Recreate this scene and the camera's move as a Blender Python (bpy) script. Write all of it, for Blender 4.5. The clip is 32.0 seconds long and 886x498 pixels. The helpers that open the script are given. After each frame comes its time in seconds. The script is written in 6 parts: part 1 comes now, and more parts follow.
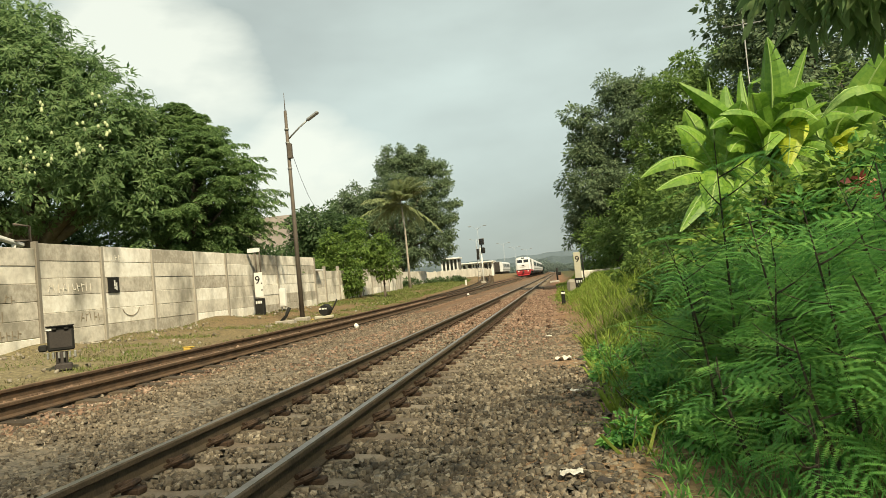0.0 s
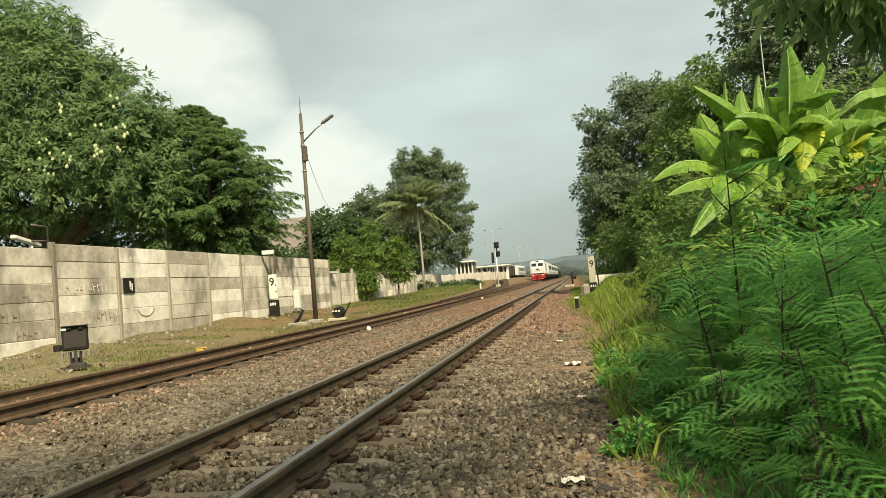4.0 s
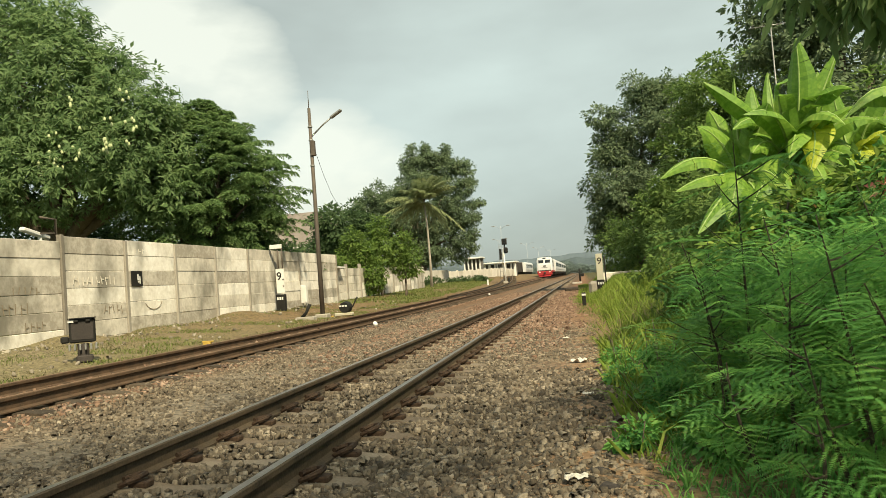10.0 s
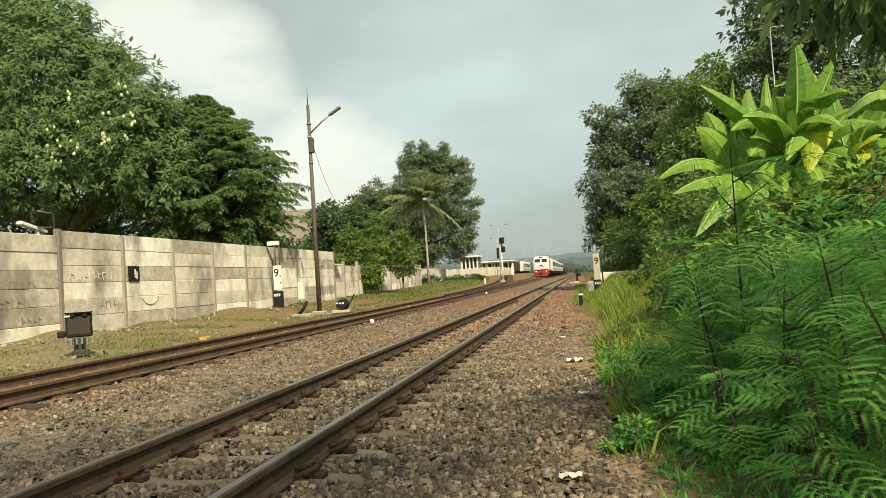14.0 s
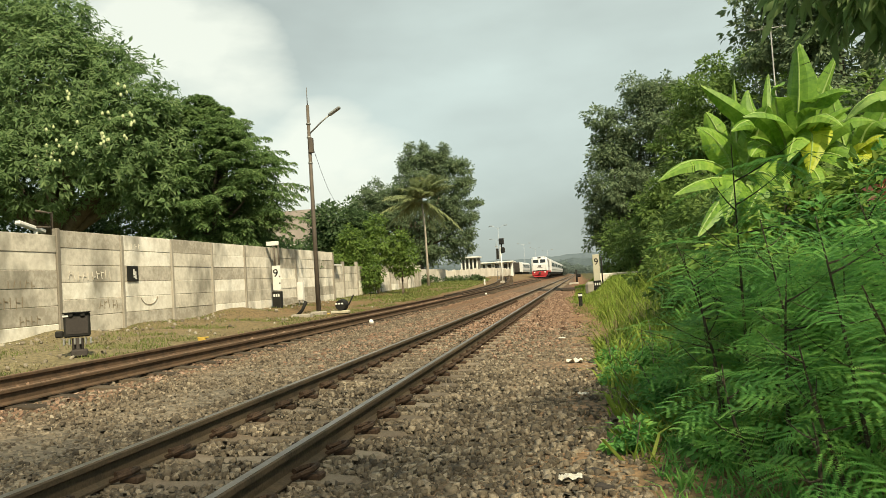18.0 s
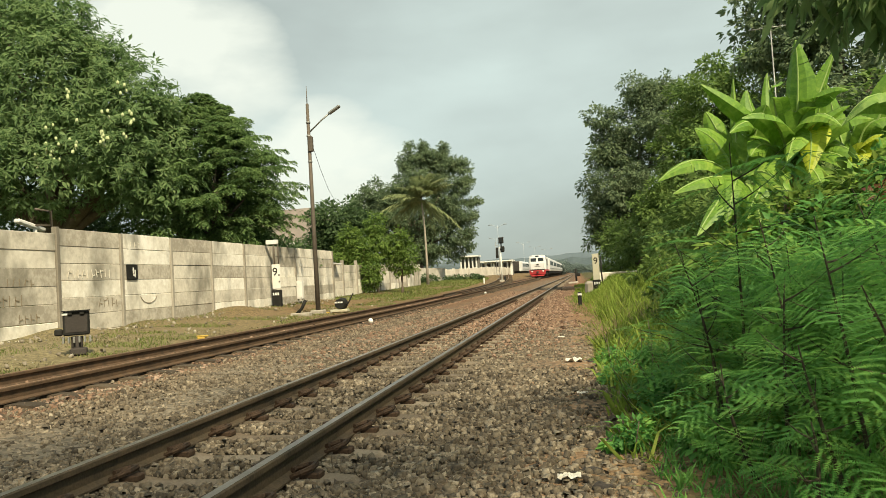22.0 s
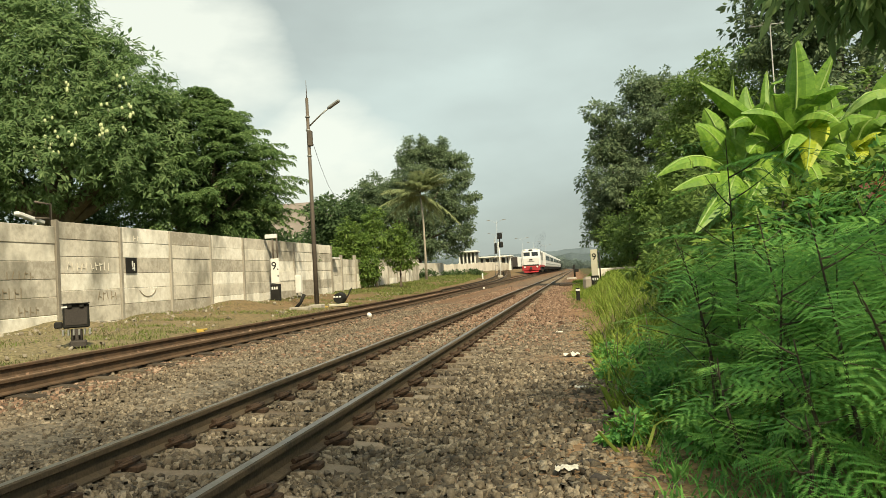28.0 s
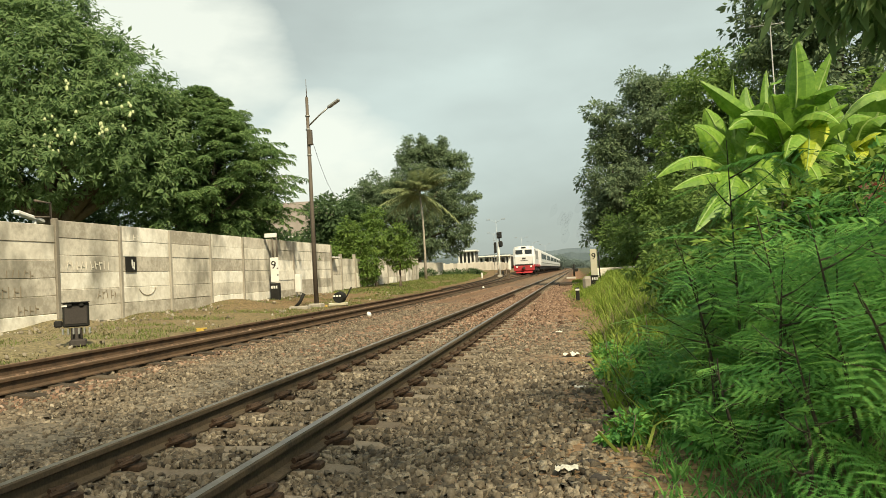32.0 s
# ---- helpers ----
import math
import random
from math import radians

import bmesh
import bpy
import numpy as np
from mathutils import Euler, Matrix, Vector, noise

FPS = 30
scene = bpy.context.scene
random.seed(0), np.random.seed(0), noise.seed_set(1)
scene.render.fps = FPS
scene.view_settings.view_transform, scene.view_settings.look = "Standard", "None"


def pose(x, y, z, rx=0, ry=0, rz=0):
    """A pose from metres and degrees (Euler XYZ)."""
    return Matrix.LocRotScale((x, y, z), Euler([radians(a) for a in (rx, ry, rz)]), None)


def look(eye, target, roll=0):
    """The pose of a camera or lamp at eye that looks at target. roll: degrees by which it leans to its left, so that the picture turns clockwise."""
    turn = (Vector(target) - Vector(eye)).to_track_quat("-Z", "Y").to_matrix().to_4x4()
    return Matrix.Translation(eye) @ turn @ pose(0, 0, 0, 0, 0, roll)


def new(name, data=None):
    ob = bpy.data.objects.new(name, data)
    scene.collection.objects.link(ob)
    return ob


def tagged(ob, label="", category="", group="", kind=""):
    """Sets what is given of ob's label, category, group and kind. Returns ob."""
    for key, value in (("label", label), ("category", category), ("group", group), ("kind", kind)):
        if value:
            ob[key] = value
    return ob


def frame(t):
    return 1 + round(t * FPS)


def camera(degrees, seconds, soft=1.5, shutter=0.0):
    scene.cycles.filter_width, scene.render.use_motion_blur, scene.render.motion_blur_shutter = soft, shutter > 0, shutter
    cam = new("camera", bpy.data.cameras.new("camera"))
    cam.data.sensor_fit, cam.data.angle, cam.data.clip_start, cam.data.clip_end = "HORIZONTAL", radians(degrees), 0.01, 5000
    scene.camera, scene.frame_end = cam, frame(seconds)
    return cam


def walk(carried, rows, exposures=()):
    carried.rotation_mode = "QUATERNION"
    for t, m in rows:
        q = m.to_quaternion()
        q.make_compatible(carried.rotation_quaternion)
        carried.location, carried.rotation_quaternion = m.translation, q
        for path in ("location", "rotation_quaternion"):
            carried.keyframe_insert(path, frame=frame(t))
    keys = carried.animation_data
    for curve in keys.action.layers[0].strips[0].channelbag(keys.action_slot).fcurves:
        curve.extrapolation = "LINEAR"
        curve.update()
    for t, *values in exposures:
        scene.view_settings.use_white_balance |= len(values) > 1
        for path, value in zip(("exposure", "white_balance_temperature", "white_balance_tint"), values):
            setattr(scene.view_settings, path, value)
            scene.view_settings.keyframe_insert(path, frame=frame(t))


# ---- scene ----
cam = camera(61.0, 32.0, 0.8)
PATH = [
    (0, (-0.284, -0.12, 1.084), (-0.581, 1.856, 1.169), -5.3),
    (0.5, (-0.272, -0.128, 1.085), (-0.574, 1.847, 1.17), -5.3),
    (1, (-0.259, -0.124, 1.091), (-0.566, 1.851, 1.175), -5.3),
    (1.5, (-0.252, -0.117, 1.092), (-0.565, 1.857, 1.178), -5.2),
    (2, (-0.243, -0.121, 1.097), (-0.56, 1.852, 1.184), -5.1),
    (2.5, (-0.237, -0.11, 1.099), (-0.558, 1.862, 1.187), -5.1),
    (3, (-0.226, -0.11, 1.094), (-0.554, 1.861, 1.185), -5.0),
    (3.5, (-0.22, -0.101, 1.089), (-0.553, 1.869, 1.183), -4.9),
    (5.5, (-0.214, -0.135, 1.096), (-0.563, 1.832, 1.197), -4.6),
    (6, (-0.212, -0.122, 1.094), (-0.566, 1.844, 1.195), -4.6),
    (6.5, (-0.211, -0.123, 1.093), (-0.568, 1.842, 1.193), -4.6),
    (7, (-0.211, -0.125, 1.094), (-0.568, 1.84, 1.192), -4.5),
    (7.5, (-0.209, -0.115, 1.092), (-0.567, 1.851, 1.188), -4.5),
    (8, (-0.207, -0.113, 1.093), (-0.564, 1.853, 1.186), -4.5),
    (8.5, (-0.204, -0.102, 1.083), (-0.562, 1.863, 1.176), -4.4),
    (9, (-0.199, -0.093, 1.081), (-0.558, 1.873, 1.171), -4.4),
    (9.5, (-0.2, -0.088, 1.084), (-0.559, 1.877, 1.172), -4.4),
    (10, (-0.205, -0.078, 1.079), (-0.563, 1.887, 1.167), -4.3),
    (10.5, (-0.203, -0.086, 1.084), (-0.56, 1.88, 1.169), -4.2),
    (11, (-0.203, -0.081, 1.082), (-0.56, 1.885, 1.165), -4.2),
    (11.5, (-0.199, -0.085, 1.081), (-0.557, 1.881, 1.162), -4.2),
    (12, (-0.2, -0.096, 1.077), (-0.558, 1.87, 1.158), -4.2),
    (12.5, (-0.2, -0.098, 1.079), (-0.557, 1.868, 1.156), -4.1),
    (13, (-0.199, -0.091, 1.077), (-0.554, 1.875, 1.156), -4.0),
    (13.5, (-0.198, -0.093, 1.084), (-0.551, 1.874, 1.163), -3.8),
    (14, (-0.201, -0.094, 1.08), (-0.553, 1.873, 1.163), -3.7),
    (14.5, (-0.205, -0.093, 1.081), (-0.555, 1.874, 1.165), -3.6),
    (16.5, (-0.207, -0.07, 1.077), (-0.558, 1.897, 1.162), -3.5),
    (17, (-0.207, -0.074, 1.077), (-0.558, 1.893, 1.163), -3.5),
    (17.5, (-0.208, -0.064, 1.076), (-0.558, 1.903, 1.162), -3.5),
    (18, (-0.205, -0.055, 1.073), (-0.556, 1.912, 1.158), -3.6),
    (18.5, (-0.206, -0.055, 1.072), (-0.557, 1.912, 1.158), -3.6),
    (19, (-0.203, -0.07, 1.074), (-0.553, 1.897, 1.159), -3.6),
    (19.5, (-0.204, -0.07, 1.074), (-0.554, 1.897, 1.158), -3.5),
    (20, (-0.204, -0.057, 1.07), (-0.553, 1.91, 1.155), -3.5),
    (20.5, (-0.206, -0.059, 1.074), (-0.555, 1.908, 1.158), -3.5),
    (21, (-0.204, -0.059, 1.075), (-0.554, 1.908, 1.158), -3.5),
    (21.5, (-0.205, -0.053, 1.071), (-0.555, 1.915, 1.154), -3.5),
    (22, (-0.204, -0.054, 1.073), (-0.554, 1.913, 1.155), -3.5),
    (22.5, (-0.204, -0.042, 1.069), (-0.553, 1.926, 1.151), -3.5),
    (23, (-0.204, -0.052, 1.074), (-0.554, 1.915, 1.155), -3.5),
    (23.5, (-0.203, -0.065, 1.071), (-0.552, 1.902, 1.152), -3.5),
    (24, (-0.204, -0.064, 1.067), (-0.553, 1.904, 1.147), -3.4),
    (24.5, (-0.202, -0.07, 1.072), (-0.552, 1.897, 1.15), -3.5),
    (25, (-0.204, -0.07, 1.067), (-0.554, 1.897, 1.145), -3.4),
    (25.5, (-0.205, -0.085, 1.071), (-0.554, 1.883, 1.147), -3.4),
    (27.5, (-0.205, -0.097, 1.067), (-0.552, 1.871, 1.138), -3.2),
    (28, (-0.205, -0.096, 1.067), (-0.552, 1.872, 1.136), -3.2),
    (28.5, (-0.208, -0.092, 1.067), (-0.554, 1.877, 1.135), -3.2),
    (29, (-0.206, -0.095, 1.064), (-0.553, 1.874, 1.132), -3.2),
    (29.5, (-0.207, -0.109, 1.068), (-0.554, 1.86, 1.135), -3.2),
    (30, (-0.207, -0.101, 1.064), (-0.554, 1.868, 1.132), -3.2),
    (30.5, (-0.206, -0.097, 1.065), (-0.553, 1.872, 1.133), -3.2),
    (31, (-0.209, -0.098, 1.063), (-0.555, 1.871, 1.131), -3.1),
    (31.5, (-0.21, -0.103, 1.065), (-0.556, 1.866, 1.133), -3.1),
    (32, (-0.209, -0.102, 1.072), (-0.555, 1.867, 1.139), -3.1),
]
walk(cam, [(t, look(e, a, r)) for t, e, a, r in PATH], [(0.0, 0.55, 7000, 1.0), (32.0, 0.55, 7000, 1.0)])

# ---- world, sun, exposure ----
SUN_EL, SUN_AZ = 47.0, 148.0          # elevation; compass angle from +y towards +x
world = bpy.data.worlds.new("sky")
scene.world = world
world.use_nodes = True
wt = world.node_tree
wt.nodes.clear()


def wnode(kind, **kw):
    n = wt.nodes.new(kind)
    for k, v in kw.items():
        n.inputs[k].default_value = v
    return n


def wlink(a, b):
    wt.links.new(a, b)


w_out = wnode("ShaderNodeOutputWorld")
w_bg = wnode("ShaderNodeBackground")
w_sky = wnode("ShaderNodeTexSky")
w_sky.sky_type, w_sky.sun_disc = "NISHITA", False
w_sky.sun_elevation, w_sky.sun_rotation = radians(SUN_EL), radians(SUN_AZ)
w_co = wnode("ShaderNodeTexCoord")
w_map = wnode("ShaderNodeMapping")
w_map.inputs["Scale"].default_value = (1.0, 1.0, 2.6)
w_n1 = wnode("ShaderNodeTexNoise", Scale=2.1, Detail=5.0, Roughness=0.5)
w_r1 = wnode("ShaderNodeValToRGB")
w_r1.color_ramp.elements[0].position, w_r1.color_ramp.elements[1].position = 0.34, 0.68
w_r1.color_ramp.elements[0].color = (0.335, 0.375, 0.383, 1)
w_r1.color_ramp.elements[1].color = (0.475, 0.545, 0.558, 1)
wlink(w_co.outputs["Generated"], w_map.inputs["Vector"])
wlink(w_map.outputs["Vector"], w_n1.inputs["Vector"])
wlink(w_n1.outputs["Fac"], w_r1.inputs["Fac"])
# the bright breaks in the cloud over the left-hand trees
BREAKS = [(-0.496, 0.812, 0.308), (-0.47, 0.83, 0.30), (-0.438, 0.852, 0.288), (-0.405, 0.874, 0.268), (-0.365, 0.92, 0.14), (-0.324, 0.935, 0.145), (-0.277, 0.952, 0.128), (-0.327, 0.929, 0.165)]
w_sub = wnode("ShaderNodeVectorMath")
w_sub.operation = "NORMALIZE"
wlink(w_co.outputs["Generated"], w_sub.inputs[0])
near = None
for b in BREAKS:
    w_dot = wnode("ShaderNodeVectorMath")
    w_dot.operation = "DOT_PRODUCT"
    w_dot.inputs[1].default_value = Vector(b).normalized()
    wlink(w_sub.outputs["Vector"], w_dot.inputs[0])
    if near is None:
        near = w_dot.outputs["Value"]
    else:
        w_max = wnode("ShaderNodeMath")
        w_max.operation = "MAXIMUM"
        wlink(near, w_max.inputs[0])
        wlink(w_dot.outputs["Value"], w_max.inputs[1])
        near = w_max.outputs["Value"]
w_n2 = wnode("ShaderNodeTexNoise", Scale=5.5, Detail=5.0, Roughness=0.5)
wlink(w_map.outputs["Vector"], w_n2.inputs["Vector"])
w_ma = wnode("ShaderNodeMath")
w_ma.operation = "MULTIPLY_ADD"
w_ma.inputs[1].default_value, w_ma.inputs[2].default_value = 0.010, -0.005
wlink(w_n2.outputs["Fac"], w_ma.inputs[0])
w_add = wnode("ShaderNodeMath")
w_add.operation = "ADD"
wlink(near, w_add.inputs[0])
wlink(w_ma.outputs["Value"], w_add.inputs[1])
w_r2 = wnode("ShaderNodeValToRGB")
w_r2.color_ramp.elements[0].position, w_r2.color_ramp.elements[1].position = 0.9978, 0.9996
wlink(w_add.outputs["Value"], w_r2.inputs["Fac"])
w_mix = wnode("ShaderNodeMix")
w_mix.data_type = "RGBA"
w_mix.inputs[7].default_value = (0.64, 0.66, 0.635, 1)
wlink(w_r2.outputs["Color"], w_mix.inputs[0])
wlink(w_r1.outputs["Color"], w_mix.inputs[6])
w_blue = wnode("ShaderNodeMix")
w_blue.data_type = "RGBA"
w_blue.inputs[0].default_value = 0.12
w_sc = wnode("ShaderNodeVectorMath")
w_sc.operation = "SCALE"
w_sc.inputs["Scale"].default_value = 0.08
wlink(w_sky.outputs["Color"], w_sc.inputs[0])
wlink(w_mix.outputs[2], w_blue.inputs[6])
wlink(w_sc.outputs["Vector"], w_blue.inputs[7])
# the overcast thickens towards the horizon
w_sep = wnode("ShaderNodeSeparateXYZ")
wlink(w_sub.outputs["Vector"], w_sep.inputs["Vector"])
w_low = wnode("ShaderNodeMapRange")
w_low.inputs["From Max"].default_value, w_low.inputs["To Min"].default_value = 0.16, 0.72
wlink(w_sep.outputs["Z"], w_low.inputs["Value"])
w_dim = wnode("ShaderNodeVectorMath")
w_dim.operation = "SCALE"
wlink(w_blue.outputs[2], w_dim.inputs[0])
wlink(w_low.outputs["Result"], w_dim.inputs["Scale"])
wlink(w_dim.outputs["Vector"], w_bg.inputs["Color"])
w_bg.inputs["Strength"].default_value = 1.06
wlink(w_bg.outputs["Background"], w_out.inputs["Surface"])

sun = new("sun", bpy.data.lights.new("sun", "SUN"))
sun.data.energy, sun.data.angle, sun.data.color = 5.0, radians(4.0), (1.0, 0.86, 0.66)
_a, _e = radians(SUN_AZ), radians(SUN_EL)
SUN_FROM = Vector((math.sin(_a) * math.cos(_e), math.cos(_a) * math.cos(_e), math.sin(_e)))
sun.matrix_world = look(tuple(SUN_FROM * 60), (0, 0, 0))

# ---- materials ----
RNG = np.random.default_rng(7)


def material(name, stops, scale=8.0, rough=0.85, bump=0.3, metal=0.0, fine=60.0, vary="none", translucent=0.0, coords="Object", stain=None, spec=0.3, spread=0.4):
    """stops: (position, colour) along a noise of two scales. vary: object, island or none. stain: (colour, scale, amount)."""
    m = bpy.data.materials.new(name)
    m.use_nodes = True
    t = m.node_tree
    t.nodes.clear()
    out, p = t.nodes.new("ShaderNodeOutputMaterial"), t.nodes.new("ShaderNodeBsdfPrincipled")
    co = t.nodes.new("ShaderNodeTexCoord")
    n1, n2 = t.nodes.new("ShaderNodeTexNoise"), t.nodes.new("ShaderNodeTexNoise")
    n1.inputs["Scale"].default_value, n1.inputs["Detail"].default_value = scale, 5.0
    n2.inputs["Scale"].default_value, n2.inputs["Detail"].default_value = fine, 3.0
    src = co.outputs["Object"]
    if coords == "World":
        g = t.nodes.new("ShaderNodeNewGeometry")
        src = g.outputs["Position"]
    t.links.new(src, n1.inputs["Vector"])
    t.links.new(src, n2.inputs["Vector"])
    mx = t.nodes.new("ShaderNodeMath")
    mx.operation = "MULTIPLY_ADD"
    mx.inputs[1].default_value = 0.45
    hf = t.nodes.new("ShaderNodeMath")
    hf.operation = "MULTIPLY"
    hf.inputs[1].default_value = 0.55
    t.links.new(n1.outputs["Fac"], hf.inputs[0])
    t.links.new(n2.outputs["Fac"], mx.inputs[0])
    t.links.new(hf.outputs["Value"], mx.inputs[2])
    fac = mx.outputs["Value"]
    if vary != "none":
        if vary == "object":
            r = t.nodes.new("ShaderNodeObjectInfo").outputs["Random"]
        else:
            r = t.nodes.new("ShaderNodeNewGeometry").outputs["Random Per Island"]
        v = t.nodes.new("ShaderNodeMath")
        v.operation = "MULTIPLY_ADD"
        v.inputs[1].default_value, v.inputs[2].default_value = spread, -spread / 2
        t.links.new(r, v.inputs[0])
        s = t.nodes.new("ShaderNodeMath")
        s.operation = "ADD"
        t.links.new(fac, s.inputs[0])
        t.links.new(v.outputs["Value"], s.inputs[1])
        fac = s.outputs["Value"]
    ramp = t.nodes.new("ShaderNodeValToRGB")
    e = ramp.color_ramp.elements
    while len(e) < len(stops):
        e.new(0.5)
    for el, (pos, c) in zip(e, stops):
        el.position, el.color = pos, (*c, 1)
    t.links.new(fac, ramp.inputs["Fac"])
    col = ramp.outputs["Color"]
    if stain:
        n3 = t.nodes.new("ShaderNodeTexNoise")
        n3.inputs["Scale"].default_value, n3.inputs["Detail"].default_value = stain[1], 6.0
        mp = t.nodes.new("ShaderNodeMapping")
        mp.inputs["Scale"].default_value = stain[3] if len(stain) > 3 else (1, 1, 1)
        t.links.new(src, mp.inputs["Vector"])
        t.links.new(mp.outputs["Vector"], n3.inputs["Vector"])
        r3 = t.nodes.new("ShaderNodeValToRGB")
        r3.color_ramp.elements[0].position, r3.color_ramp.elements[1].position = 0.48, 0.68
        r3.color_ramp.elements[1].color = (stain[2],) * 3 + (1,)
        t.links.new(n3.outputs["Fac"], r3.inputs["Fac"])
        sm = t.nodes.new("ShaderNodeMix")
        sm.data_type = "RGBA"
        sm.inputs[7].default_value = (*stain[0], 1)
        t.links.new(r3.outputs["Color"], sm.inputs[0])
        t.links.new(col, sm.inputs[6])
        col = sm.outputs[2]
    t.links.new(col, p.inputs["Base Color"])
    p.inputs["Roughness"].default_value, p.inputs["Metallic"].default_value = rough, metal
    p.inputs["Specular IOR Level"].default_value = spec
    if bump:
        b = t.nodes.new("ShaderNodeBump")
        b.inputs["Strength"].default_value, b.inputs["Distance"].default_value = bump, 0.02
        t.links.new(fac, b.inputs["Height"])
        t.links.new(b.outputs["Normal"], p.inputs["Normal"])
    if translucent:
        tr = t.nodes.new("ShaderNodeBsdfTranslucent")
        ms = t.nodes.new("ShaderNodeMixShader")
        ms.inputs[0].default_value = translucent
        t.links.new(col, tr.inputs["Color"])
        t.links.new(p.outputs["BSDF"], ms.inputs[1])
        t.links.new(tr.outputs["BSDF"], ms.inputs[2])
        t.links.new(ms.outputs["Shader"], out.inputs["Surface"])
    else:
        t.links.new(p.outputs["BSDF"], out.inputs["Surface"])
    return m


def leaf_mat(name, dark, mid, light, tr=0.3, rough=0.55, spread=0.26, scale=0.9):
    return material(name, [(0.25, dark), (0.5, mid), (0.78, light)], scale, rough, 0.0, vary="island", translucent=tr, fine=5.0, coords="World", spec=0.18, spread=spread)


M_RAILSIDE = material("rusty_rail", [(0.35, (0.046, 0.036, 0.025)), (0.6, (0.098, 0.072, 0.046))], 6, 0.8, 0.3, 0.2)
M_RUBBLE = material("pale_rubble", [(0.25, (0.13, 0.11, 0.08)), (0.5, (0.22, 0.19, 0.145)), (0.8, (0.42, 0.385, 0.315))], 4.0, 0.95, 0.3, vary="island", coords="World", spread=0.5)
M_RAILWEB = material("rusty_siding_rail", [(0.35, (0.052, 0.036, 0.024)), (0.6, (0.112, 0.070, 0.042))], 6, 0.85, 0.3, 0.1)
M_RAILHEAD = material("worn_rail_head", [(0.3, (0.17, 0.145, 0.12)), (0.7, (0.33, 0.295, 0.26))], 5, 0.38, 0.05, 0.75)
M_RAILRUST = material("rusty_rail_head", [(0.35, (0.12, 0.070, 0.040)), (0.65, (0.235, 0.145, 0.085))], 5, 0.7, 0.2, 0.3)
M_SLEEPER = material("sleeper_concrete", [(0.3, (0.121, 0.094, 0.067)), (0.7, (0.241, 0.196, 0.144))], 5, 0.92, 0.5, vary="object", stain=((0.10, 0.065, 0.04), 3.0, 0.7))
M_TIMBER = material("old_timber", [(0.3, (0.035, 0.026, 0.018)), (0.7, (0.10, 0.075, 0.05))], 5, 0.95, 0.5, vary="object")
M_CLIP = material("clip_iron", [(0.35, (0.03, 0.02, 0.014)), (0.65, (0.08, 0.05, 0.032))], 20, 0.8, 0.3, 0.3)
M_STONE = material("ballast_stone", [(0.2, (0.050, 0.040, 0.029)), (0.42, (0.108, 0.087, 0.062)), (0.62, (0.165, 0.134, 0.096)), (0.88, (0.35, 0.295, 0.22))], 3.0, 0.92, 0.3, vary="island", coords="World", spread=0.52)
M_STONERUST = material("rust_dusted_stone", [(0.2, (0.064, 0.039, 0.026)), (0.45, (0.165, 0.102, 0.069)), (0.65, (0.232, 0.150, 0.103)), (0.88, (0.37, 0.27, 0.205))], 3.0, 0.92, 0.3, vary="island", coords="World", spread=0.55)
M_PANEL = material("precast_concrete", [(0.22, (0.336, 0.302, 0.246)), (0.45, (0.560, 0.515, 0.437)), (0.62, (0.672, 0.627, 0.538)), (0.85, (0.851, 0.818, 0.739))], 2.6, 0.9, 0.5, vary="object", fine=11.0, stain=((0.17, 0.158, 0.125), 1.0, 0.9, (1, 1, 0.55)), coords="World", spread=0.55)
M_POST = material("post_concrete", [(0.3, (0.25, 0.225, 0.185)), (0.7, (0.43, 0.395, 0.335))], 3, 0.9, 0.3, vary="object", coords="World")
M_WALLPOST = material("dark_post_concrete", [(0.3, (0.19, 0.168, 0.135)), (0.7, (0.34, 0.31, 0.26))], 3, 0.9, 0.3, vary="object", coords="World")
M_CHALK = material("faint_chalk", [(0.3, (0.66, 0.60, 0.50)), (0.7, (0.78, 0.73, 0.64))], 6, 0.95, 0)
M_SCRAWL = material("faded_scrawl", [(0.3, (0.20, 0.16, 0.11)), (0.7, (0.30, 0.25, 0.18))], 6, 0.95, 0)
M_WHITE = material("white_paint", [(0.3, (0.58, 0.57, 0.53)), (0.7, (0.73, 0.72, 0.68))], 2, 0.55, 0.05, stain=((0.52, 0.47, 0.38), 2.0, 0.5))
M_FENCE = material("weathered_whitewash", [(0.3, (0.44, 0.40, 0.34)), (0.7, (0.62, 0.575, 0.505))], 1.2, 0.85, 0.1, fine=9.0, stain=((0.26, 0.23, 0.18), 0.6, 0.7, (1, 1, 0.5)), coords="World")
M_CREAM = material("cream_paint", [(0.3, (0.37, 0.35, 0.27)), (0.7, (0.49, 0.465, 0.37))], 3, 0.6, 0.05, stain=((0.40, 0.34, 0.22), 3.0, 0.6))
M_BLACK = material("black_paint", [(0.3, (0.010, 0.010, 0.009)), (0.7, (0.024, 0.023, 0.020))], 4, 0.75, 0.1, spec=0.2)
M_GREYMETAL = material("galvanised_steel", [(0.3, (0.20, 0.20, 0.19)), (0.7, (0.34, 0.34, 0.32))], 4, 0.55, 0.1, 0.5)
# far lamp poles: haze imitated by a colour close to the sky
M_HAZEPOLE = material("haze_tinted_steel", [(0.3, (0.36, 0.38, 0.39)), (0.7, (0.46, 0.48, 0.49))], 2, 0.7, 0.0)
M_POLE = material("dark_steel_pole", [(0.3, (0.075, 0.062, 0.05)), (0.7, (0.15, 0.125, 0.10))], 3, 0.7, 0.2, 0.3)
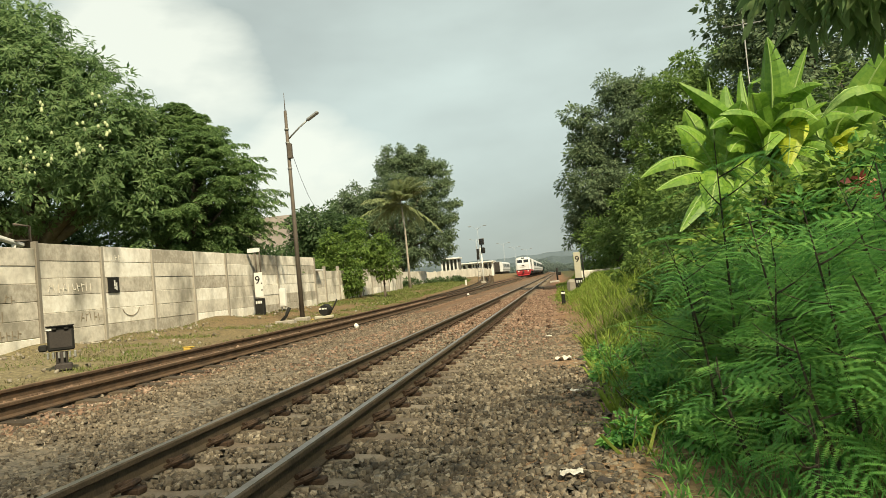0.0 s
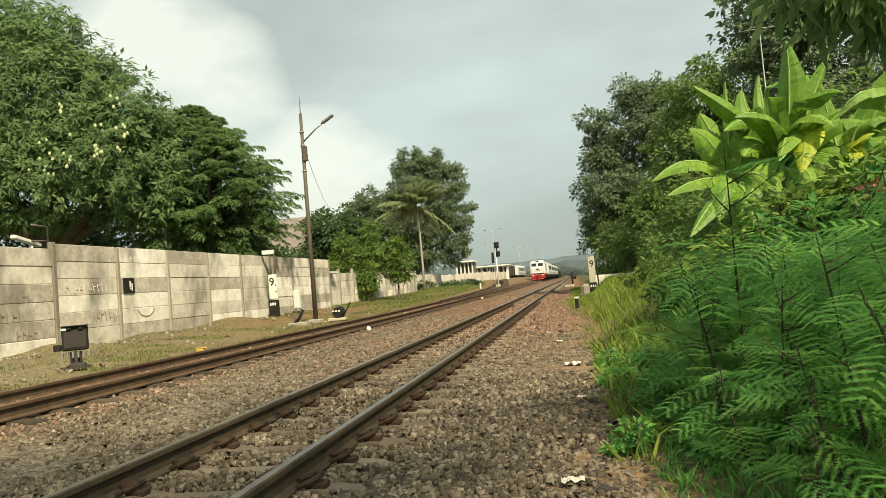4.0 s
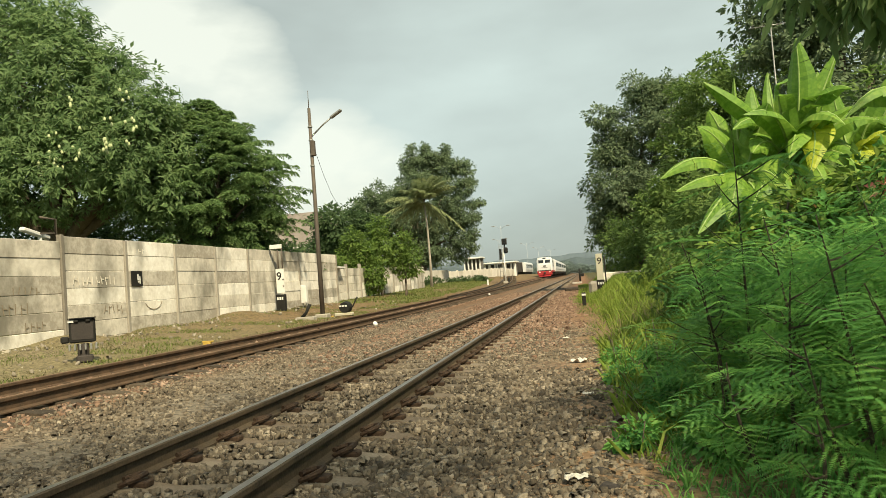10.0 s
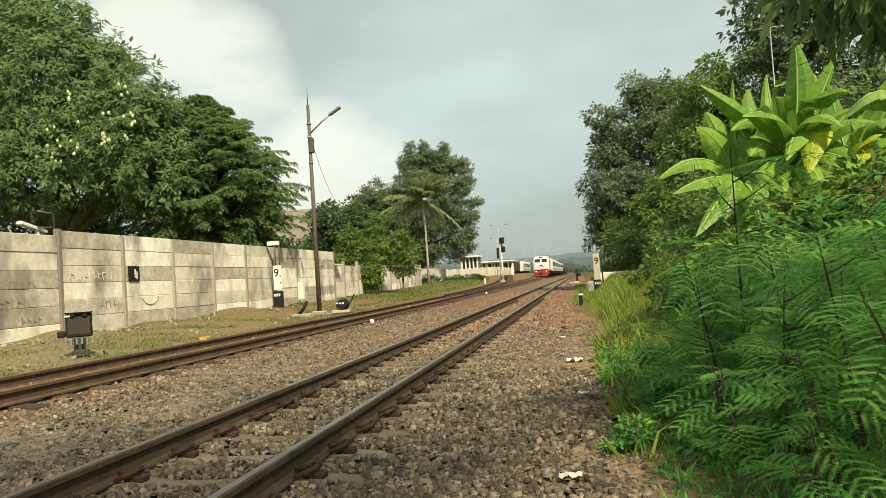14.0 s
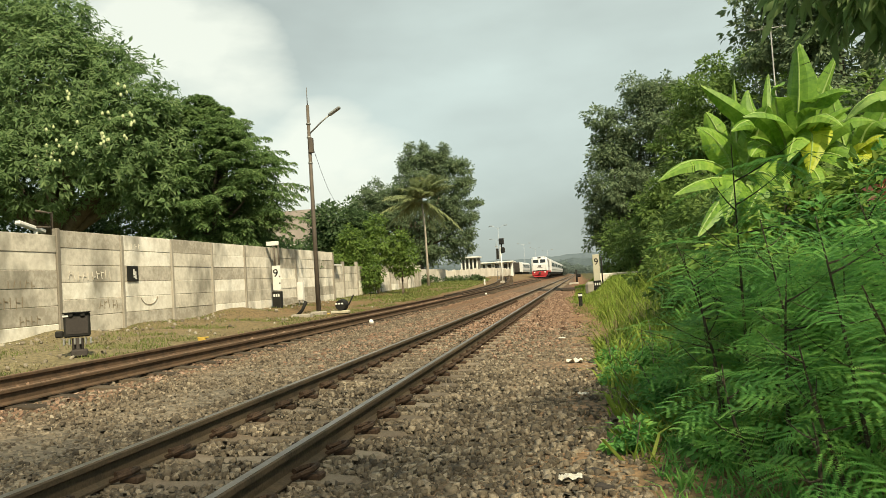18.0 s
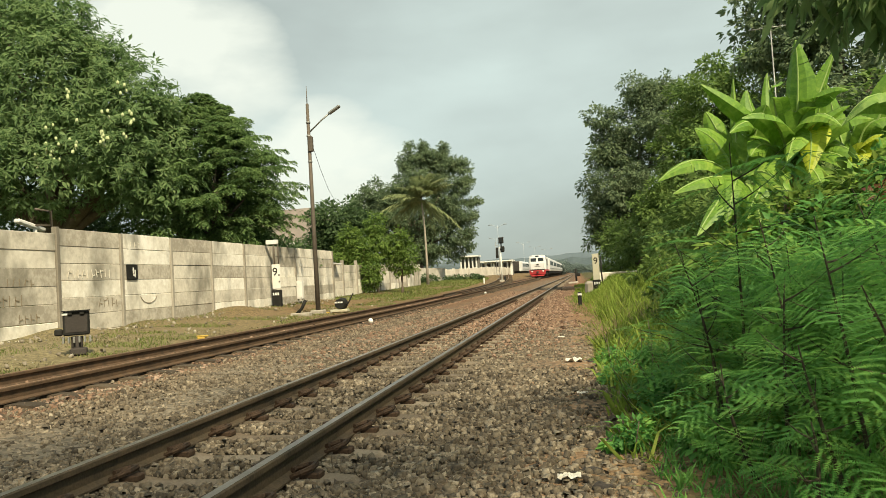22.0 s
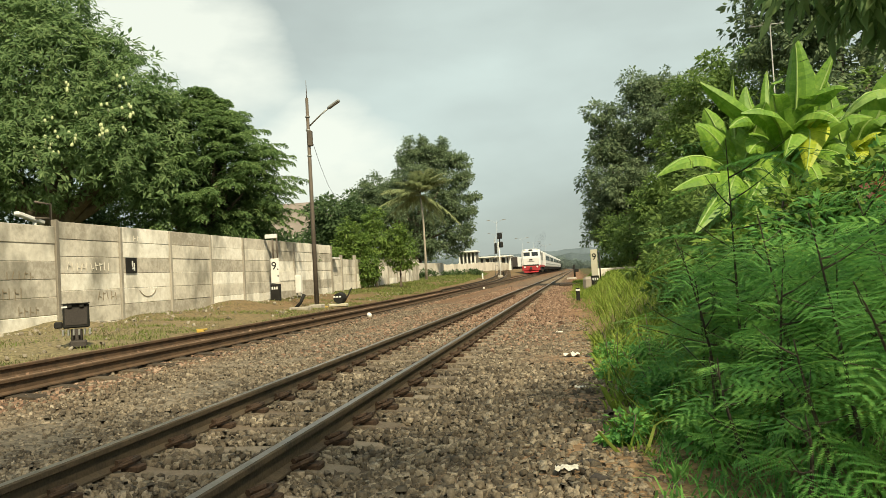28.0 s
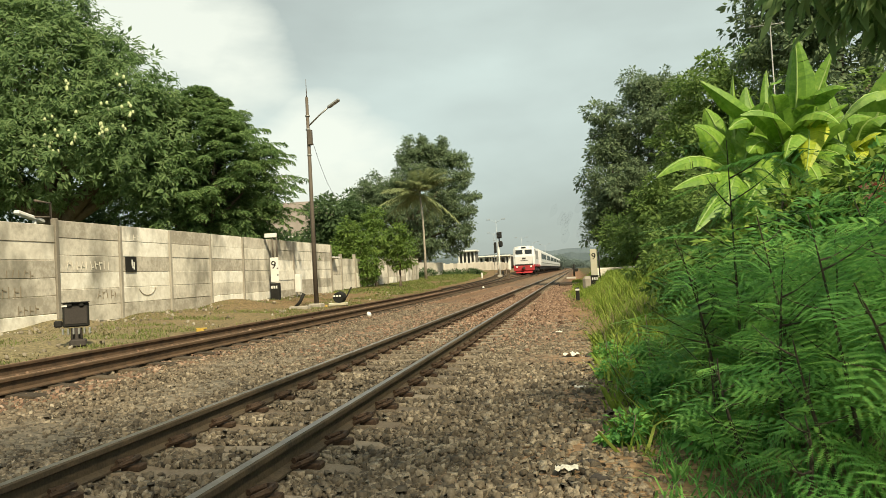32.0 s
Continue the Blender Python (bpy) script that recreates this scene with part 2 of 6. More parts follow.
M_YELLOW = material("yellow_paint", [(0.3, (0.36, 0.24, 0.05)), (0.7, (0.55, 0.38, 0.08))], 5, 0.6, 0.1)
M_RED = material("red_paint", [(0.3, (0.27, 0.025, 0.03)), (0.7, (0.38, 0.04, 0.045))], 2, 0.45, 0.05)
M_TRAINWHITE = material("coach_white", [(0.3, (0.52, 0.52, 0.51)), (0.7, (0.61, 0.61, 0.60))], 0.8, 0.4, 0.02)
M_GLASS = material("dark_window_glass", [(0.3, (0.012, 0.016, 0.02)), (0.7, (0.03, 0.035, 0.04))], 2, 0.12, 0.0)
M_UNDER = material("underframe", [(0.3, (0.02, 0.018, 0.016)), (0.7, (0.06, 0.05, 0.045))], 2, 0.8, 0.2)
M_BARK = material("bark", [(0.3, (0.07, 0.055, 0.04)), (0.7, (0.17, 0.14, 0.105))], 7, 0.95, 0.6, coords="World")
M_PALMBARK = material("palm_bark", [(0.3, (0.24, 0.21, 0.17)), (0.7, (0.42, 0.38, 0.31))], 5, 0.95, 0.5)
M_TWIG = material("dark_twig", [(0.3, (0.022, 0.02, 0.014)), (0.7, (0.055, 0.045, 0.03))], 9, 0.9, 0.3)
M_DEADLEAF = material("dead_banana_leaf", [(0.3, (0.20, 0.12, 0.045)), (0.7, (0.42, 0.30, 0.12))], 4, 0.8, 0.2, translucent=0.3)
M_MIDRIB = material("banana_midrib", [(0.3, (0.22, 0.34, 0.09)), (0.7, (0.36, 0.48, 0.16))], 6, 0.5, 0.1, translucent=0.2)
M_REDPATCH = material("red_patch", [(0.3, (0.55, 0.12, 0.09)), (0.7, (0.75, 0.32, 0.26))], 9, 0.6, 0, vary="island", translucent=0.3)
M_LITTER = material("pale_litter", [(0.3, (0.45, 0.42, 0.36)), (0.7, (0.64, 0.61, 0.55))], 20, 0.8, 0.2)
M_ROOF = material("weathered_tile_roof", [(0.3, (0.14, 0.118, 0.10)), (0.7, (0.25, 0.215, 0.185))], 1.5, 0.9, 0.3)
M_HOUSE = material("house_plaster", [(0.3, (0.50, 0.47, 0.41)), (0.7, (0.66, 0.63, 0.56))], 1.5, 0.9, 0.1)
# plaster darkened by colour, for the shade inside the open-fronted buildings
M_SHADE = material("painted_shade_plaster", [(0.3, (0.10, 0.095, 0.08)), (0.7, (0.18, 0.17, 0.15))], 1.5, 0.9, 0.1)
L_MANGO = leaf_mat("mango_leaf", (0.086, 0.148, 0.060), (0.165, 0.256, 0.104), (0.285, 0.378, 0.168), 0.52, 0.6)
L_FEATHER = leaf_mat("feathery_leaf", (0.082, 0.145, 0.056), (0.152, 0.238, 0.088), (0.255, 0.355, 0.138), 0.52, 0.7)
L_BUSH = leaf_mat("bush_leaf", (0.055, 0.10, 0.024), (0.11, 0.175, 0.042), (0.20, 0.275, 0.075), 0.4, 0.65)
L_YOUNG = leaf_mat("young_tree_leaf", (0.07, 0.13, 0.028), (0.14, 0.22, 0.05), (0.25, 0.34, 0.09), 0.45, 0.6)
L_FIG = leaf_mat("dark_tree_leaf", (0.050, 0.086, 0.040), (0.090, 0.145, 0.062), (0.150, 0.215, 0.092), 0.48, 0.7)
L_RIGHT = leaf_mat("olive_leaf", (0.071, 0.124, 0.034), (0.142, 0.224, 0.061), (0.262, 0.361, 0.113), 0.48, 0.65)
# green paled and greyed, so that haze sits in the leaf colour
L_RAIN = leaf_mat("haze_tinted_tree_leaf", (0.105, 0.150, 0.088), (0.165, 0.225, 0.125), (0.255, 0.315, 0.178), 0.48, 0.8)
L_SHRUB = leaf_mat("shrub_leaf", (0.055, 0.165, 0.048), (0.130, 0.315, 0.078), (0.29, 0.49, 0.115), 0.48, spread=0.16, scale=5.0)
L_LIGHT = leaf_mat("pale_bush_leaf", (0.06, 0.125, 0.028), (0.13, 0.225, 0.045), (0.27, 0.36, 0.08), 0.46, 0.55, spread=0.45, scale=2.5)
# pale blue-grey leaves: the haze of distance is mixed into the colour
L_HAZE = leaf_mat("haze_tinted_leaf", (0.10, 0.135, 0.12), (0.14, 0.18, 0.16), (0.18, 0.22, 0.19), 0.2, 0.9)
L_GRASS = leaf_mat("grass_blade", (0.085, 0.150, 0.024), (0.180, 0.260, 0.042), (0.36, 0.40, 0.095), 0.4, 0.6)
L_VERGE = leaf_mat("verge_grass_blade", (0.085, 0.115, 0.032), (0.155, 0.190, 0.055), (0.265, 0.290, 0.105), 0.35, 0.7)
L_DRY = leaf_mat("dry_grass_blade", (0.13, 0.118, 0.06), (0.22, 0.20, 0.105), (0.33, 0.30, 0.18), 0.3, 0.7)
L_PALM = leaf_mat("palm_leaf", (0.150, 0.190, 0.090), (0.255, 0.300, 0.145), (0.40, 0.42, 0.225), 0.45)
L_BANANA = material("banana_leaf", [(0.25, (0.080, 0.178, 0.027)), (0.5, (0.165, 0.305, 0.042)), (0.8, (0.34, 0.46, 0.088))], 1.6, 0.5, 0.12, fine=24.0, vary="island", translucent=0.36, coords="World", spec=0.35, spread=0.15)
L_BANANAOLD = material("yellowed_banana_leaf", [(0.28, (0.26, 0.38, 0.04)), (0.5, (0.44, 0.50, 0.05)), (0.75, (0.58, 0.62, 0.09))], 1.8, 0.5, 0.1, fine=25.0, vary="island", translucent=0.45, coords="World", spread=0.3)


def smooth(a, b, x):
    t = min(1.0, max(0.0, (x - a) / (b - a)))
    return t * t * (3 - 2 * t)


def ground_z(x, y):
    """Height of the ground: level at the main track, rising to the far wall and to the bank."""
    left = min(1.0, max(0.0, (-x - 4.0) / 8.0))
    z = 0.36 * left + min(1.1, max(0.0, y - 25.0) * 0.012) * left
    z += smooth(0.0, 1.3, x) * (0.12 + 0.62 * smooth(5.0, 16.0, y)) * (1.0 - 0.8 * smooth(60, 110, y))
    if -14.0 < x < -10.0 and 13.0 < y < 34.0:
        z += 0.24 * smooth(-10.2, -11.5, x) * smooth(13.0, 17.0, y) * smooth(34.0, 29.0, y) * max(0.0, 0.45 + noise.noise(Vector((y * 0.45, x * 0.5, 2.0))))
    return z


# ---- building helpers ----
def mesh_from(name, verts, faces, mat, parent=None, label=""):
    me = bpy.data.meshes.new(name)
    me.from_pydata(verts, [], faces)
    me.materials.append(mat)
    ob = new(name, me)
    ob.parent = parent
    if label:
        ob["label"] = label
    return ob


def part(name, bm, mat, parent=None, label="", smooth_faces=False):
    me = bpy.data.meshes.new(name)
    bmesh.ops.recalc_face_normals(bm, faces=bm.faces)
    bm.to_mesh(me)
    bm.free()
    me.materials.append(mat)
    if smooth_faces:
        me.polygons.foreach_set("use_smooth", [True] * len(me.polygons))
    ob = new(name, me)
    ob.parent = parent
    if label:
        ob["label"] = label
    return ob


def share(name, ob, loc, parent, rz=0.0):
    """Another object on the mesh of ob."""
    o = new(name, ob.data)
    o.parent, o.location, o.rotation_euler = parent, loc, (0, 0, rz)
    return o


def empty(name, loc, label, category, group="", kind="", rz=0.0):
    e = new(name)
    e.location, e.rotation_euler = loc, (0, 0, rz)
    return tagged(e, label, category, group, kind)


def add_box(bm, c, s, bevel=0.0, m=None):
    geo = bmesh.ops.create_cube(bm, size=1.0)["verts"]
    for v in geo:
        v.co = Vector((c[0] + v.co.x * s[0], c[1] + v.co.y * s[1], c[2] + v.co.z * s[2]))
    if bevel:
        es = list({e for v in geo for e in v.link_edges})
        geo = bmesh.ops.bevel(bm, geom=es, offset=bevel, segments=1, affect="EDGES")["verts"]
    if m is not None:
        bmesh.ops.transform(bm, matrix=m, verts=geo)
    return geo


def box_part(name, c, s, mat, parent=None, bevel=0.0, label="", m=None):
    bm = bmesh.new()
    add_box(bm, c, s, bevel, m)
    return part(name, bm, mat, parent, label)


def add_tube(bm, pts, radii, sides=8):
    pts = [Vector(p) for p in pts]
    rings = []
    for i, p in enumerate(pts):
        d = (pts[min(i + 1, len(pts) - 1)] - pts[max(i - 1, 0)]).normalized()
        u = d.orthogonal().normalized() if abs(d.z) > 0.99 else Vector((-d.y, d.x, 0)).normalized()
        v = d.cross(u)
        r = radii[i] if hasattr(radii, "__len__") else radii
        rings.append([bm.verts.new(p + (u * math.cos(a) + v * math.sin(a)) * r) for a in [2 * math.pi * k / sides for k in range(sides)]])
    for a, b in zip(rings, rings[1:]):
        for k in range(sides):
            bm.faces.new((a[k], a[(k + 1) % sides], b[(k + 1) % sides], b[k]))
    bm.faces.new(rings[0][::-1])
    bm.faces.new(rings[-1])


def tube_part(name, pts, radii, mat, parent=None, label="", sides=8):
    bm = bmesh.new()
    add_tube(bm, pts, radii, sides)
    return part(name, bm, mat, parent, label, True)


def unit(a):
    return a / np.maximum(np.linalg.norm(a, axis=1, keepdims=True), 1e-9)


def raw_mesh(name, verts, quads, mat, parent=None, label=""):
    """A mesh of many quads or triangles from arrays."""
    me = bpy.data.meshes.new(name)
    n, k = quads.shape
    me.vertices.add(len(verts))
    me.vertices.foreach_set("co", verts.astype(np.float32).ravel())
    me.loops.add(n * k)
    me.loops.foreach_set("vertex_index", quads.astype(np.int32).ravel())
    me.polygons.add(n)
    me.polygons.foreach_set("loop_start", np.arange(0, n * k, k, dtype=np.int32))
    me.update(calc_edges=True)
    me.materials.append(mat)
    ob = new(name, me)
    ob.parent = parent
    if label:
        ob["label"] = label
    return ob


def leaf_arrays(p, d, nrm, length, width):
    """Folded four-cornered leaves: base, two sides, tip."""
    d = unit(d)
    s = unit(np.cross(d, nrm))
    up = np.cross(s, d)
    L, W = length[:, None], width[:, None]
    v = np.stack([p, p + d * L * 0.45 + s * W * 0.5 + up * W * 0.12, p + d * L - up * L * 0.12, p + d * L * 0.45 - s * W * 0.5 + up * W * 0.12], axis=1)
    n = len(p)
    i = np.arange(n)[:, None] * 4
    tri = np.concatenate([i + np.array([[0, 1, 2]]), i + np.array([[0, 2, 3]])], axis=0)
    return v.reshape(-1, 3), tri


def crown(name, blobs, n, size, mat, parent=None, label="", clump=0.45, per=26, droop=0.35, aspect=0.5, seed=1, shell=0.55, flat=1.0):
    """Leaves in clumps over rounded masses (cx, cy, cz, rx, ry, rz)."""
    r = np.random.default_rng(seed)
    b = np.array(blobs, float)
    w = (b[:, 3] * b[:, 4] + b[:, 4] * b[:, 5] + b[:, 3] * b[:, 5])
    k = max(1, n // per)
    pick = r.choice(len(b), k, p=w / w.sum())
    dirs = unit(r.normal(size=(k, 3)))
    rad = shell + (1.04 - shell) * r.random(k) ** 0.6
    lump = np.array([noise.noise(Vector(q) * 2.3 + Vector((seed, i, 0))) for q, i in zip(dirs, pick)])
    rad *= 1.0 + 0.52 * lump + 0.03 * r.normal(size=k)
    cen = b[pick, :3] + dirs * rad[:, None] * b[pick, 3:6]
    idx = np.repeat(np.arange(k), per)
    off = unit(r.normal(size=(k * per, 3))) * r.random((k * per, 1)) ** 0.45 * 1.5 * clump * 0.85 * np.array([1, 1, 0.6 * flat])
    p = cen[idx] + off
    out = unit(dirs[idx] * 0.8 + unit(off) * 0.9 + r.normal(size=off.shape) * 0.4)
    d = unit(out + np.array([0, 0, -droop]))
    nrm = unit(np.array([0, 0, 0.7]) + unit(dirs[idx]) * 0.9 + r.normal(size=off.shape) * 0.32)
    L = size * (0.6 + 0.8 * r.random(len(p)))
    v, f = leaf_arrays(p, d, nrm, L, L * aspect)
    return raw_mesh(name, v, f, mat, parent, label)


def limb_set(bm, base, tips, r0, seed=0):
    """A tapered trunk that forks towards the tips."""
    rr = random.Random(seed)
    base = Vector(base)
    mean = sum((Vector(t) for t in tips), Vector()) / len(tips)
    fork = base.lerp(mean, 0.42)
    fork.x, fork.y = base.x + (fork.x - base.x) * 0.5, base.y + (fork.y - base.y) * 0.5
    add_tube(bm, [base, base.lerp(fork, 0.5) + Vector((rr.uniform(-.1, .1), rr.uniform(-.1, .1), 0)), fork], [r0 * 1.25, r0, r0 * 0.85], 10)
    for t in tips:
        t = Vector(t)
        mid = fork.lerp(t, 0.5) + Vector((rr.uniform(-.3, .3), rr.uniform(-.3, .3), rr.uniform(0, .5)))
        add_tube(bm, [fork, mid, t], [r0 * 0.6, r0 * 0.38, r0 * 0.1], 7)


def blade_arrays(p, h, lean, width, r):
    """Grass blades of one quad and one tip triangle, as triangles."""
    n = len(p)
    a = r.random(n) * 2 * np.pi
    s = np.stack([np.cos(a), np.sin(a), np.zeros(n)], 1) * width[:, None] * 0.5
    b = r.random(n) * 2 * np.pi
    l = np.stack([np.cos(b), np.sin(b), np.zeros(n)], 1) * (lean * h)[:, None]
    up = np.array([0, 0, 1.0]) * h[:, None]
    v = np.stack([p - s, p + s, p + up * 0.6 + l * 0.35 + s * 0.7, p + up * 0.6 + l * 0.35 - s * 0.7, p + up * (1 - 0.25 * lean[:, None]) + l], 1)
    i = np.arange(n)[:, None] * 5
    f = np.concatenate([i + np.array([[0, 1, 2]]), i + np.array([[0, 2, 3]]), i + np.array([[3, 2, 4]])], 0)
    return v.reshape(-1, 3), f


def ground_many(xy):
    return np.array([ground_z(x, y) for x, y in xy])


def grass_field(name, xy, hmin, hmax, width, mat, label, seed=3, lean=0.6):
    r = np.random.default_rng(seed)
    p = np.column_stack([xy, ground_many(xy) - 0.01])
    n = len(p)
    v, f = blade_arrays(p, hmin + (hmax - hmin) * r.random(n) ** 1.5, lean * (0.4 + r.random(n)), width * (0.6 + 0.8 * r.random(n)), r)
    ob = raw_mesh(name, v, f, mat)
    return tagged(ob, label, "grass", kind="stuff")


def text_part(name, word, size, m, mat, parent):
    """A word in the built-in font as a thin mesh."""
    c = bpy.data.curves.new(name, "FONT")
    c.body, c.size, c.align_x, c.align_y, c.extrude, c.offset = word, size, "CENTER", "CENTER", 0.004, 0.003
    tmp = new(name, c)
    me = bpy.data.meshes.new_from_object(tmp.evaluated_get(bpy.context.evaluated_depsgraph_get()))
    bpy.data.objects.remove(tmp)
    me.transform(m)
    me.materials.clear()
    me.materials.append(mat)
    ob = new(name, me)
    ob.parent = parent
    return ob


# ---- ground ----
def ground_material():
    m = material("ground_earth", [(0.2, (0.5, 0.5, 0.5)), (0.8, (1.0, 1.0, 1.0))], 9, 0.95, 0.6, fine=45, coords="World")
    t = m.node_tree
    p = next(n for n in t.nodes if n.type == "BSDF_PRINCIPLED")
    base = p.inputs["Base Color"].links[0].from_socket
    g = t.nodes.new("ShaderNodeNewGeometry")
    sp = t.nodes.new("ShaderNodeSeparateXYZ")
    t.links.new(g.outputs["Position"], sp.inputs["Vector"])
    n = t.nodes.new("ShaderNodeTexNoise")
    n.inputs["Scale"].default_value, n.inputs["Detail"].default_value = 0.9, 6.0
    t.links.new(g.outputs["Position"], n.inputs["Vector"])
    wob = t.nodes.new("ShaderNodeMath")
    wob.operation = "MULTIPLY_ADD"
    wob.inputs[1].default_value, wob.inputs[2].default_value = 1.5, -0.75
    t.links.new(n.outputs["Fac"], wob.inputs[0])
    ad = t.nodes.new("ShaderNodeMath")
    ad.operation = "ADD"
    t.links.new(sp.outputs["X"], ad.inputs[0])
    t.links.new(wob.outputs["Value"], ad.inputs[1])
    mr = t.nodes.new("ShaderNodeMapRange")
    mr.inputs["From Min"].default_value, mr.inputs["From Max"].default_value = -16.0, 4.0
    t.links.new(ad.outputs["Value"], mr.inputs["Value"])
    r = t.nodes.new("ShaderNodeValToRGB")
    stops = [(-15, (0.10, 0.12, 0.04)), (-10.5, (0.22, 0.18, 0.105)), (-8.2, (0.20, 0.165, 0.085)), (-7.3, (0.15, 0.10, 0.06)), (-5.4, (0.19, 0.125, 0.075)),
             (-4.6, (0.185, 0.152, 0.11)), (-3.4, (0.19, 0.16, 0.12)), (-1.2, (0.15, 0.115, 0.08)), (-0.45, (0.25, 0.155, 0.09)), (0.25, (0.23, 0.15, 0.08)), (1.0, (0.09, 0.10, 0.03))]
    e = r.color_ramp.elements
    while len(e) < len(stops):
        e.new(0.5)
    for el, (x, c) in zip(e, stops):
        el.position, el.color = (x + 16) / 20, (*c, 1)
    t.links.new(mr.outputs["Result"], r.inputs["Fac"])
    # rust-red dust along the line further out, with the sunlit orange painted in
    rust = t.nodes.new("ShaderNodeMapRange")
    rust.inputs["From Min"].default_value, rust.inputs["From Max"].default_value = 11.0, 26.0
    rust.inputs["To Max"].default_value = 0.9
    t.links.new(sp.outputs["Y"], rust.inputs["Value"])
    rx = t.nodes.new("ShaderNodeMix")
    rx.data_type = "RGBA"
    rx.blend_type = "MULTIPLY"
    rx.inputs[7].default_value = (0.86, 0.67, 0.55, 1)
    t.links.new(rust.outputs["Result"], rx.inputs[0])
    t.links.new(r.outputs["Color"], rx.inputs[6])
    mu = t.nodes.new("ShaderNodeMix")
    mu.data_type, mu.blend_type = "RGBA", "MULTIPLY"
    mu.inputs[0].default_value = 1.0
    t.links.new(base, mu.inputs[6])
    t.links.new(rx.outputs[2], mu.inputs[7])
    vo = t.nodes.new("ShaderNodeTexVoronoi")
    vo.inputs["Scale"].default_value = 24.0
    t.links.new(g.outputs["Position"], vo.inputs["Vector"])
    sv = t.nodes.new("ShaderNodeSeparateColor")
    t.links.new(vo.outputs["Color"], sv.inputs["Color"])
    pr = t.nodes.new("ShaderNodeMapRange")
    pr.inputs["To Min"].default_value, pr.inputs["To Max"].default_value = 0.55, 1.5
    t.links.new(sv.outputs["Red"], pr.inputs["Value"])
    pm = t.nodes.new("ShaderNodeVectorMath")
    pm.operation = "SCALE"
    t.links.new(mu.outputs[2], pm.inputs[0])
    t.links.new(pr.outputs["Result"], pm.inputs["Scale"])
    t.links.new(pm.outputs["Vector"], p.inputs["Base Color"])
    return m


def build_ground():
    xs = [-900, -300, -120, -60, -40, -28, -20, -16] + [-14 + 0.25 * i for i in range(68)] + [3.4, 4.2, 6, 9, 14, 25, 60, 150, 400, 900]
    ys = [-60, -20, -8, -3] + [-1 + 0.3 * i for i in range(90)] + [26.5 + 1.5 * i for i in range(60)] + [120, 135, 160, 200, 260, 400, 700, 1200, 2600]
    v = []
    for y in ys:
        for x in xs:
            bumpy = 0.02 * noise.noise(Vector((x * 0.9, y * 0.9, 0))) + 0.008 * noise.noise(Vector((x * 4, y * 4, 3)))
            if x < -8.0 and y < 60:
                bumpy += 0.16 * max(0.0, noise.noise(Vector((x * 0.55, y * 0.45, 7)))) * smooth(-8.0, -9.5, x) if x > -9.5 else 0.16 * max(0.0, noise.noise(Vector((x * 0.55, y * 0.45, 7))))
            sub = 0.03 if -3.9 < x < -1.0 else 0.0
            v.append((x, y, ground_z(x, y) + bumpy - sub))
    w = len(xs)
    f = [(j * w + i, j * w + i + 1, (j + 1) * w + i + 1, (j + 1) * w + i) for j in range(len(ys) - 1) for i in range(w - 1)]
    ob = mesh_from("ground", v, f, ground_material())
    ob.data.polygons.foreach_set("use_smooth", [True] * len(ob.data.polygons))
    return tagged(ob, "gravel, earth and grass ground of the railway yard", "ground", kind="structure")


build_ground()


# ---- tracks ----
def rail_profile():
    return [(-0.062, 0.0), (-0.062, 0.012), (-0.010, 0.030), (-0.008, 0.105), (-0.034, 0.118), (-0.034, 0.146), (-0.024, 0.154), (0.024, 0.154), (0.034, 0.146), (0.034, 0.118), (0.008, 0.105), (0.010, 0.030), (0.062, 0.012), (0.062, 0.0)]


def build_rail(name, line, parent, head, label, side=M_RAILSIDE):
    """A rail along points (x, y, z of its foot)."""
    pr = rail_profile()
    v, f, mats = [], [], []
    k = len(pr)
    for i, (x, y, z) in enumerate(line):
        a, b = line[max(i - 1, 0)], line[min(i + 1, len(line) - 1)]
        d = Vector((b[0] - a[0], b[1] - a[1], 0)).normalized()
        s = Vector((d.y, -d.x, 0))
        v += [(x + s.x * px, y + s.y * px, z + pz) for px, pz in pr]
    for i in range(len(line) - 1):
        for j in range(k):
            f.append((i * k + j, i * k + (j + 1) % k, (i + 1) * k + (j + 1) % k, (i + 1) * k + j))
            mats.append(1 if j in (6,) else 0)
    f.append(tuple(range(k))[::-1])
    mats.append(0)
    ob = mesh_from(name, v, f, side, parent, label)
    ob.data.materials.append(head)
    ob.data.polygons.foreach_set("material_index", mats)
    return ob


def sleeper_mesh(name, mat):
    """A prestressed sleeper: raised rail seats, lower middle, sloping ends."""
    prof = [(-1.0, -0.05), (-0.93, 0.0), (-0.72, 0.018), (-0.40, 0.018), (-0.22, -0.012), (0.22, -0.012), (0.40, 0.018), (0.72, 0.018), (0.93, 0.0), (1.0, -0.05)]
    v, f = [], []
    for x, z in prof:
        v += [(x, -0.125, -0.16), (x, -0.10, z), (x, 0.10, z), (x, 0.125, -0.16)]
    for i in range(len(prof) - 1):
        a, b = i * 4, i * 4 + 4
        for j in range(3):
            f.append((a + j, a + j + 1, b + j + 1, b + j))
    f += [(0, 3, 2, 1), (36, 37, 38, 39)]
    return mesh_from(name, v, f, mat)


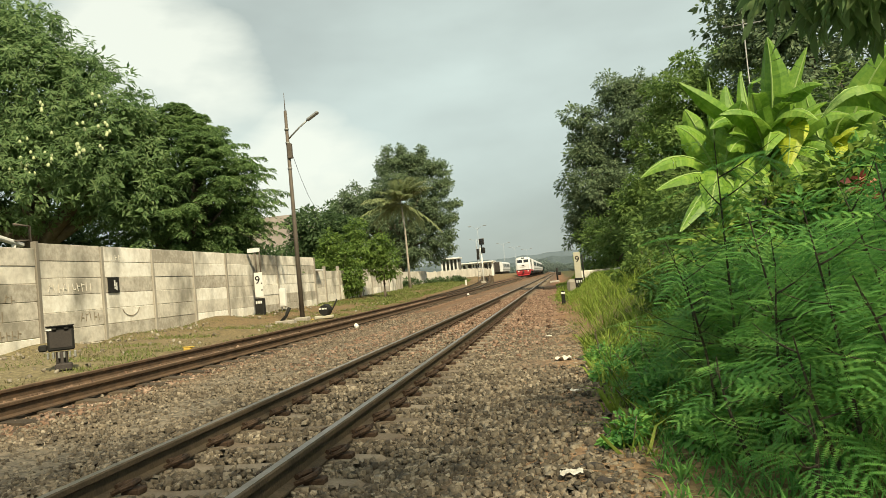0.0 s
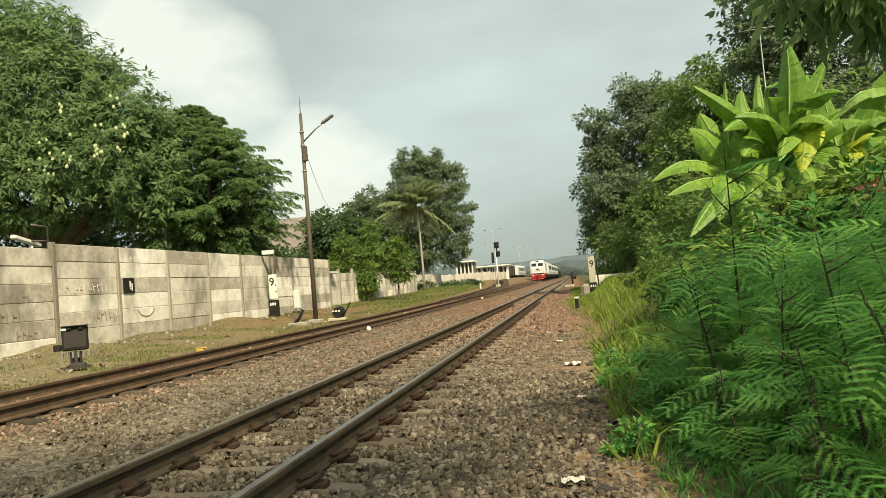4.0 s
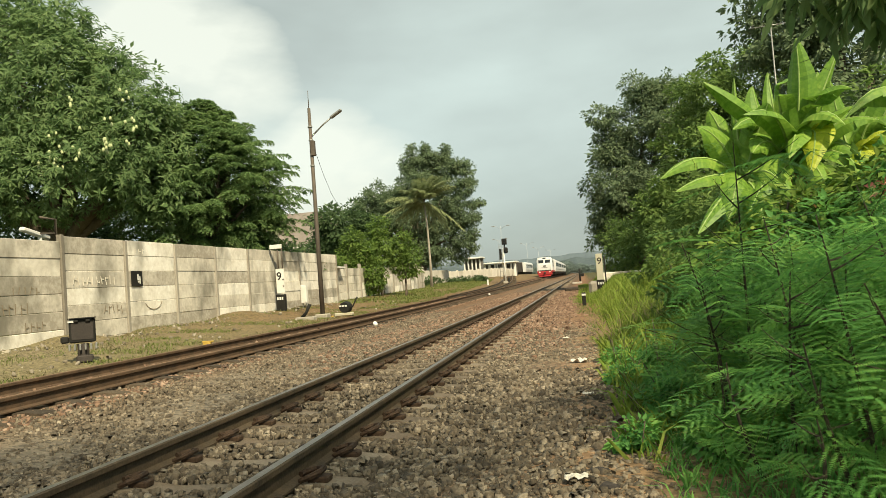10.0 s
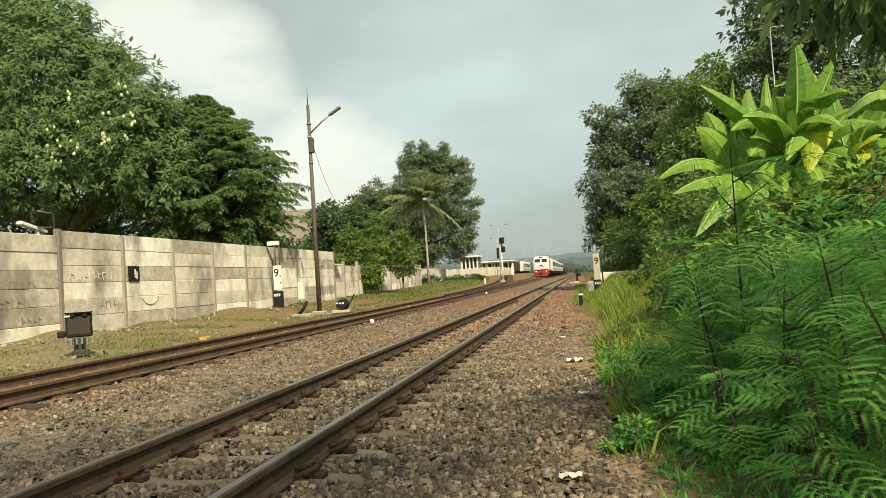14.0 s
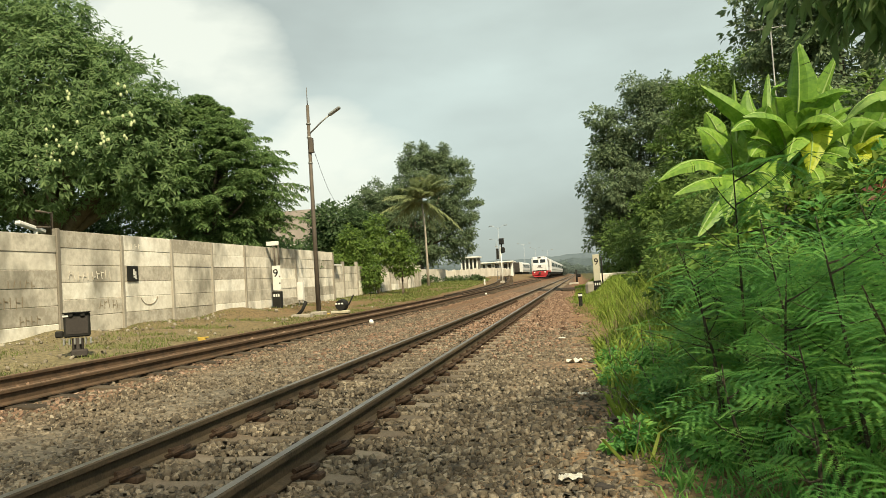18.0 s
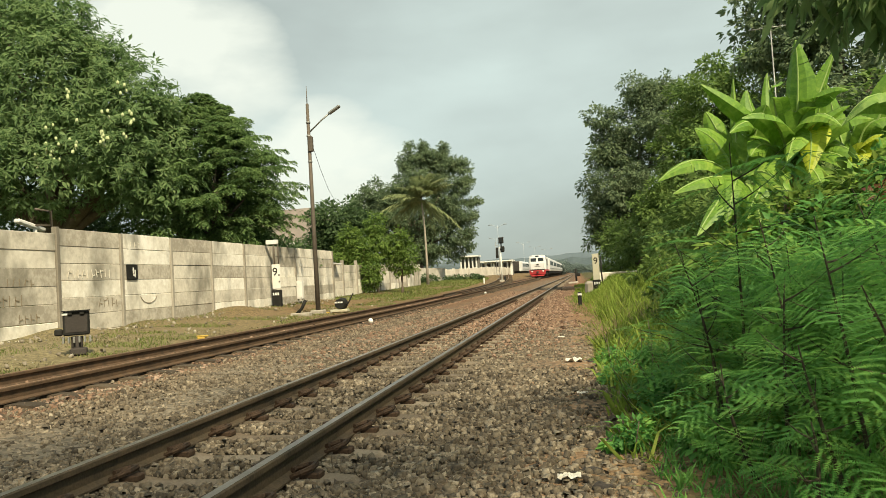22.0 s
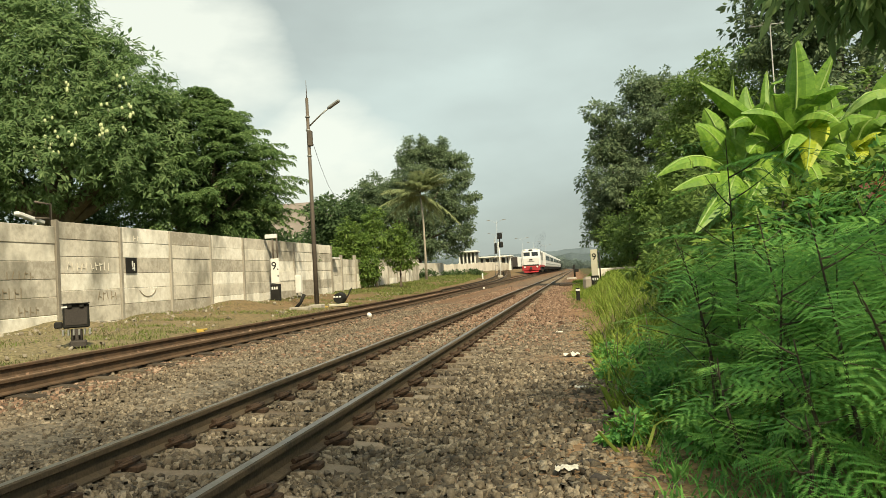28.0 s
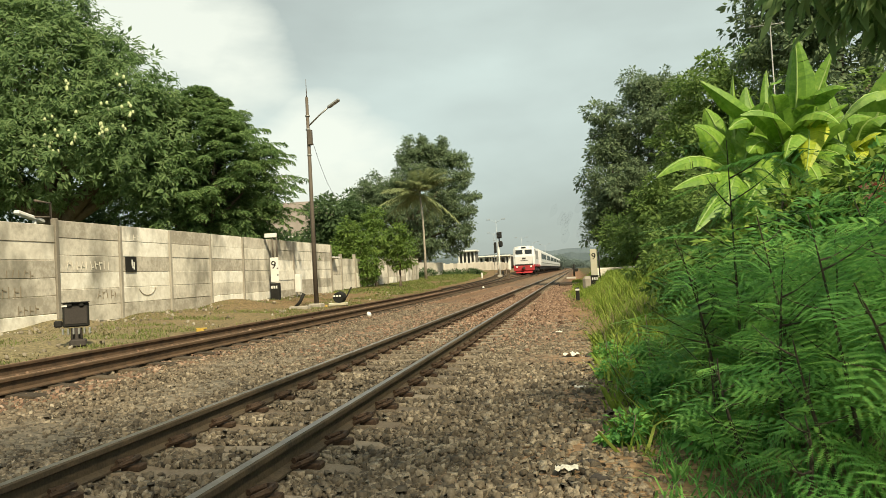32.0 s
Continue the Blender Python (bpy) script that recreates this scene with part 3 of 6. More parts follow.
def clip_mesh(name):
    """A sprung rail clip: a bent round bar on an iron shoulder."""
    bm = bmesh.new()
    add_tube(bm, [(0.0, -0.055, 0.012), (0.045, -0.06, 0.03), (0.085, -0.035, 0.045), (0.085, 0.02, 0.048), (0.045, 0.05, 0.040), (-0.005, 0.03, 0.03), (-0.012, 0.0, 0.028)], 0.013, 6)
    add_box(bm, (0.07, 0, 0.008), (0.09, 0.07, 0.03), 0.006)
    bmesh.ops.scale(bm, vec=(1.35, 1.3, 1.35), verts=bm.verts)
    return part(name, bm, M_CLIP)


TRACK_1, TRACK_2 = -2.455, -6.43
HALF = 0.555


def z2(y):
    return ground_z(TRACK_2, y) + 0.012


def build_main_track():
    tr = empty("railway_track", (TRACK_1, 0, 0), "straight main railway track with worn rails on concrete sleepers", "railway track", kind="structure")
    ys = [-6, -2] + [2 * i for i in range(0, 60)] + [130, 180, 260, 400, 800]
    for s in (-1, 1):
        build_rail("rail", [(s * HALF, y, 0.018) for y in ys], tr, M_RAILHEAD, "rust-brown steel rail with a polished head")
    first = sleeper_mesh("sleeper", M_SLEEPER)
    first.parent, first.location = tr, (0, -2.0, 0)
    clip = None
    for i in range(1, 190):
        y = -2.0 + 0.6 * i
        s = share("sleeper", first, (RNG.normal() * 0.006, y, RNG.normal() * 0.004), tr, RNG.normal() * 0.008)
        if 1.5 < y < 32:
            for k, (cx, turn) in enumerate(((-HALF - 0.06, math.pi), (-HALF + 0.06, 0), (HALF - 0.06, math.pi), (HALF + 0.06, 0))):
                if clip is None:
                    clip = clip_mesh("rail_clip")
                    clip.parent, clip.location, clip.rotation_euler = s, (cx, 0, 0.018), (0, 0, turn)
                else:
                    share("rail_clip", clip, (cx, 0, 0.018), s, turn)
    return tr


build_main_track()


def build_second_track():
    tr = empty("railway_track", (TRACK_2, 0, 0), "rust-red siding track with dark timber sleepers half buried", "railway track", kind="structure")
    ys = [-6 + 2 * i for i in range(0, 76)] + [160, 200, 300, 400, 800]
    for s in (-1, 1):
        build_rail("rail", [(s * HALF, y, z2(y)) for y in ys], tr, M_RAILRUST, "rusty steel rail", M_RAILWEB)
    first = sleeper_mesh("sleeper", M_TIMBER)
    first.parent, first.location = tr, (0, 1.0, z2(1.0) - 0.03)
    for i in range(1, 170):
        y = 1.0 + 0.62 * i
        share("sleeper", first, (RNG.normal() * 0.01, y, z2(y) - 0.03), tr, RNG.normal() * 0.01)
    return tr


build_second_track()


def build_turnout():
    """The loop that leaves the siding to the left, with its switch blades."""
    tr = empty("turnout_track", (TRACK_2, 36, 0), "rusty diverging track leaving the siding towards the yard", "railway track", kind="structure")
    def off(y):
        return -0.0009 * max(0, y) ** 2 if y < 50 else -2.25 - 0.09 * (y - 50)
    def lay(y):
        return max(z2(36 + y) + 0.002, ground_z(TRACK_2 + off(y) - HALF, 36 + y) + 0.03)
    for s in (-1, 1):
        line = [(s * HALF + off(y) + (0.09 if s < 0 else -0.09) * smooth(8, 2, y), y, lay(y)) for y in [1 + 2.0 * i for i in range(40)]]
        build_rail("rail", line, tr, M_RAILRUST, "curved rusty rail")
    first = None
    for i in range(60):
        y = 14 + i * 1.0
        if first is None:
            first = sleeper_mesh("sleeper", M_TIMBER)
            first.parent, first.location = tr, (off(y), y, lay(y) - 0.034)
        else:
            share("sleeper", first, (off(y), y, lay(y) - 0.034), tr)
    return tr


build_turnout()


# ---- precast wall ----
WALL_X, WALL_TOP, BAY = -11.8, 2.78, 2.42
POST_Y = [15.15 + BAY * i for i in range(-5, 9)]


def build_wall():
    wall = empty("precast_wall", (WALL_X, 0, 0), "weathered cream precast concrete boundary wall with faded scrawls", "wall", kind="structure")
    bm = bmesh.new()
    add_box(bm, (0, 0, 1.2), (0.13, 0.115, 3.3), 0.012)
    post = None
    for i, y in enumerate(POST_Y):
        low = -0.12 if i < 5 else 0.0
        if post is None:
            post = part("post", bm, M_WALLPOST, wall)
            post.location = (0, y, low - 0.08)
        else:
            share("post", post, (0, y, low - 0.08 + (0.04 if i == 5 else 0)), wall)
    bm = bmesh.new()
    add_box(bm, (0, 0, 0), (0.055, BAY - 0.125, 0.394), 0.009)
    panel = None
    for i in range(len(POST_Y) - 1):
        low = -0.12 if i < 5 else 0.0
        for k in range(7):
            loc = (RNG.normal() * 0.006, (POST_Y[i] + POST_Y[i + 1]) / 2, WALL_TOP + low - 0.2 - 0.4 * k + RNG.normal() * 0.002)
            if panel is None:
                panel = part("panel", bm, M_PANEL, wall)
                panel.location = loc
            else:
                share("panel", panel, loc, wall)
    # scrawls that cannot be read: strokes on the panels
    rr = random.Random(5)
    def stroke(y, z, l, tilt, mat, name="scrawl"):
        bm2 = bmesh.new()
        add_box(bm2, (0, 0, 0), (0.004, 0.022, l), 0, Matrix.Rotation(radians(tilt), 4, "X"))
        o = part(name, bm2, mat, wall)
        o.location = (0.038, y, z)
    for y0, z0, n, h, mat in ((13.6, 1.55, 5, 0.16, M_SCRAWL), (13.3, 1.16, 5, 0.24, M_SCRAWL), (13.9, 0.78, 4, 0.18, M_SCRAWL), (12.2, 1.05, 5, 0.2, M_CHALK), (15.5, 1.75, 10, 0.2, M_CHALK), (16.6, 1.02, 5, 0.2, M_SCRAWL), (18.0, 2.5, 3, 0.14, M_CHALK), (21.3, 2.5, 1, 0.18, M_SCRAWL)):
        for k in range(n):
            stroke(y0 + k * 0.17, z0 + rr.uniform(-.02, .02), h, rr.choice((-18, 0, 0, 12)), mat)
            if rr.random() < 0.6:
                stroke(y0 + k * 0.17 + 0.05, z0 + rr.uniform(-.06, .06), h * 0.5, 90 + rr.uniform(-15, 15), mat)
    bm = bmesh.new()
    pts = [(0.036, 18.75 + 0.42 * math.cos(radians(a)), 1.22 + 0.28 * math.sin(radians(a))) for a in range(200, 345, 12)]
    add_tube(bm, pts, 0.008, 5)
    part("scrawl", bm, M_SCRAWL, wall, "curved smile-like scrawl")
    return wall


build_wall()


def build_wall_notice():
    e = empty("wall_notice", (WALL_X + 0.045, 18.0, 1.58), "small black painted square notice on the wall", "notice")
    box_part("board", (0, 0, 0.2), (0.02, 0.5, 0.4), M_BLACK, e, 0.006)
    for dy, dz, w, h in ((0.04, 0.24, 0.06, 0.16), (0.12, 0.16, 0.05, 0.20), (0.06, 0.12, 0.08, 0.05)):
        box_part("bar", (0.012, dy, dz), (0.004, w, h), M_WHITE, e)


build_wall_notice()


def build_wall_end():
    """The short return and lower wall beyond the end of the high one."""
    w = empty("low_wall", (WALL_X - 0.3, 34.6, 0), "lower weathered concrete wall behind the bushes", "wall", kind="structure")
    first = None
    for i in range(9):
        y = 1.2 + 2.4 * i
        g = ground_z(-12, 34.6 + y)
        for k in range(4):
            if first is None:
                bm = bmesh.new()
                add_box(bm, (0, 0, 0), (0.06, 2.26, 0.392), 0.010)
                first = part("panel", bm, M_PANEL, w)
                first.location = (0, y, g + 0.25 + 0.4 * k)
                bm = bmesh.new()
                add_box(bm, (0, 0, 0), (0.15, 0.15, 1.9), 0.012)
                post = part("post", bm, M_POST, w)
                post.location = (0, y - 1.2, g + 0.92)
            else:
                share("panel", first, (0, y, g + 0.25 + 0.4 * k), w)
        if i:
            share("post", post, (0, y - 1.2, g + 0.92), w)
    box_part("cap", (0.1, 0.6, 2.18), (0.5, 1.3, 0.08), M_WHITE, w, 0.01, "white coping")


build_wall_end()


# ---- trackside things ----
def build_pole():
    x, y = -8.66, 23.5
    e = empty("street_lamp", (x, y, ground_z(x, y)), "tall dark steel pole with a slim lamp arm and lightning rod", "street lamp")
    tube_part("pole", [(0, 0, -0.2), (0, 0, 3.2), (0, 0, 6.95)], [0.080, 0.068, 0.050], M_POLE, e, sides=12)
    tube_part("rod", [(0, 0, 6.95), (0, 0, 7.55)], [0.018, 0.008], M_POLE, e, sides=6)
    tube_part("arm", [(0.03, 0, 6.0), (0.45, 0, 6.35), (0.78, 0, 6.58)], 0.028, M_GREYMETAL, e, sides=8)
    box_part("lamp_head", (0, 0, 0), (0.46, 0.16, 0.09), M_GREYMETAL, e, 0.03, m=Matrix.Translation((0.92, 0, 6.66)) @ Matrix.Rotation(radians(-30), 4, "Y"))
    box_part("fuse_box", (0.06, -0.02, 5.6), (0.14, 0.16, 0.5), M_POLE, e, 0.015)
    for z in (5.0, 5.85, 6.3):
        tube_part("band", [(0, 0, z), (0, 0, z + 0.05)], 0.075, M_GREYMETAL, e, sides=12)
    box_part("footing", (0, 0, 0.02), (0.42, 0.42, 0.22), M_POST, e, 0.03)
    # service cable sagging away to the trees behind
    pts = [(0.05, 0, 5.75), (-1.2, 4.5, 5.45), (-2.5, 9.2, 5.3), (-3.8, 14, 5.35), (-5.6, 21, 5.7)]
    c = empty("service_cable", (x, y, ground_z(x, y)), "thin black service cable hanging from the pole", "cable")
    tube_part("cable", pts, 0.008, M_BLACK, c, sides=5)


build_pole()


def build_box_signal():
    x, y = -8.46, 11.2
    e = empty("ground_signal", (x, y, 0.26), "black square ground signal on a short ribbed stand", "signal", rz=radians(34))
    box_part("case", (0, 0, 0.47), (0.40, 0.20, 0.40), M_BLACK, e, 0.02)
    box_part("hood", (0, -0.12, 0.675), (0.43, 0.06, 0.02), M_BLACK, e, 0.005)
    for k in range(6):
        box_part("rib", (-0.2 + 0.08 * k, -0.05, 0.2), (0.03, 0.2, 0.10), M_GREYMETAL, e, 0.006)
    tube_part("stem", [(0, 0, -0.12), (0, 0, 0.25)], 0.09, M_UNDER, e)
    box_part("foot", (0.02, 0, 0.0), (0.26, 0.26, 0.12), M_UNDER, e, 0.02)
    box_part("counterweight", (-0.27, 0.02, 0.33), (0.13, 0.12, 0.11), M_BLACK, e, 0.02)
    box_part("panel", (0, -0.101, 0.46), (0.33, 0.012, 0.28), M_UNDER, e, 0.004)
    for sx in (-0.09, 0.09):
        box_part("lens_hood", (sx, -0.115, 0.63), (0.07, 0.05, 0.05), M_BLACK, e, 0.012)
    box_part("mark", (-0.16, -0.114, 0.63), (0.10, 0.008, 0.04), M_WHITE, e)


build_box_signal()


def sign_face(e, mark, size, loc):
    text_part("numeral", mark, size, Matrix.Translation(loc) @ Matrix.Rotation(radians(90), 4, "X"), M_BLACK, e)


def build_left_sign():
    e = empty("trackside_sign", (-11.35, 26.6, 0.33), "white marker board with a black nine above a black base", "sign")
    box_part("board", (0, 0, 1.25), (0.32, 0.03, 0.92), M_WHITE, e, 0.008)
    sign_face(e, "9", 0.42, (-0.03, -0.019, 1.42))
    for dz in (1.05, 1.3):
        box_part("stud", (0.12, -0.018, dz), (0.05, 0.008, 0.05), M_BLACK, e)
    box_part("base", (0, 0, 0.36), (0.34, 0.22, 0.78), M_BLACK, e, 0.02)
    for k in range(3):
        box_part("bar", (-0.09 + 0.09 * k, -0.114, 0.60), (0.06, 0.006, 0.10), M_WHITE, e)
    for sx in (-0.06, 0.1):
        tube_part("stay", [(sx, 0.05, 1.6), (sx, 0.05, 2.5)], 0.03, M_POLE, e, sides=6)
    box_part("cap", (-0.12, 0.05, 2.55), (0.46, 0.12, 0.16), M_WHITE, e, 0.01)


build_left_sign()


def build_white_cabinet():
    e = empty("relay_cabinet", (-11.2, 28.6, ground_z(-11.2, 28.6)), "narrow white steel cabinet against the wall", "cabinet")
    box_part("body", (0, 0, 0.55), (0.24, 0.2, 0.72), M_WHITE, e, 0.015)
    box_part("door", (0, -0.104, 0.55), (0.19, 0.012, 0.62), M_WHITE, e, 0.004)
    for sx in (-0.08, 0.08):
        tube_part("leg", [(sx, 0, -0.1), (sx, 0, 0.2)], 0.025, M_GREYMETAL, e, sides=6)


build_white_cabinet()


def build_switch_stand():
    x, y = -8.15, 24.2
    e = empty("switch_stand", (x, y, ground_z(x, y)), "black weighted switch lever on a pale base", "switch")
    box_part("base", (0.0, 0, 0.07), (0.6, 0.3, 0.10), M_CREAM, e, 0.02, "pale concrete base")
    box_part("rail_plate", (-0.55, -0.25, 0.03), (0.5, 0.14, 0.05), M_YELLOW, e, 0.015, "scuffed yellow plate")
    bm = bmesh.new()
    bmesh.ops.create_cone(bm, cap_ends=True, segments=18, radius1=0.20, radius2=0.17, depth=0.32, matrix=Matrix.Translation((0.05, 0, 0.30)) @ Matrix.Rotation(radians(90), 4, "X"))
    part("weight", bm, M_BLACK, e)
    for k in range(3):
        box_part("bar", (-0.08 + 0.1 * k, -0.165, 0.35), (0.07, 0.012, 0.05), M_WHITE, e)
    tube_part("lever", [(0.05, 0, 0.2), (0.3, 0.0, 0.3), (0.48, 0.02, 0.62)], 0.025, M_BLACK, e, sides=6)
    f = empty("switch_lever", (-8.9, 22.6, ground_z(-8.9, 22.6)), "leaning black iron switch lever beside the pole", "switch")
    tube_part("lever", [(-0.18, 0, 0.02), (0.02, 0, 0.22), (0.16, 0, 0.48)], [0.06, 0.05, 0.06], M_BLACK, f)
    box_part("base", (0.0, 0, 0.02), (0.62, 0.3, 0.14), M_POST, f, 0.02)


build_switch_stand()


def build_small_markers():
    for x, y in ((-7.35, 13.3), (-7.7, 14.6)):
        if y < 14:
            e = empty("track_marker", (x, y, ground_z(x, y)), "small yellow painted marker block in the grass", "marker")
            box_part("block", (0, 0, 0.07), (0.16, 0.1, 0.12), M_YELLOW, e, 0.02)
            box_part("plate", (0.02, -0.01, 0.135), (0.22, 0.07, 0.025), M_YELLOW, e, 0.008)
    for x, y in ((-5.72, 18.8), (-5.7, 43.0)):
        e = empty("clearance_marker", (x + 0.15, y, ground_z(x, y)), "small white stone marker beside the rail", "marker")
        bm = bmesh.new()
        bmesh.ops.create_icosphere(bm, subdivisions=2, radius=0.065)
        for v in bm.verts:
            v.co *= 1 + 0.2 * noise.noise(v.co * 14)
            v.co.z = v.co.z * 1.1 + 0.06
        part("stone", bm, M_WHITE, e)
    for i, (x, y) in enumerate(((-8.7, 68.0),)):
        e = empty("short_post", (x, y, ground_z(x, y)), "short white marker post beside the siding", "post")
        box_part("post", (0, 0, 0.2), (0.13, 0.13, 0.6), M_WHITE, e, 0.02)


build_small_markers()


def build_signal():
    x, y = -7.85, 76.0
    z = ground_z(x, y)
    e = empty("light_signal", (x, y, z), "white mast colour-light signal with two black heads", "signal")
    tube_part("mast", [(0, 0, -0.2), (0, 0, 3.6)], 0.075, M_WHITE, e, sides=10)
    box_part("head", (0.12, 0, 4.25), (0.5, 0.3, 0.62), M_BLACK, e, 0.04)
    box_part("head", (0.2, 0, 3.35), (0.46, 0.3, 0.6), M_BLACK, e, 0.10)
    box_part("bracket", (0.1, 0.02, 3.8), (0.12, 0.1, 0.6), M_BLACK, e, 0.01)
    for z0 in (4.38, 4.12, 3.45, 3.22):
        bm = bmesh.new()
        bmesh.ops.create_cone(bm, cap_ends=True, segments=14, radius1=0.09, radius2=0.09, depth=0.06, matrix=Matrix.Translation((0.15, -0.17, z0)) @ Matrix.Rotation(radians(90), 4, "X"))
        part("lens", bm, M_GLASS, e)
    for k in range(9):
        box_part("rung", (-0.38, 0, 0.4 + 0.42 * k), (0.30, 0.03, 0.03), M_GREYMETAL, e)
    for sx in (-0.53, -0.23):
        tube_part("ladder_rail", [(sx, 0, 0), (sx + 0.1, 0, 4.1)], 0.025, M_GREYMETAL, e, sides=6)
    box_part("side_head", (-0.33, 0, 3.0), (0.22, 0.25, 1.1), M_BLACK, e, 0.03)
    box_part("footing", (0, 0, 0.05), (0.5, 0.5, 0.4), M_POST, e, 0.03)
    box_part("case", (0.3, 0, 0.35), (0.2, 0.3, 0.5), M_BLACK, e, 0.03)


build_signal()


def build_km_sign():
    e = empty("trackside_sign", (0.52, 32.0, 0.35), "tall white marker board with a black nine on a black foot", "sign")
    box_part("board", (0, 0, 0.88), (0.27, 0.04, 1.1), M_CREAM, e, 0.008)
    sign_face(e, "9", 0.38, (0.0, -0.024, 1.12))
    box_part("base", (0, 0.0, 0.12), (0.32, 0.2, 0.45), M_BLACK, e, 0.02)
    for k in range(3):
        box_part("bar", (-0.09 + 0.09 * k, -0.104, 0.2), (0.05, 0.006, 0.10), M_WHITE, e)
    tube_part("stay", [(0.22, 0.05, 0), (0.22, 0.05, 1.3)], 0.03, M_BLACK, e, sides=6)
    f = empty("concrete_block", (0.28, 34.2, ground_z(0.28, 34.2)), "pale tapered concrete foundation block in the grass", "block")
    box_part("block", (-0.02, 0, 0.2), (0.46, 0.4, 0.7), M_POST, f, 0.12)
    s = empty("short_post", (-0.22, 24.0, ground_z(-0.2, 24.0)), "short black and white banded post in the verge", "post")
    box_part("post", (0, 0, 0.2), (0.12, 0.12, 0.46), M_BLACK, s, 0.02)
    box_part("band", (0, 0, 0.36), (0.13, 0.13, 0.07), M_WHITE, s, 0.01)
    p = empty("bank_wall", (2.6, 34.0, 0), "pale low concrete kerb along the top of the bank", "kerb", kind="structure")
    box_part("kerb", (0, 0, 0.72), (4.2, 0.35, 0.5), M_PANEL, p, 0.03)


build_km_sign()


def build_point_lever():
    e = empty("point_lever", (-0.55, 72.0, ground_z(-0.55, 72.0)), "dark iron point lever on a pale concrete block", "switch")
    box_part("block", (-0.2, 0, 0.06), (0.9, 0.4, 0.2), M_POST, e, 0.04)
    tube_part("post", [(0.1, 0, 0.2), (0.1, 0, 1.35)], 0.09, M_BLACK, e)
    box_part("weight", (0.32, 0, 0.8), (0.34, 0.2, 0.3), M_BLACK, e, 0.05)
    tube_part("rod", [(-0.9, 0, 0.18), (-1.35, 0, 0.12)], 0.03, M_RAILSIDE, e, sides=6)
    p = empty("timber_pile", (-0.75, 45.0, 0), "old broken sleepers lying beside the line", "timber")
    for k, (dx, dy, rz) in enumerate(((0, 0, 0.3), (0.1, 1.2, -0.2), (0.25, 2.0, 0.9))):
        box_part("sleeper", (0, 0, 0), (1.1, 0.2, 0.12), M_TIMBER, p, 0.015, m=Matrix.Translation((dx, dy, 0.06)) @ Matrix.Rotation(rz, 4, "Z"))


build_point_lever()


def build_litter():
    for i, (x, y, s) in enumerate(((-0.33, 9.04, 0.16), (-0.32, 3.87, 0.10), (-0.24, 6.53, 0.08), (0.12, 6.1, 0.05), (-0.55, 12.3, 0.09))):
        e = empty("litter", (x, y, ground_z(x, y) + 0.025), "crumpled pale scrap of plastic on the gravel", "litter", "scraps beside the track")
        bm = bmesh.new()
        bmesh.ops.create_grid(bm, x_segments=7, y_segments=5, size=1.0)
        for v in bm.verts:
            v.co = Vector((v.co.x * s * 0.6, v.co.y * s * 0.45, 0.015 + s * 0.3 * noise.noise(Vector((v.co.x * 2 + i * 7, v.co.y * 2, i)))))
        part("scrap", bm, M_LITTER, e)


build_litter()


def build_rag():
    """A dark crumpled rag and a dark clod beside the gravel."""
    for x, y, s, flat in ((-0.20, 4.10, 0.045, 0.4), (-0.16, 3.74, 0.035, 0.8), (-0.12, 9.0, 0.04, 0.7)):
        e = empty("dark_rag" if flat < 0.5 else "earth_clod", (x, y, ground_z(x, y)), "dark crumpled rag lying on the gravel" if flat < 0.5 else "dark clod of earth at the edge of the gravel", "rag" if flat < 0.5 else "clod")
        bm = bmesh.new()
        bmesh.ops.create_icosphere(bm, subdivisions=3, radius=s)
        for v in bm.verts:
            v.co *= 1 + 0.7 * noise.noise(v.co * (9 if flat < 0.5 else 20) + Vector((x, y, 0)))
            v.co = Vector((v.co.x * 1.3, v.co.y * 0.8, max(-0.01, v.co.z * flat + s * flat * 0.6)))
        part("cloth" if flat < 0.5 else "clod", bm, M_UNDER, e)


build_rag()


# ---- trees beyond the wall ----
def lumpy(blobs, n, seed):
    """Each mass is cut back and set with smaller boughs, for an uneven outline with gaps."""
    r = random.Random(seed)
    res = []
    for x, y, z, rx, ry, rz in blobs:
        res.append((x, y, z, rx * 0.8, ry * 0.8, rz * 0.8))
        for k in range(n):
            a, b = k * 2.4 + r.uniform(-0.4, 0.4), math.asin(r.uniform(-0.75, 1.0))
            q, s = r.uniform(0.68, 0.98), r.uniform(0.20, 0.34)
            res.append((x + rx * q * math.cos(a) * math.cos(b), y + ry * q * math.sin(a) * math.cos(b), z + rz * q * math.sin(b), s * rx + 0.1, s * ry + 0.1, s * rz * 0.8 + 0.1))
    return res


def tree(name, base, blobs, n, size, leaf, label, r0, tips=None, seed=1, category="tree", lumps=0, **kw):
    e = empty(name, base, label, category)
    if lumps:
        blobs = lumpy(blobs, lumps, seed)
    loc = [(b[0] - base[0], b[1] - base[1], b[2] - base[2], *b[3:]) for b in blobs]
    bm = bmesh.new()
    limb_set(bm, (0, 0, -0.3), tips or [(b[0], b[1], b[2] + 0.2 * b[5]) for b in loc if len(loc) < 20 or b[5] > 0.9], r0, seed)
    part("trunk", bm, M_BARK, e, smooth_faces=True)
    crown("crown", loc, n, size, leaf, e, seed=seed, **kw)
    return e


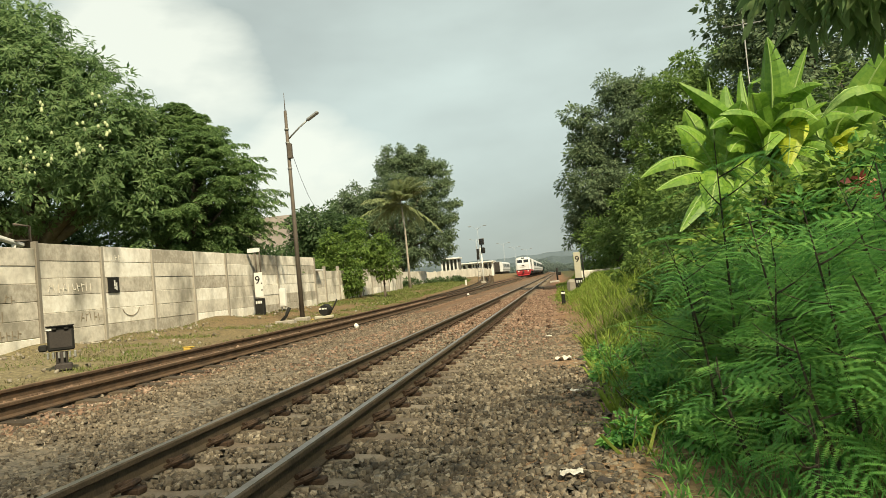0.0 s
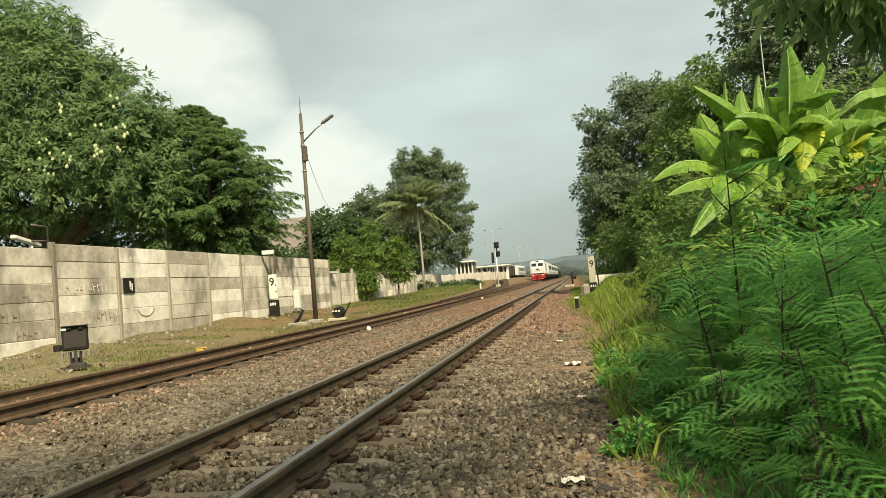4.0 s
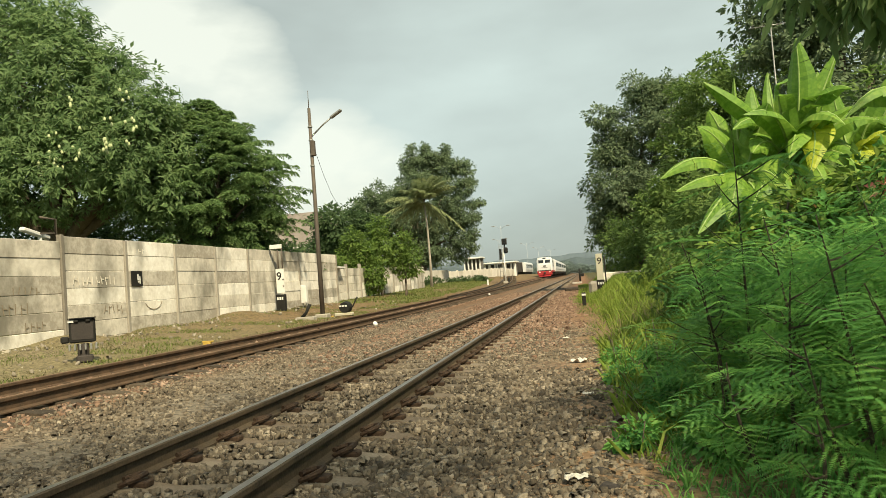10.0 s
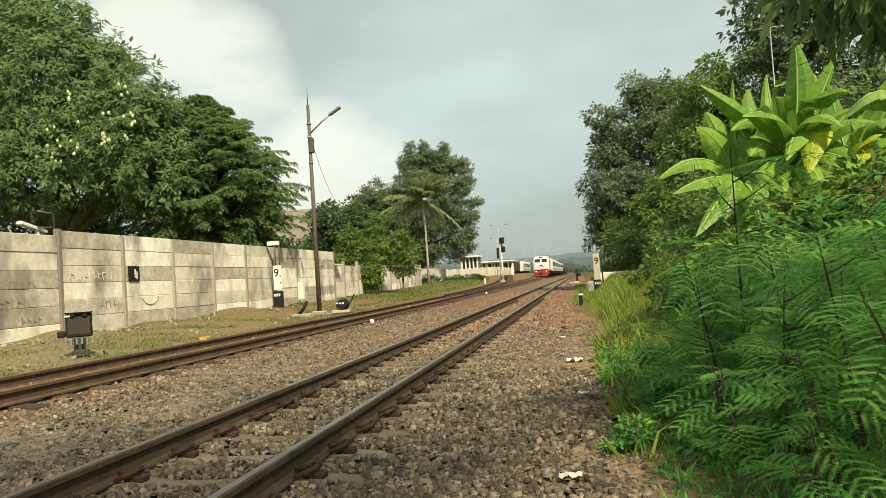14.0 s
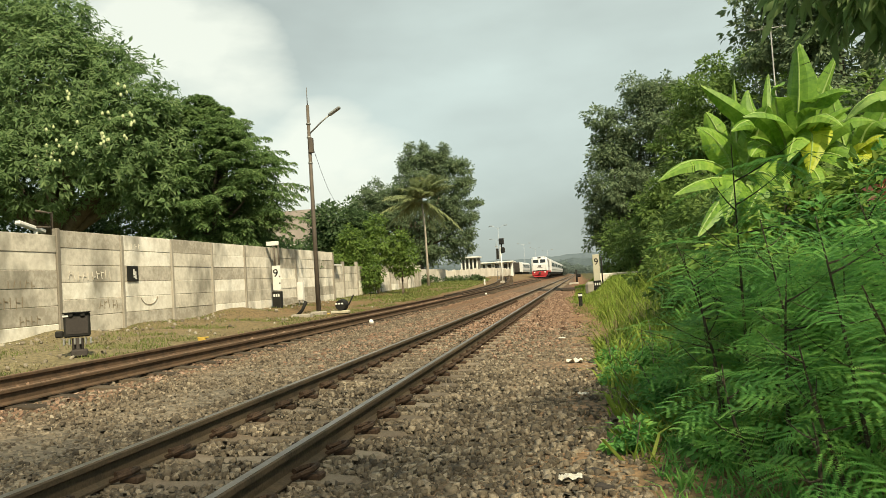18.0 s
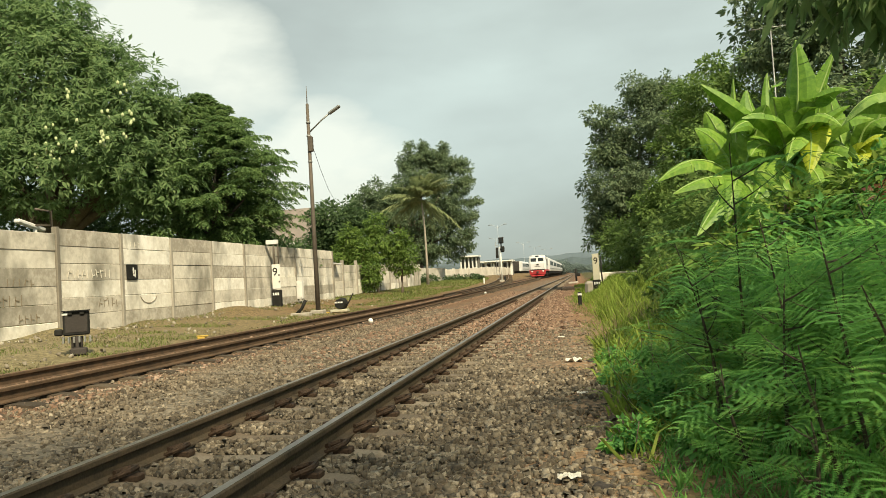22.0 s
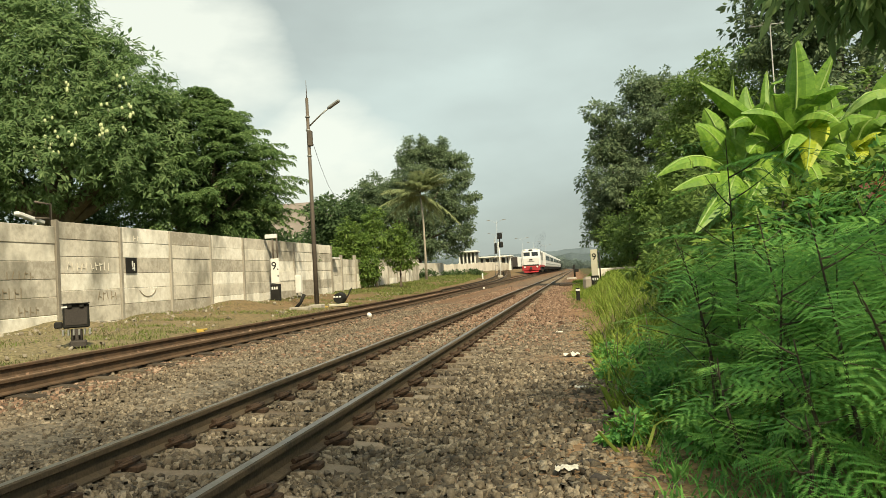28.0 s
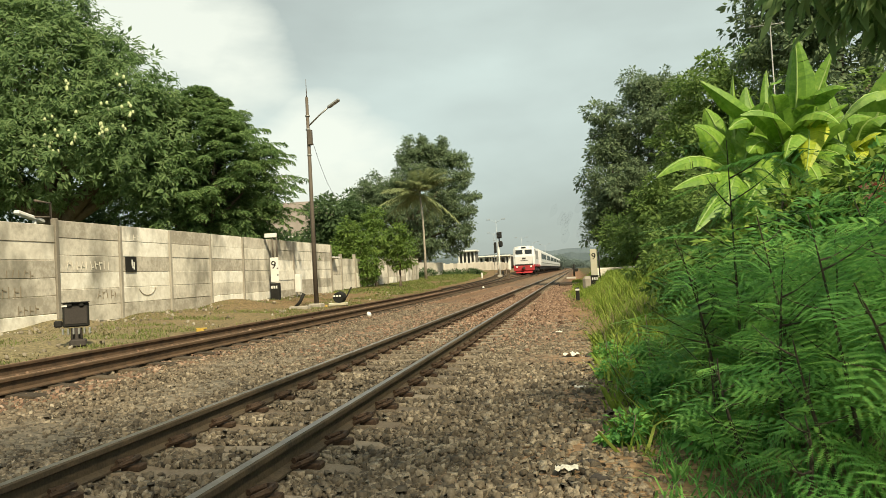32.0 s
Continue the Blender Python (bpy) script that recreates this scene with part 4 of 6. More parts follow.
def shoots(blobs, k, seed, shell=0.6):
    """Places and directions of shoot tips over the lumpy surface of rounded masses."""
    r = np.random.default_rng(seed)
    b = np.array(blobs, float)
    w = b[:, 3] * b[:, 4] + b[:, 4] * b[:, 5] + b[:, 3] * b[:, 5]
    pick = r.choice(len(b), k, p=w / w.sum())
    dirs = unit(r.normal(size=(k, 3)))
    lump = np.array([noise.noise(Vector(q) * 2.6 + Vector((seed, i, 0))) for q, i in zip(dirs, pick)])
    rad = (shell + (1.0 - shell) * r.random(k) ** 0.5) * (1.0 + 0.34 * lump)
    return b[pick, :3] + dirs * rad[:, None] * b[pick, 3:6], dirs, r


def rosettes(name, blobs, k, size, mat, parent, seed=1, per=11, aspect=0.24, shell=0.6, hang=0.45, label=""):
    """Whorls of long leaves that spread and hang about the shoot tips."""
    cen, dirs, r = shoots(blobs, k, seed, shell)
    axis = unit(dirs + np.array([0, 0, 0.55]) + 0.35 * r.normal(size=dirs.shape))
    u = unit(np.cross(axis, r.normal(size=axis.shape)))
    w = np.cross(axis, u)
    idx = np.repeat(np.arange(k), per)
    a = np.tile(np.arange(per) * 2.4, k) + np.repeat(r.random(k) * 6.28, per) + 0.25 * r.normal(size=k * per)
    spread = u[idx] * np.cos(a)[:, None] + w[idx] * np.sin(a)[:, None]
    lift = r.uniform(-0.25, 0.75, k * per)[:, None]
    d = unit(spread + axis[idx] * lift + np.array([0, 0, -hang]))
    p = cen[idx] + axis[idx] * r.uniform(-0.5, 0.25, (k * per, 1)) * size + d * size * 0.1
    L = size * r.uniform(0.65, 1.25, k * per)
    v, f = leaf_arrays(p, d, unit(axis[idx] + 0.3 * r.normal(size=d.shape)), L, L * aspect)
    return raw_mesh(name, v, f, mat, parent, label)


def build_big_mango():
    base = (-20.0, 26.0, 0.4)
    e = empty("mango_tree", base, "huge dense mango tree hung with fruit behind the wall", "tree")
    blobs = [(-21.6, 26, 9.6, 4.0, 3.6, 4.1), (-18.9, 26, 9.0, 2.7, 3.0, 3.0), (-16.9, 26.2, 8.1, 2.0, 2.5, 2.1), (-25.0, 26, 9.6, 3.8, 3.2, 4.2), (-19.6, 24.8, 6.3, 3.4, 2.5, 2.1), (-16.7, 25.6, 6.3, 1.9, 2.2, 1.9),
             (-23.6, 24.8, 6.3, 3.4, 2.5, 2.3), (-19.4, 25.6, 12.0, 1.5, 1.5, 1.2), (-17.6, 25.8, 10.3, 1.0, 1.1, 0.8), (-15.9, 26, 8.2, 0.9, 1.0, 0.7), (-15.5, 27.2, 6.8, 1.5, 1.6, 1.8), (-15.6, 26.6, 5.2, 1.7, 1.6, 1.6), (-22.0, 25.5, 13.2, 2.0, 1.8, 1.3)]
    loc = [(b[0] - base[0], b[1] - base[1], b[2] - base[2], *b[3:]) for b in blobs]
    bm = bmesh.new()
    limb_set(bm, (0, 0, -0.3), [b[:3] for b in loc], 0.42, 11)
    part("trunk", bm, M_BARK, e, smooth_faces=True)
    rosettes("crown", loc, 6800, 0.27, L_MANGO, e, seed=11)
    crown("inner_crown", [(*b[:3], b[3] * 0.8, b[4] * 0.8, b[5] * 0.8) for b in loc], 16000, 0.30, L_MANGO, e, seed=12, clump=0.4, per=20, droop=0.5, aspect=0.4, shell=0.3)


build_big_mango()


def build_fruit():
    """Mangoes on long stalks."""
    r = random.Random(4)
    bm = bmesh.new()
    bmesh.ops.create_icosphere(bm, subdivisions=1, radius=0.055)
    for v in bm.verts:
        v.co.z *= 1.5
    M_FRUIT = material("mango_skin", [(0.3, (0.36, 0.42, 0.20)), (0.7, (0.50, 0.54, 0.31))], 9, 0.5, 0)
    e = empty("mango_cluster", (-18.5, 23.6, 7.0), "pale green mangoes hanging from the crown", "fruit")
    first = None
    for i in range(15):
        cx, cz = r.uniform(-0.2, 3.9), r.uniform(-0.9, 1.5)
        for k in range(r.randint(2, 6)):
            loc = (cx + r.uniform(-0.14, 0.14), r.uniform(-0.75, -0.35), cz - 0.09 * k + r.uniform(-0.05, 0.05))
            if first is None:
                first = part("fruit", bm, M_FRUIT, e)
                first.location = loc
            else:
                share("fruit", first, loc, e)


build_fruit()


def feathery_tree():
    """Long sprays that arch out in layers and hook down at their tips, with two-ranked leaves."""
    base = (-15.4, 28.6, 0.4)
    e = empty("feathery_tree", base, "spreading tree with layered drooping sprays behind the wall", "tree")
    r = np.random.default_rng(21)
    heights = [1.6, 2.6, 3.6, 4.3, 5.3, 6.1, 6.7, 7.3, 7.9, 8.5, 9.0]
    widths = [2.7, 3.5, 3.9, 4.2, 4.0, 3.7, 3.2, 2.5, 1.8, 1.1, 0.4]
    P, D, N, L, tips = [], [], [], [], []
    for k in range(400):
        h = 1.9 + 7.0 * ((k * 0.618) % 1.0)
        a = r.uniform(-3.6, 0.9) if k % 3 else r.uniform(-0.5, 0.25)
        reach = np.interp(h, heights, widths) * r.uniform(0.45, 0.95)
        long = k % 4 == 0
        if long:
            a, reach = r.uniform(-1.3, 0.3), np.interp(h, heights, widths) * r.uniform(0.95, 1.18)
        tip = np.array([math.cos(a) * reach, math.sin(a) * reach * 0.85, h])
        start = np.array([0.25 * math.cos(a), 0.25 * math.sin(a), 0.62 * h + 1.0 + r.uniform(-0.3, 0.3)])
        ctrl = start + (tip - start) * 0.68 + np.array([0, 0, r.uniform(0.5, 0.95)])
        tips.append(tuple(start + (tip - start) * 0.6 + np.array([0, 0, 0.25])))
        side = np.array([-math.sin(a), math.cos(a), 0])
        for j in range(13):
            s = 0.36 + 0.64 * j / 12
            q = start * (1 - s) ** 2 + ctrl * 2 * s * (1 - s) + tip * s * s
            fwd = unit(((ctrl - start) * (1 - s) + (tip - ctrl) * s)[None])[0]
            sg = 1 if j % 2 else -1
            out = side * sg * (0.85 if j < 12 else 0.0) + fwd * 0.65
            ln = (0.95 - 0.62 * s) * r.uniform(0.75, 1.25) * (0.6 if long else 1.0)
            m = 16
            t = np.linspace(0.06, 1.0, m)[:, None]
            twig = q + out * ln * t + np.array([0, 0, -0.62]) * ln * t ** 2.4
            across = unit(np.cross(out, np.array([0, 0, 1.0]))[None])[0]
            rank = np.where(np.arange(m) % 2, 1, -1)[:, None]
            P.append(twig)
            D.append(across * rank * 0.8 + out * 0.55 + np.array([0, 0, -0.3]) + 0.22 * r.normal(size=(m, 3)))
            N.append(np.array([0, 0, 1.0]) + side * sg * 0.2 + 0.3 * r.normal(size=(m, 3)))
            L.append(0.15 * r.uniform(0.7, 1.3, m))
    bm = bmesh.new()
    limb_set(bm, (0, 0, -0.3), tips[::5], 0.26, 3)
    part("trunk", bm, M_BARK, e, smooth_faces=True)
    L = np.concatenate(L)
    v, f = leaf_arrays(np.concatenate(P), np.concatenate(D), np.concatenate(N), L, L * 0.44)
    raw_mesh("crown", v, f, L_FEATHER, e)


feathery_tree()

# Undergrowth, extended as a dark fill for the shaded void under the canopy.
tree("shade_bush", (-17.5, 27.2, 0.4), [(-20, 31.4, 3.6, 4.6, 1.0, 2.6), (-16.0, 32.5, 3.4, 2.8, 1.0, 2.0), (-13.4, 32.5, 2.4, 1.0, 2.0, 0.9), (-26, 30, 3.8, 4.4, 1.0, 2.8), (-20.5, 28.8, 3.0, 4.4, 0.8, 1.5), (-22.8, 29.2, 3.4, 3.4, 1.0, 1.7)], 26000, 0.24, L_FIG,
     "dark shaded undergrowth along the top of the wall", 0.12, seed=31, category="bush")
tree("small_tree", (-15.5, 45.0, 0.6), [(-15.0, 45, 5.2, 1.4, 1.5, 1.3), (-15.6, 45, 3.8, 1.2, 1.4, 1.2), (-14.2, 45, 4.0, 1.3, 1.4, 1.3), (-14.9, 45, 2.8, 1.6, 1.3, 1.2), (-13.3, 46, 5.0, 1.0, 1.0, 0.7)], 9000, 0.28, L_FIG,
     "small dark tree behind the end of the wall", 0.14, seed=32, clump=0.4)
for i, (x, y, h, w) in enumerate(((-12.9, 41.0, 4.4, 0.95), (-11.6, 42.0, 5.1, 1.05), (-10.3, 42.5, 4.2, 1.05), (-11.9, 40.6, 3.5, 0.9))):
    tree("young_tree", (x, y, ground_z(x, y)), [(x, y, h - 0.6, w * 0.5, w * 0.5, 0.7), (x - 0.4, y, h - 1.5, w * 0.55, w * 0.6, 0.75), (x + 0.45, y - 0.1, h - 1.6, w * 0.55, w * 0.6, 0.75), (x + 0.1, y, h - 2.2, w * 0.7, w * 0.6, 0.5)],
         3200, 0.17, L_YOUNG, "bushy green young tree on the grass verge", 0.08, seed=40 + i, clump=0.22, per=18, droop=0.4)
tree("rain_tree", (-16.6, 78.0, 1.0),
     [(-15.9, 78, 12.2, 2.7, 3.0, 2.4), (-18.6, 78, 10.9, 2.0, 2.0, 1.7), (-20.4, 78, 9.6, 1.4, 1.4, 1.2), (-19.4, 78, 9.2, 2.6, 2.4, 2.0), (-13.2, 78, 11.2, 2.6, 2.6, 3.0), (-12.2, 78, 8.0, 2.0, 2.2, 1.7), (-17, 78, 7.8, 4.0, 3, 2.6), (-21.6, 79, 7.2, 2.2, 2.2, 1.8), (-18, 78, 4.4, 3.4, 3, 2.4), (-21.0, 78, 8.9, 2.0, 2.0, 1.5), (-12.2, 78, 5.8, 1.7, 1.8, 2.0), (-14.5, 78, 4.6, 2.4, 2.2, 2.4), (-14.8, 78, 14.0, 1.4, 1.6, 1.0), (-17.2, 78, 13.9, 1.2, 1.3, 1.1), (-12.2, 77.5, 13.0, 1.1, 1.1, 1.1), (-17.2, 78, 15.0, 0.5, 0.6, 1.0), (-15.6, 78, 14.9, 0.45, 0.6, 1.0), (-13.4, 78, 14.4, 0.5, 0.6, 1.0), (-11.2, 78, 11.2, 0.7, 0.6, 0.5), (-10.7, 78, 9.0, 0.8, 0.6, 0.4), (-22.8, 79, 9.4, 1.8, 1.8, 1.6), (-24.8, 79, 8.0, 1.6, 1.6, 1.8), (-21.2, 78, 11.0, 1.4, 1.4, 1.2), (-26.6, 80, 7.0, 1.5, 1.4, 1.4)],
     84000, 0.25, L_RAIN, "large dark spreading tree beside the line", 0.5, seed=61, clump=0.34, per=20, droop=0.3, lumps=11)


def feather_fronds(name, heads, length, mat, parent, pairs=34, seed=5, sag=0.55, leaflet=0.42):
    """Palm-like fronds: an arching rib with hanging leaflets."""
    r = np.random.default_rng(seed)
    P, D, N, L = [], [], [], []
    for hx, hy, hz, az, el in heads:
        d0 = np.array([math.cos(az) * math.cos(el), math.sin(az) * math.cos(el), math.sin(el)])
        side = np.array([-math.sin(az), math.cos(az), 0])
        for s in np.linspace(0.12, 1.0, pairs):
            q = np.array([hx, hy, hz]) + d0 * s * length + np.array([0, 0, -sag * length * s * s])
            for sg in (-1, 1):
                P.append(q)
                D.append(side * sg * 0.8 + d0 * 0.55 + np.array([0, 0, -0.55]) + r.normal(size=3) * 0.12)
                N.append(np.array([0, 0, 1.0]) + side * sg * 0.3)
                L.append(leaflet * (0.55 + 0.6 * math.sin(math.pi * min(1, s * 0.9 + 0.1))) * r.uniform(0.8, 1.15))
    L = np.array(L)
    v, f = leaf_arrays(np.array(P), np.array(D), np.array(N), L, L * 0.16)
    return raw_mesh(name, v, f, mat, parent)


def build_palm():
    base = (-11.9, 58.0, ground_z(-11.9, 58.0))
    e = empty("coconut_palm", base, "tall slender coconut palm with drooping fronds", "palm tree")
    tube_part("trunk", [(0, 0, -0.2), (0.02, 0, 2.2), (0.0, 0, 4.6), (-0.15, 0, 6.9)], [0.13, 0.085, 0.07, 0.065], M_PALMBARK, e, sides=10)
    r = random.Random(8)
    for k in range(36):
        az, el = k * 2.4 + r.uniform(-.2, .2), -0.45 + 1.85 * ((k * 0.37) % 1.0)
        head = (-0.15, 0, 6.9)
        feather_fronds("frond", [(*head, az, el)], r.uniform(2.7, 3.5), L_PALM, e, seed=70 + k, leaflet=0.62, sag=0.33)
    for k in range(7):
        a = k * 0.9
        bm = bmesh.new()
        bmesh.ops.create_icosphere(bm, subdivisions=1, radius=0.14, matrix=Matrix.Translation((-0.15 + 0.25 * math.cos(a), 0.25 * math.sin(a), 6.6)))
        part("coconut", bm, L_PALM, e)


build_palm()


def build_house():
    e = empty("house", (-19.6, 50.0, 0.6), "plain house with a weathered brown tiled gable roof", "house")
    box_part("wall", (-1.5, 2.0, 1.8), (7.6, 6.0, 3.8), M_HOUSE, e)
    for sg in (-1, 1):
        v = [(-6.0, 2.0 + sg * 3.6, 3.6), (3.0, 2.0 + sg * 3.6, 3.6), (1.2, 2.0, 6.3), (-6.0, 2.0, 6.3)]
        v += [(a, b, c - 0.14) for a, b, c in v]
        mesh_from("roof", v, [(0, 1, 2, 3), (7, 6, 5, 4), (0, 4, 5, 1), (1, 5, 6, 2), (2, 6, 7, 3), (3, 7, 4, 0)], M_ROOF, e, "weathered brown tiled roof slope")
    v = [(3.0, -1.6, 3.55), (3.0, 5.6, 3.55), (1.2, 2.0, 6.25), (3.06, -1.6, 3.4), (3.06, 5.6, 3.4)]
    mesh_from("roof_hip", v[:3], [(0, 1, 2)], M_ROOF, e)
    box_part("fascia", (-1.4, -1.62, 3.52), (8.9, 0.08, 0.22), M_WHITE, e)


build_house()


def build_shed_roof():
    """The white edge of a shed roof and its bracket above the wall."""
    e = empty("tube_lamp", (-12.15, 14.6, 2.35), "white tubular lamp on a bent pipe above the wall", "lamp")
    box_part("shade", (0, 0, 0), (0.14, 0.85, 0.09), M_WHITE, e, 0.02, m=Matrix.Translation((0, 0.2, 0.5)) @ Matrix.Rotation(radians(-11), 4, "X"))
    tube_part("bracket", [(0.25, 0.56, -0.3), (0.25, 0.56, 0.82), (0.22, 0.1, 0.84)], 0.03, M_POLE, e, sides=6)
    tube_part("arm", [(0.0, 0.2, 0.5), (0.25, 0.56, 0.5)], 0.02, M_POLE, e, sides=6)
    tube_part("bulb", [(0.0, 0.35, 0.26), (0.0, 0.35, 0.46)], 0.045, M_WHITE, e, sides=8)


build_shed_roof()


# ---- far end of the yard ----
def build_far_fence():
    e = empty("white_fence", (0, 0, 0), "long white painted masonry fence along the yard", "fence", kind="structure")
    first = None
    a, b = Vector((-17.9, 84.0)), Vector((-10.2, 112.0))
    n = 13
    for i in range(n):
        p = a.lerp(b, (i + 0.5) / n)
        g = ground_z(p.x, p.y)
        rz = -math.atan2(b.x - a.x, b.y - a.y)
        if first is None:
            bm = bmesh.new()
            add_box(bm, (0, 0, 0.45), (0.16, (b - a).length / n - 0.1, 1.4), 0.02)
            first = part("panel", bm, M_FENCE, e)
            first.location, first.rotation_euler = (p.x, p.y, g), (0, 0, rz)
            bm = bmesh.new()
            add_box(bm, (0, 0, 0.5), (0.26, 0.26, 1.46), 0.03)
            post = part("post", bm, M_FENCE, e)
            q = a.lerp(b, i / n)
            post.location, post.rotation_euler = (q.x, q.y, g), (0, 0, rz)
        else:
            share("panel", first, (p.x, p.y, g), e, rz)
            q = a.lerp(b, i / n)
            share("post", post, (q.x, q.y, g), e, rz)
    w = empty("white_fence", (-14.6, 62.0, 0.8), "weathered white wall behind the palm", "fence", kind="structure")
    first = None
    for i in range(8):
        if first is None:
            bm = bmesh.new()
            add_box(bm, (0, 0, 0.7), (0.14, 2.9, 1.7), 0.02)
            first = part("panel", bm, M_FENCE, w)
            first.location = (-2.6 + 0.36 * i, 3.0 * i - 4, 0)
            first.rotation_euler = (0, 0, -0.12)
        else:
            share("panel", first, (-2.6 + 0.36 * i, 3.0 * i - 4, 0), w, -0.12)


build_far_fence()


def build_gatehouse():
    x, y = -15.4, 106.0
    e = empty("gate_building", (x, y, 1.1), "small white open-fronted building with slim columns", "building")
    box_part("wall", (0, 1.4, 1.4), (2.5, 2.0, 3.0), M_SHADE, e)
    box_part("roof", (0, 0.7, 3.06), (2.9, 3.8, 0.22), M_WHITE, e, 0.03)
    for k in range(5):
        box_part("column", (-1.1 + 0.55 * k, -0.6, 1.5), (0.2, 0.2, 3.0), M_WHITE, e, 0.02)


build_gatehouse()


def coach(name, loc, length, label, group, height=3.42, base=0.95, rz=0.0, windows=12, mat=None):
    """A passenger coach: body with rounded roof, window panes, underframe, bogies."""
    e = empty(name, loc, label, "railway coach", group, rz=rz)
    prof = [(-1.35, base), (1.35, base), (1.40, base + 0.3), (1.40, base + 1.9), (1.30, height - 0.28), (0.95, height - 0.06), (0.4, height), (-0.4, height), (-0.95, height - 0.06), (-1.30, height - 0.28), (-1.40, base + 1.9), (-1.40, base + 0.3)]
    v = [(x, y, z) for y in (0, length) for x, z in prof]
    k = len(prof)
    f = [(j, (j + 1) % k, k + (j + 1) % k, k + j) for j in range(k)] + [tuple(range(k))[::-1], tuple(range(k, 2 * k))]
    mesh_from("body", v, f, mat or M_TRAINWHITE, e)
    step = (length - 3.0) / windows
    for sg in (-1, 1):
        first = None
        for i in range(windows):
            if first is None:
                first = box_part("window", (0, 0, 0), (0.03, step * 0.72, 0.75), M_GLASS, e, 0.0)
                first.location = (sg * 1.405, 1.5 + step * 0.5, base + 1.35)
            else:
                share("window", first, (sg * 1.405, 1.5 + step * (i + 0.5), base + 1.35), e)
        box_part("stripe", (sg * 1.403, length / 2, base + 0.42), (0.02, length - 0.4, 0.14), M_GREYMETAL, e, label="grey waist stripe")
    box_part("underframe", (0, length / 2, base - 0.25), (2.2, length - 1.0, 0.5), M_UNDER, e, 0.05)
    box_part("gangway", (0, -0.15, base + 1.15), (1.3, 0.3, 2.3), M_UNDER, e, 0.03)
    for y in (3.0, length - 3.0):
        b = box_part("bogie", (0, y, 0.55), (2.0, 2.6, 0.35), M_UNDER, e, 0.05)
        for dy in (-0.95, 0.95):
            for sx in (-0.53, 0.53):
                bm = bmesh.new()
                bmesh.ops.create_cone(bm, cap_ends=True, segments=18, radius1=0.42, radius2=0.42, depth=0.12, matrix=Matrix.Translation((sx, y + dy, 0.42)) @ Matrix.Rotation(radians(90), 4, "Y"))
                part("wheel", bm, M_UNDER, b)
    return e


def locomotive():
    e = empty("locomotive", (TRACK_2, 134, 0.7), "white diesel locomotive with a red skirt and twin windscreens", "locomotive", "the arriving train")
    # cab: raked front with chamfered corners
    low = [(-1.32, 0.25), (-1.05, 0.0), (1.05, 0.0), (1.32, 0.25), (1.32, 2.6), (-1.32, 2.6)]
    lev = [(1.15, 0.0, 1.0), (2.15, 0.0, 1.0), (3.08, 0.30, 0.97), (3.36, 0.45, 0.86), (3.44, 0.7, 0.6)]
    v, f = [], []
    for z, rake, nar in lev:
        v += [(x * nar, y + (rake if y < 1 else 0), z) for x, y in low]
    for i in range(len(lev) - 1):
        for j in range(6):
            f.append((i * 6 + j, i * 6 + (j + 1) % 6, (i + 1) * 6 + (j + 1) % 6, (i + 1) * 6 + j))
    f += [tuple(range(6))[::-1], tuple(range(24, 30))]
    mesh_from("cab", v, f, M_TRAINWHITE, e, "white cab with a raked front")
    for sx in (-0.56, 0.56):
        box_part("windscreen", (0, 0, 0), (0.86, 0.04, 0.56), M_GLASS, e, 0.01, m=Matrix.Translation((sx, 0.17, 2.70)) @ Matrix.Rotation(radians(-16.5), 4, "X"))
    box_part("headlight", (0, 0.36, 3.26), (0.55, 0.2, 0.2), M_GLASS, e, 0.04)
    for sx in (-0.85, 0.85):
        box_part("number_box", (sx, 0.45, 3.30), (0.35, 0.2, 0.16), M_TRAINWHITE, e, 0.02)
    box_part("emblem", (0, -0.012, 1.92), (0.44, 0.02, 0.2), M_UNDER, e)
    box_part("emblem_band", (0, -0.010, 1.66), (0.9, 0.016, 0.06), M_UNDER, e)
    for sx in (-1.325, 1.325):
        box_part("side_window", (sx, 1.6, 2.75), (0.03, 0.8, 0.55), M_GLASS, e)
    # long hood behind
    box_part("hood", (0, 8.2, 2.1), (2.2, 11.2, 2.4), M_TRAINWHITE, e, 0.18)
    for k in range(7):
        for sx in (-1.11, 1.11):
            box_part("louvre", (sx, 4.2 + 1.35 * k, 2.4), (0.02, 1.0, 1.1), M_GREYMETAL, e)
    for y in (5.0, 9.2, 12.2):
        bm = bmesh.new()
        bmesh.ops.create_cone(bm, cap_ends=True, segments=18, radius1=0.62, radius2=0.55, depth=0.2, matrix=Matrix.Translation((0, y, 3.34)))
        part("fan", bm, M_UNDER, e)
    box_part("exhaust", (0, 6.8, 3.36), (0.5, 0.6, 0.3), M_UNDER, e, 0.03)
    box_part("frame", (0, 7.0, 1.02), (2.6, 14.0, 0.28), M_RED, e, 0.03, "red running-board frame")
    box_part("pilot", (0, -0.15, 0.72), (2.5, 0.35, 0.62), M_RED, e, 0.05, "red front buffer beam")
    bm = bmesh.new()
    for v0 in [(-1.1, -0.1, 0.42), (1.1, -0.1, 0.42), (0.95, -0.55, 0.16), (-0.95, -0.55, 0.16), (-1.1, 0.1, 0.42), (1.1, 0.1, 0.42), (0.95, -0.35, 0.12), (-0.95, -0.35, 0.12)]:
        bm.verts.new(v0)
    bm.verts.ensure_lookup_table()
    for q in ((0, 1, 2, 3), (7, 6, 5, 4), (0, 3, 7, 4), (1, 5, 6, 2), (3, 2, 6, 7), (0, 4, 5, 1)):
        bm.faces.new([bm.verts[i] for i in q])
